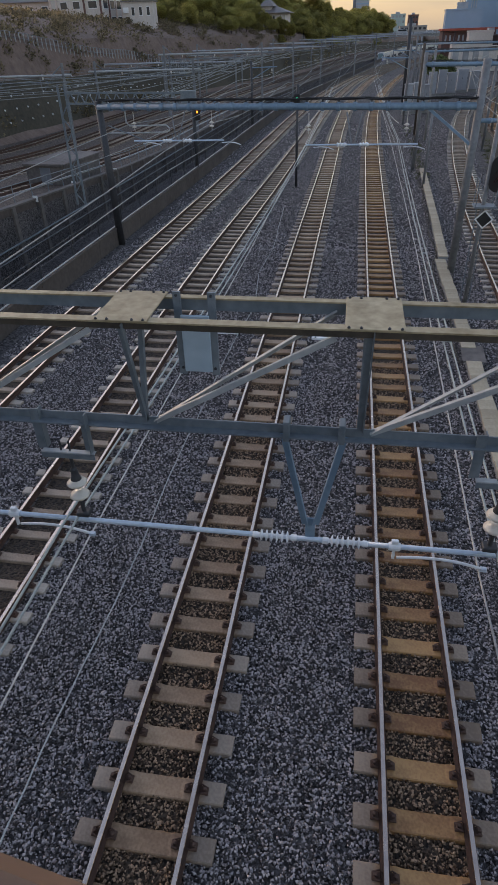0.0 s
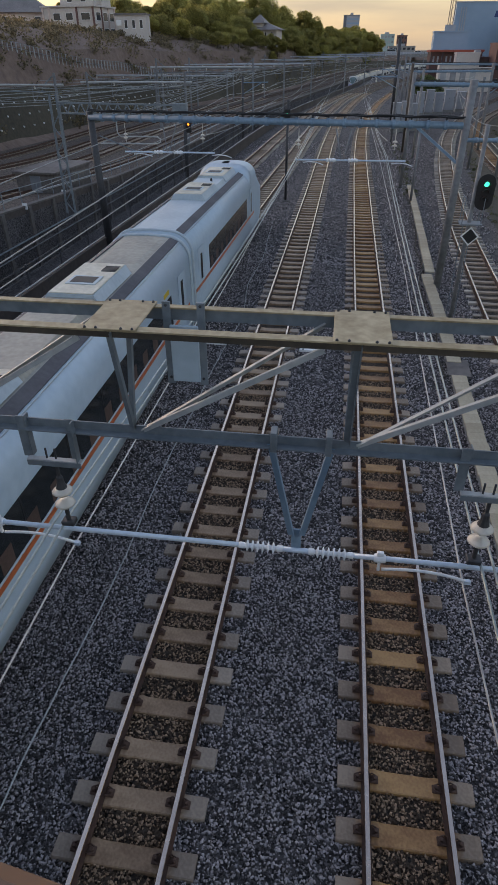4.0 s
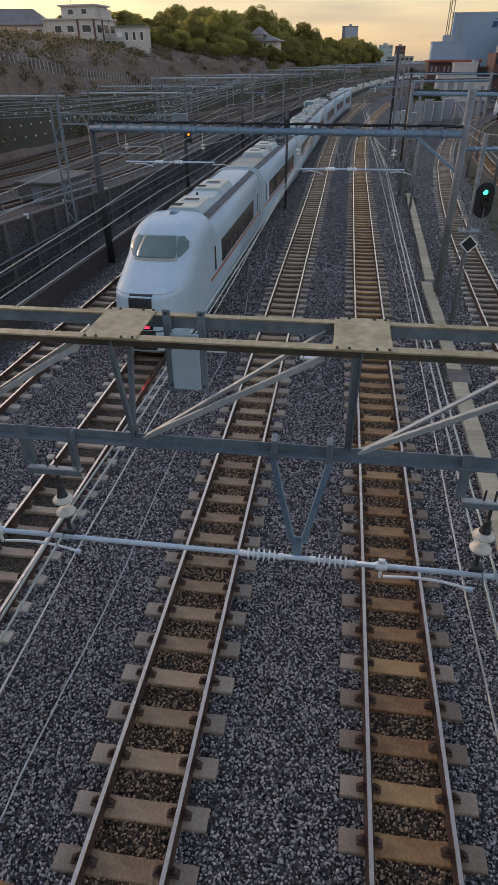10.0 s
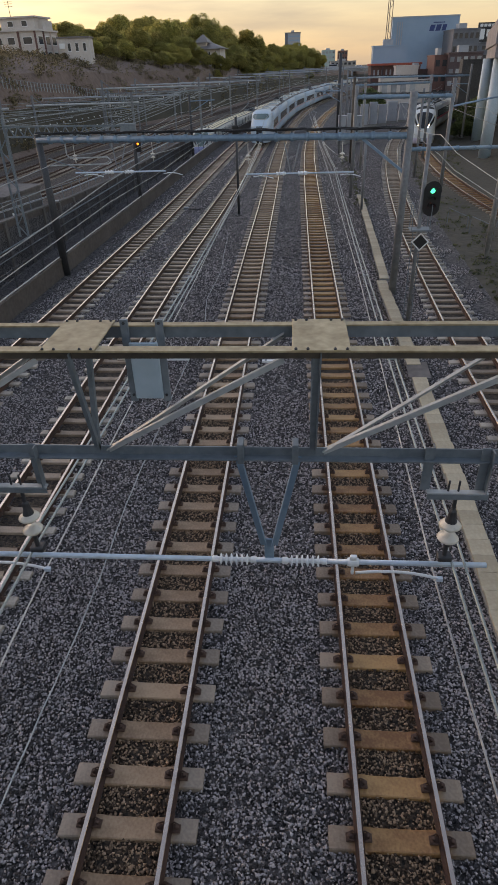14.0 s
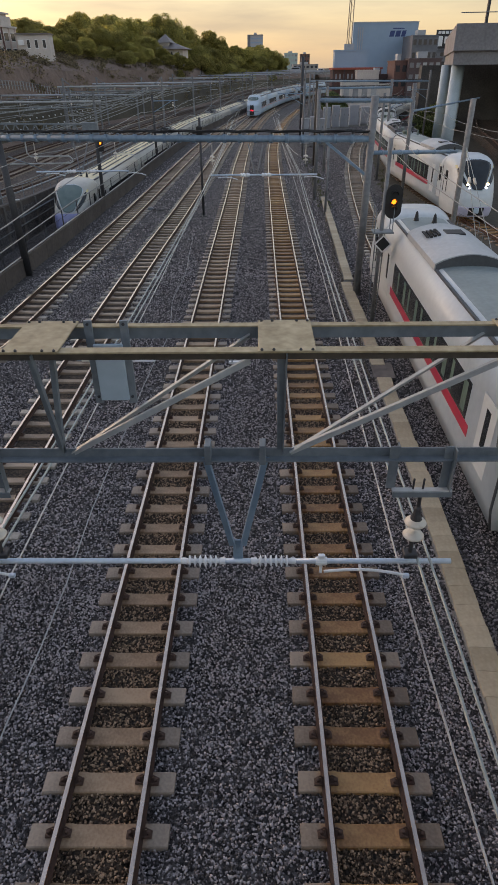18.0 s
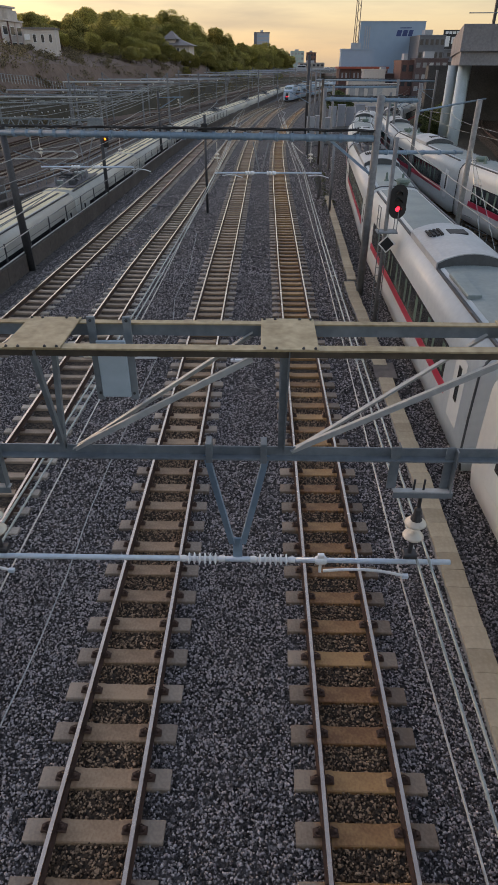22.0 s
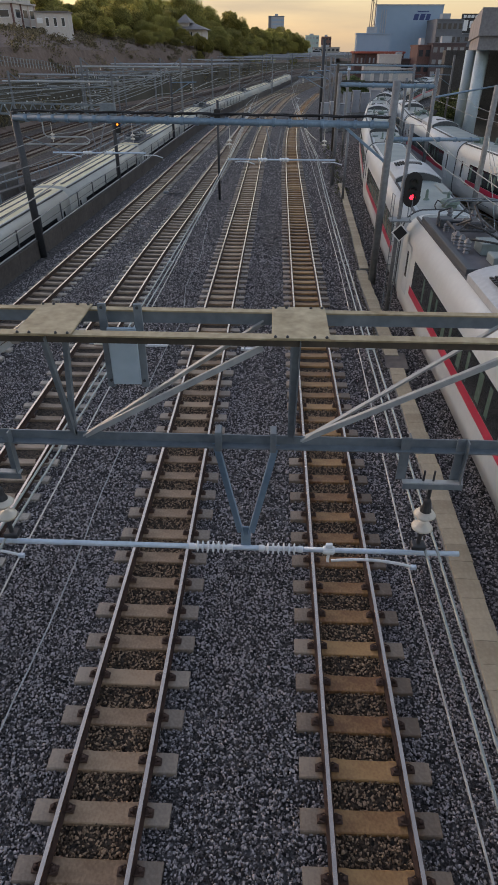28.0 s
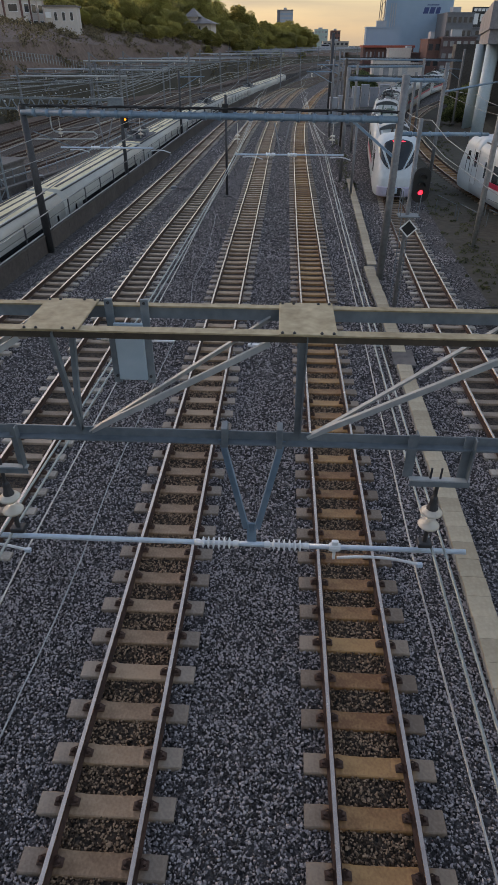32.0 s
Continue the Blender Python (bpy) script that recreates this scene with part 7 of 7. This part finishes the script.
def window_grid(b, x0, x1, z0, z1, cols, rows, y=0.0, w=0.55, h=0.5, material=None, frame_m=None):
    for i in range(rows):
        for k in range(cols):
            cx, cz = x0 + (x1 - x0) * (k + 0.5) / cols, z0 + (z1 - z0) * (i + 0.5) / rows
            ww, hh = (x1 - x0) / cols * w / 2, (z1 - z0) / rows * h / 2
            wn_ = part("window", slab(cx - ww, cx + ww, y - 0.06, y + 0.05, cz - hh, cz + hh), material or GLASS, b)
            part("window_frame", slab(cx - ww - 0.06, cx + ww + 0.06, y - 0.03, y + 0.04, cz - hh - 0.1, cz + hh + 0.08), frame_m or SIGN_WHITE, wn_)


def hip_roof(b, x0, x1, y0, y1, z, h, over, material):
    bm = bmesh.new()
    e = min(x1 - x0, y1 - y0) * 0.42
    v = [bm.verts.new(c) for c in ((x0 - over, y0 - over, z), (x1 + over, y0 - over, z), (x1 + over, y1 + over, z), (x0 - over, y1 + over, z), (x0 + e, (y0 + y1) / 2, z + h), (x1 - e, (y0 + y1) / 2, z + h))]
    for f in ((0, 1, 5, 4), (1, 2, 5), (2, 3, 4, 5), (3, 0, 4), (3, 2, 1, 0)):
        bm.faces.new([v[i] for i in f])
    part("roof", bm, material, b)


def hill_house_pink():
    b = thing("house", "beige two-storey house with hipped grey roof on the hilltop", "house", pose(-67.5, 132, 10.6, 0, 0, 14))
    part("wall", slab(-5.5, 7.5, 0, 8, -1.5, 4.6), HOUSE_PINK, b)
    hip_roof(b, -5.5, 7.5, 0, 8, 4.6, 2.8, 0.6, ROOF_TILE)
    window_grid(b, -5, 7, 0.2, 4.4, 4, 2, w=0.35)


def side_window(b, x, y0, y1, z0, z1):
    """Window in a wall that faces along x."""
    w = part("window", slab(x - 0.05, x + 0.06, y0, y1, z0, z1), GLASS, b)
    part("window_frame", slab(x - 0.04, x + 0.03, y0 - 0.08, y1 + 0.08, z0 - 0.1, z1 + 0.08), SIGN_WHITE, w)


def hill_house_white():
    b = thing("house", "off-white two-storey house with balconies and roof storey", "house", pose(-53.5, 126.8, 11.0, 0, 0, -8))
    part("wall", slab(-5.0, 5.6, 0, 8, -2, 4.6), HOUSE_WHITE, b)
    part("parapet", slab(-5.3, 5.9, -0.3, 8.3, 4.6, 4.85), HOUSE_WHITE, b)
    part("roof_storey", slab(-2.2, 4.6, 2.0, 7.4, 4.85, 6.7), HOUSE_WHITE, b)
    part("roof", slab(-2.6, 5.0, 1.6, 7.8, 6.7, 6.95), HOUSE_WHITE, b)
    part("stair_head", slab(4.6, 5.5, 3.4, 7.0, 4.85, 6.3), HOUSE_WHITE, b)
    for x in (-4.9, -3.6, 2.1, 5.45):
        part("pillar", slab(x - 0.16, x + 0.16, -0.2, 0.0, -2, 4.6), HOUSE_PINK if x < -3 else BRICK_RED, b)
    for y in (2.7, 5.4, 7.8):
        part("pillar", slab(5.6, 5.78, y - 0.14, y + 0.14, -2, 4.6), BRICK_RED if y < 3 else HOUSE_PINK, b)
    window_grid(b, -3.4, 1.8, -0.4, 4.4, 2, 2, w=0.5, h=0.42)
    window_grid(b, 2.4, 5.2, -0.4, 4.4, 1, 2, w=0.6, h=0.42)
    for z0 in (0.2, 2.6):
        for y0 in (0.7, 3.4, 5.9):
            side_window(b, 5.6, y0, y0 + 1.5, z0, z0 + 1.2)
    window_grid(b, -1.6, 4.0, 5.1, 6.6, 2, 1, y=2.0, w=0.35)
    part("balcony_wall", slab(-3.4, 2.0, -0.9, -0.78, -1.2, -0.2), HOUSE_WHITE, b)
    part("balcony_floor", slab(-3.4, 2.0, -0.78, 0, -1.3, -1.2), HOUSE_WHITE, b)
    part("aerial_mast", rods([((-1.0, 4, 6.95), (-1.0, 4, 9.4))], 0.05, 6), DARK_STEEL, b)
    for z in (8.6, 9.0, 9.3):
        part("aerial_bar", rods([((-1.8, 4, z), (-0.2, 4, z))], 0.035, 5), DARK_STEEL, b)


def hill_house_low():
    b = thing("house", "pale house with low roof and air conditioners among shrubs", "house", pose(-41.9, 128, 9.2, 0, 0, 6))
    part("wall", slab(-2.8, 2.8, 0, 4, -2, 5.2), HOUSE_WHITE, b)
    part("roof", slab(-3.0, 3.0, -0.3, 4.3, 5.2, 5.42), ROOF_TILE, b)
    window_grid(b, -1.6, 2.6, 2.6, 5.0, 3, 1, w=0.35)
    part("air_conditioner", slab(-2.6, -1.7, -0.4, 0, 3.6, 4.4), SIGN_WHITE, b)
    part("lower_window", slab(0.4, 1.3, -0.05, 0, 0.4, 1.5), GLASS, b)


def hill_house_dark_roof():
    b = thing("house", "white house with dark hipped roof among the trees", "house", pose(-24.6, 190, 10.4, 0, 0, -6))
    part("wall", slab(-3.6, 3.2, 0, 7, -4, 3.0), HOUSE_WHITE, b)
    hip_roof(b, -3.6, 3.2, 0, 7, 3.0, 1.5, 1.0, ROOF_TILE)
    part("gable_wall", slab(-3.4, -0.8, 1.0, 6.0, 3.1, 4.5), HOUSE_WHITE, b)
    hip_roof(b, -3.4, -0.8, 1.0, 6.0, 4.5, 1.9, 0.7, ROOF_TILE)
    window_grid(b, -2.4, 2.8, 0.6, 3.2, 3, 1, w=0.22, h=0.4)


hill_house_pink()
hill_house_white()
hill_house_low()
hill_house_dark_roof()
building("house", "small distant house with grey roof by the bridge", -22, 330, 2.5, 9, 8, 5.5, HOUSE_WHITE, 0, 2, 3, pitched=2.4, kind="house")
building("house", "small distant beige house by the line", -6, 400, 1.0, 12, 9, 5.5, HOUSE_PINK, 0, 2, 4, pitched=2.6, kind="house")

# ---- far overbridge and skyline ----
ob_ = thing("road_bridge", "distant concrete road bridge over the railway", "bridge")
part("deck", slab(-80, 190, 470, 480, 4.6, 6.2), CONCRETE, ob_)
part("parapet", slab(-80, 190, 469.7, 470, 6.2, 7.2), GREY_CLAD, ob_)
for x in range(-60, 190, 22):
    part("pier", slab(x, x + 2, 471, 478, -0.1, 4.6), CONCRETE, ob_)
for k, (x, w, h) in enumerate(((-20, 5, 2.6), (12, 4.5, 1.7), (22, 6, 2.8), (40, 4.3, 1.6), (52, 8, 3.0), (74, 4.4, 1.6))):
    v = thing("vehicle", "distant pale vehicle on the road bridge", "vehicle", group="vehicles on the bridge")
    part("body", slab(x, x + w, 472, 474, 6.6, 6.2 + h, 0.25), SIGN_WHITE if k % 2 else GREY_CLAD, v)
    part("window", slab(x + 0.4, x + w - 0.4, 471.93, 472, 6.3 + h * 0.55, 6.3 + h * 0.85), GLASS_DARK, v)
    for dx in (0.9, w - 0.9):
        bm = bmesh.new()
        lathe(bm, (x + dx, 471.95, 6.55), (0, 1, 0), [(0.35, 0), (0.35, 0.25)], 10)
        part("wheel", bm, CABLE, v)
tw = thing("tower_block", "distant plain grey high-rise block with darker flank", "building", pose(-2.5, 700, 0))
part("wall", slab(-7.4, 7.4, 0, 18, -1.5, 35.6), GREY_CLAD, tw)
part("flank", slab(-7.8, -5.0, -0.3, 18, -1.5, 35.6), GREY_DARK, tw)
part("parapet", slab(-7.9, 7.6, -0.4, 18.2, 35.6, 36.2), GREY_DARK, tw)
part("roof_plant", slab(-1.6, 1.2, 6, 12, 36.2, 38.0), GREY_CLAD, tw)
for k in range(10):
    part("window_band", slab(-4.6, 7.0, -0.12, 0.0, 2.6 + 3.3 * k, 3.8 + 3.3 * k), BLUE_CLAD, tw)
building("apartment_block", "distant pale flat-roofed apartment block", 17, 720, 0, 25, 20, 18.5, MAST_WARM, 0, 5, 7, windows=GLASS_PALE)
building("apartment_block", "distant pale green block beside the apartments", 33, 700, 0, 13, 16, 20.5, TEAL_CLAD, 0, 5, 4, windows=GLASS_PALE)
building("apartment_block", "distant low block beside the towers", 38, 560, 0, 20, 14, 10.5, CONCRETE, 0, 3, 6)
building("apartment_block", "distant brown office block", 47.5, 705, 0, 9, 16, 19.6, BRICK_RED, 0, 5, 3)
building("shed", "distant low shed along the line", 150, 560, 0, 60, 18, 8, CONCRETE, 0, 1, 8)

# ---- factory and town to the right ----
fb = thing("factory", "pale blue windowless factory block with painted mark", "factory", pose(40.67, 230, 0, 0, 0, 0))
part("wall", slab(-11.1, 9.6, 0, 4, 0, 20.6), BLUE_CLAD, fb)
part("parapet", slab(-11.2, 9.7, -0.1, 4.1, 20.6, 20.9), GREY_CLAD, fb)
for k in range(3):
    part("downpipe", slab(-9.6 + 0.7 * k, -9.3 + 0.7 * k, -0.15, 0, 6, 19.5), GREY_CLAD, fb)
# the painted mark: plain slanted bars in its colours
for k, (x, w) in enumerate(((0.5, 1.5), (2.4, 1.5), (4.3, 1.3))):
    bm = bmesh.new()
    v = [bm.verts.new(c) for c in ((x, -0.05, 16.9), (x + w, -0.05, 16.9), (x + w + 0.35, -0.05, 18.5), (x + 0.35, -0.05, 18.5))]
    q = [bm.verts.new((c.co.x, 0.0, c.co.z)) for c in v]
    bm.faces.new(v)
    for i in range(4):
        bm.faces.new((v[i], v[(i + 1) % 4], q[(i + 1) % 4], q[i]))
    part("painted_mark", bm, SIGN_BLUE, fb)
part("painted_line", slab(1.6, 5.2, -0.05, 0, 18.95, 19.2), SIGN_BLUE, fb)
for x in (2.0, 4.0):
    part("vent", slab(x, x + 1.1, -0.08, 0, 7.6, 8.0), CABLE, fb)
building("annex", "pale blue low annex without windows", 26.0, 205, 0, 9.4, 4, 12.7, BLUE_CLAD, 0)
rs = thing("steel_frame_roof", "red oxide steel roof structure before the factory", "roof structure")
part("roof", slab(19.7, 33.8, 195, 204, 8.2, 8.7), RED_STEEL, rs)
for x in range(20, 30, 3):
    part("column", slab(x, x + 0.3, 195, 195.3, -0.1, 8.1), BRICK_DARK, rs)
part("wall", slab(20.0, 33.6, 196, 203, -0.1, 8.2), BRICK_RED, rs)
window_grid(rs, 20.4, 26, 5.2, 8.0, 5, 1, y=196.0, w=0.4, h=0.45, material=GLASS_PALE, frame_m=BRICK_RED)
building("plant_room", "off-white flat-roofed plant building", 28.4, 186, 0, 5.8, 4, 7.8, HOUSE_WHITE, 0, roof_box=False)
building("plant_room", "off-white lower equipment building beside the curve", 24.9, 175, 0, 9.3, 4, 5.7, HOUSE_WHITE, 0, 1, 4, windows=GLASS_PALE, roof_box=False)
building("plant_room", "off-white small annex of the equipment building", 31.6, 178, 0, 4.2, 4, 4.7, HOUSE_WHITE, 0, roof_box=False)
building("office_block", "brown tiled office block with square windows", 41.3, 178, 0, 8.2, 6, 10.2, BRICK_DARK, 0, 4, 5, windows=GLASS_PALE)
building("office_block", "dark grey office block behind the brown one", 49.7, 216, 0, 7.8, 14, 16.4, GREY_DARK, 0, 5, 5)
building("office_block", "brown brick block with stair tower", 35.8, 180, 0, 3.4, 10, 9.8, BRICK_RED, 0, 3, 2)
building("office_block", "low brown brick block by the line", 31.8, 188, 0, 4.4, 10, 6.8, BRICK_DARK, 0, 2, 3)
hb = building("hotel", "dark hotel block with roof sign", 66, 250, 0, 12, 14, 13.4, GREY_DARK, 0, 5, 4)
part("sign_board", slab(-4.8, 4.6, -0.6, -0.2, 13.9, 19.4), CABLE, hb, "dark roof sign board")
for k, (x0, x1, z0, z1) in enumerate(((-4.2, -3.2, 18.2, 19.0), (-2.9, -1.9, 18.2, 19.0), (-1.6, -0.6, 18.2, 19.0), (-0.3, 0.6, 18.2, 19.0))):
    part("sign_letter", slab(x0, x1, -0.68, -0.6, z0, z1), SIGN_WHITE, hb)
for x0, x1, z0, z1 in ((-4.2, -2.4, 14.6, 17.6), (-1.8, -0.4, 15.4, 17.4), (0.2, 1.6, 15.4, 17.4), (2.2, 4.2, 15.0, 17.8)):
    part("sign_shape", slab(x0, x1, -0.68, -0.6, z0, z1), SIGN_WHITE, hb)

cr = thing("lattice_mast", "tall slender lattice mast behind the annex", "lattice mast")
for dx, dy in ((-0.8, 0), (0.8, 0), (0, 1.3)):
    part("leg", rods([((27.5 + dx, 224 + dy, 0), (27.9 + dx * 0.8, 224 + dy, 34))], 0.12, 6), MAST_WARM, cr)
for k in range(17):
    z0, z1 = 2 * k, 2 * k + 2
    xa, xb = 27.5 + 0.4 * z0 / 34, 27.5 + 0.4 * z1 / 34
    s = 1 if k % 2 else -1
    part("web_bar", rods([((xa - 0.8 * s, 224, z0), (xb + 0.8 * s, 224, z1))], 0.08, 6), MAST_WARM, cr)

# ---- concrete viaduct over the curve ----
va = thing("viaduct", "grey concrete viaduct deck on round columns", "viaduct")


def prism(name, outline, z0, z1, material, parent, label=""):
    bm = bmesh.new()
    lo = [bm.verts.new((x, y, z0)) for x, y in outline]
    hi = [bm.verts.new((x, y, z1)) for x, y in outline]
    bm.faces.new(lo[::-1])
    bm.faces.new(hi)
    n = len(lo)
    for k in range(n):
        bm.faces.new((lo[k], lo[(k + 1) % n], hi[(k + 1) % n], hi[k]))
    return part(name, bm, material, parent, label)


prism("cap_beam", [(17.9, 69.5), (60, 66), (60, 112), (28.5, 112)], 9.0, 10.15, DECK_GREY, va)
prism("parapet", [(17.7, 69.2), (60.4, 65.6), (60.4, 112.4), (28.3, 112.4)], 10.16, 12.35, DECK_GREY, va)
for x, y in ((19.25, 72.2), (22.4, 88), (30, 108), (33, 71), (38, 92), (47, 70)):
    bm = bmesh.new()
    rod(bm, (x, y, -0.1), (x, y, 9.0), 0.63, n=24)
    part("column", bm, GREY_PALE, va, smooth=True)
for x, y, h in ((21, 71, 6), (24, 70.5, 4), (28, 70, 6), (36, 70, 5)):
    part("mast", rods([((x, y, 12.3), (x, y, 12.3 + h))], 0.16, 8), DARK_STEEL, va)
part("hand_rail", rods([((18, 69.4, 13.2), (60, 65.9, 13.2))], 0.04, 6), GALV, va)
bw = tagged(thing("abutment_wall", "dark brick abutment under the viaduct", "wall"), kind="structure")
prism("panel", [(26, 116), (70, 104), (70, 106), (26, 118)], -0.1, 9.0, CONCRETE_DARK, bw)

# track on the loop beyond the viaduct
LINES["loop"] = Line([(24, 60), (28, 76), (31.6, 94), (36.6, 111), (43.4, 133), (53.5, 162), (70.6, 209), (100, 290)], z=0.0)
lt = thing("loop_track", "rusty curved track climbing beyond the viaduct", "railway track", group="parallel tracks")
for off in (-1.7, 1.7):
    bm = bmesh.new()
    pts = []
    for q in np.linspace(2, LINES["loop"].length - 4, 60):
        p, h = LINES["loop"].point(q), radians(LINES["loop"].heading(q))
        pts.append((p.x + off * math.cos(h), p.y + off * math.sin(h), 1.45))
    sweep(bm, pts, [(-0.09, -0.2), (0.09, -0.2), (0.07, 0), (-0.07, 0)], mi=[0, 0, 1, 0])
    part("rail", bm, (RAIL_WEB, RAIL_HEAD), lt)
bm = bmesh.new()
sweep(bm, [(p.x, p.y, 1.2) for p in (LINES["loop"].point(q) for q in np.linspace(2, LINES["loop"].length - 4, 60))], [(-3.0, -1.4), (3.0, -1.4), (2.4, 0), (-2.4, 0)])
part("bed", bm, TRACK_BED, lt, "dark brown ballast bank")

# cabinets beside the diverging tracks
for x, y, w, h, n in ((4.9, 88, 1.0, 3.2, 3), (6.2, 89, 1.1, 3.3, 3), (7.4, 90, 0.9, 3.0, 2), (10.2, 112, 1.2, 3.2, 2), (11.8, 113, 1.2, 3.4, 2), (13.4, 114, 1.4, 3.0, 2), (15.6, 118, 1.6, 3.2, 2), (17.8, 120, 1.4, 2.8, 2)):
    c = thing("relay_cabinet", "pale grey steel relay cabinet on a concrete plinth", "cabinet", pose(x, y, 0), group="relay cabinets")
    part("plinth", slab(-w / 2 - 0.1, w / 2 + 0.1, -0.1, 1.1, -0.15, 0.3, 0.02), CONCRETE, c)
    part("body", slab(-w / 2, w / 2, 0, 1.0, 0.3, h, 0.03), GREY_CLAD, c)
    for k in range(2):
        dr = part("door", slab(-w / 2 + 0.04 + k * w / 2, -0.04 + k * w / 2, -0.04, 0.0, 0.4, h - 0.1, 0.01), GREY_CLAD, c)
        part("handle", slab(-0.08 + k * w / 2, -0.05 + k * w / 2, -0.07, -0.04, 1.9, 2.2), DARK_STEEL, dr)
    part("roof", slab(-w / 2 - 0.06, w / 2 + 0.06, -0.08, 1.08, h, h + 0.08), GREY_CLAD, c)

# loose cable coil, stubs beside track five
co = thing("cable_coil", "coiled black cable lying beside the curved track", "cable coil")
for k in range(5):
    bm = bmesh.new()
    r = 0.75 + 0.06 * k
    tube(bm, [(7.4 + r * 1.2 * math.cos(a), 21.6 + r * math.sin(a) + 0.2 * k, 0.0 + 0.03 * k) for a in [j * math.tau / 22 for j in range(23)]], 0.025, 5)
    part("loop", bm, CABLE, co)
for k, (x, y) in enumerate(((8.6, 41), (9.4, 38.5), (10.8, 37.2), (11.5, 40))):
    st = thing("railing_stub", "short pale pipe guard rail beside the curve", "railing", group="guard rails")
    part("post", rods([((x, y, -0.1), (x, y, 0.65))], 0.02, 6), GALV, st)
    part("post", rods([((x + 0.9, y - 1.5, -0.1), (x + 0.9, y - 1.5, 0.65))], 0.02, 6), GALV, st)
    part("rail", rods([((x, y, 0.9), (x + 0.9, y - 1.5, 0.65))], 0.02, 6), GALV, st)

rw = random.Random(77)
weeds = []
for k in range(420):
    y = rw.uniform(20, 92)
    x = LINES["five"].x_of_y(y) + rw.uniform(2.0, 2.4 + 0.07 * y)
    if abs(x - LINES["six"].x_of_y(y)) > 1.6:
        weeds.append(((x, y, -0.06), rw.uniform(0.08, 0.34)))
for k in range(60):
    y = rw.uniform(46, 76)
    weeds.append(((DUCT_FAR.x_of_y(min(y, 51)) + 0.02 * (y - 51) + rw.uniform(-0.5, 0.6), y, -0.02), rw.uniform(0.1, 0.3)))
tagged(new("weeds", leaf_cloud("weeds", weeds, 12000, 0.04, rw, SCRUB_GREEN, 0.7)), "low green weeds on the dark earth", "weeds", kind="stuff")
for gx, gy in ((9.35, 28.4), (9.95, 27.2)):
    gw = thing("guy_wire", "guy wire with striped guard tube beside the mast", "guy wire", group="guy wires")
    part("wire", rods([((8.95, 33.0, 5.6), (gx, gy, -0.05))], 0.018, 6), MESSENGER, gw)
    top_, foot_ = Vector((8.95, 33.0, 5.6)), Vector((gx, gy, -0.05))
    for k in range(6):
        part("guard_band", rods([(foot_.lerp(top_, 0.04 * k), foot_.lerp(top_, 0.04 * k + 0.03))], 0.035, 8), SIGN_WHITE if k % 2 else CABLE, gw)
    part("insulator", rods([(foot_.lerp(top_, 0.72), foot_.lerp(top_, 0.76))], 0.07, 8), PORCELAIN, gw)
yr = thing("yellow_railing", "low yellow and black pipe railing beside the curved track", "railing")
for k in range(4):
    part("post", rods([((8.6 + 0.45 * k, 22.2 - 0.5 * k, -0.1), (8.6 + 0.45 * k, 22.2 - 0.5 * k, 0.85))], 0.025, 6), YELLOW if k % 2 else CABLE, yr)
for z in (0.45, 0.85):
    part("rail", rods([((8.6, 22.2, z), (9.95, 20.7, z))], 0.022, 6), YELLOW, yr)

# ---- footbridge under the camera ----
fbm = pose(-1.73, 0.154, 0, 0, 0, -8)
br = thing("footbridge", "footbridge parapet with worn brown top rail", "bridge", fbm)
part("top_rail", slab(-7, 7, -0.14, 0.0, 8.42, 8.507, 0.012), WOOD, br, "worn brown top rail")
part("deck", slab(-9, 9, -3.2, -0.05, 7.25, 7.45), CONCRETE, br)
part("lower_rail", slab(-7, 7, -0.1, -0.05, 7.55, 7.6), DARK_STEEL, br)
for k in range(46):
    part("baluster", slab(-6.9 + 0.3 * k, -6.88 + 0.3 * k, -0.085, -0.065, 7.6, 8.42), DARK_STEEL, br)

motions()
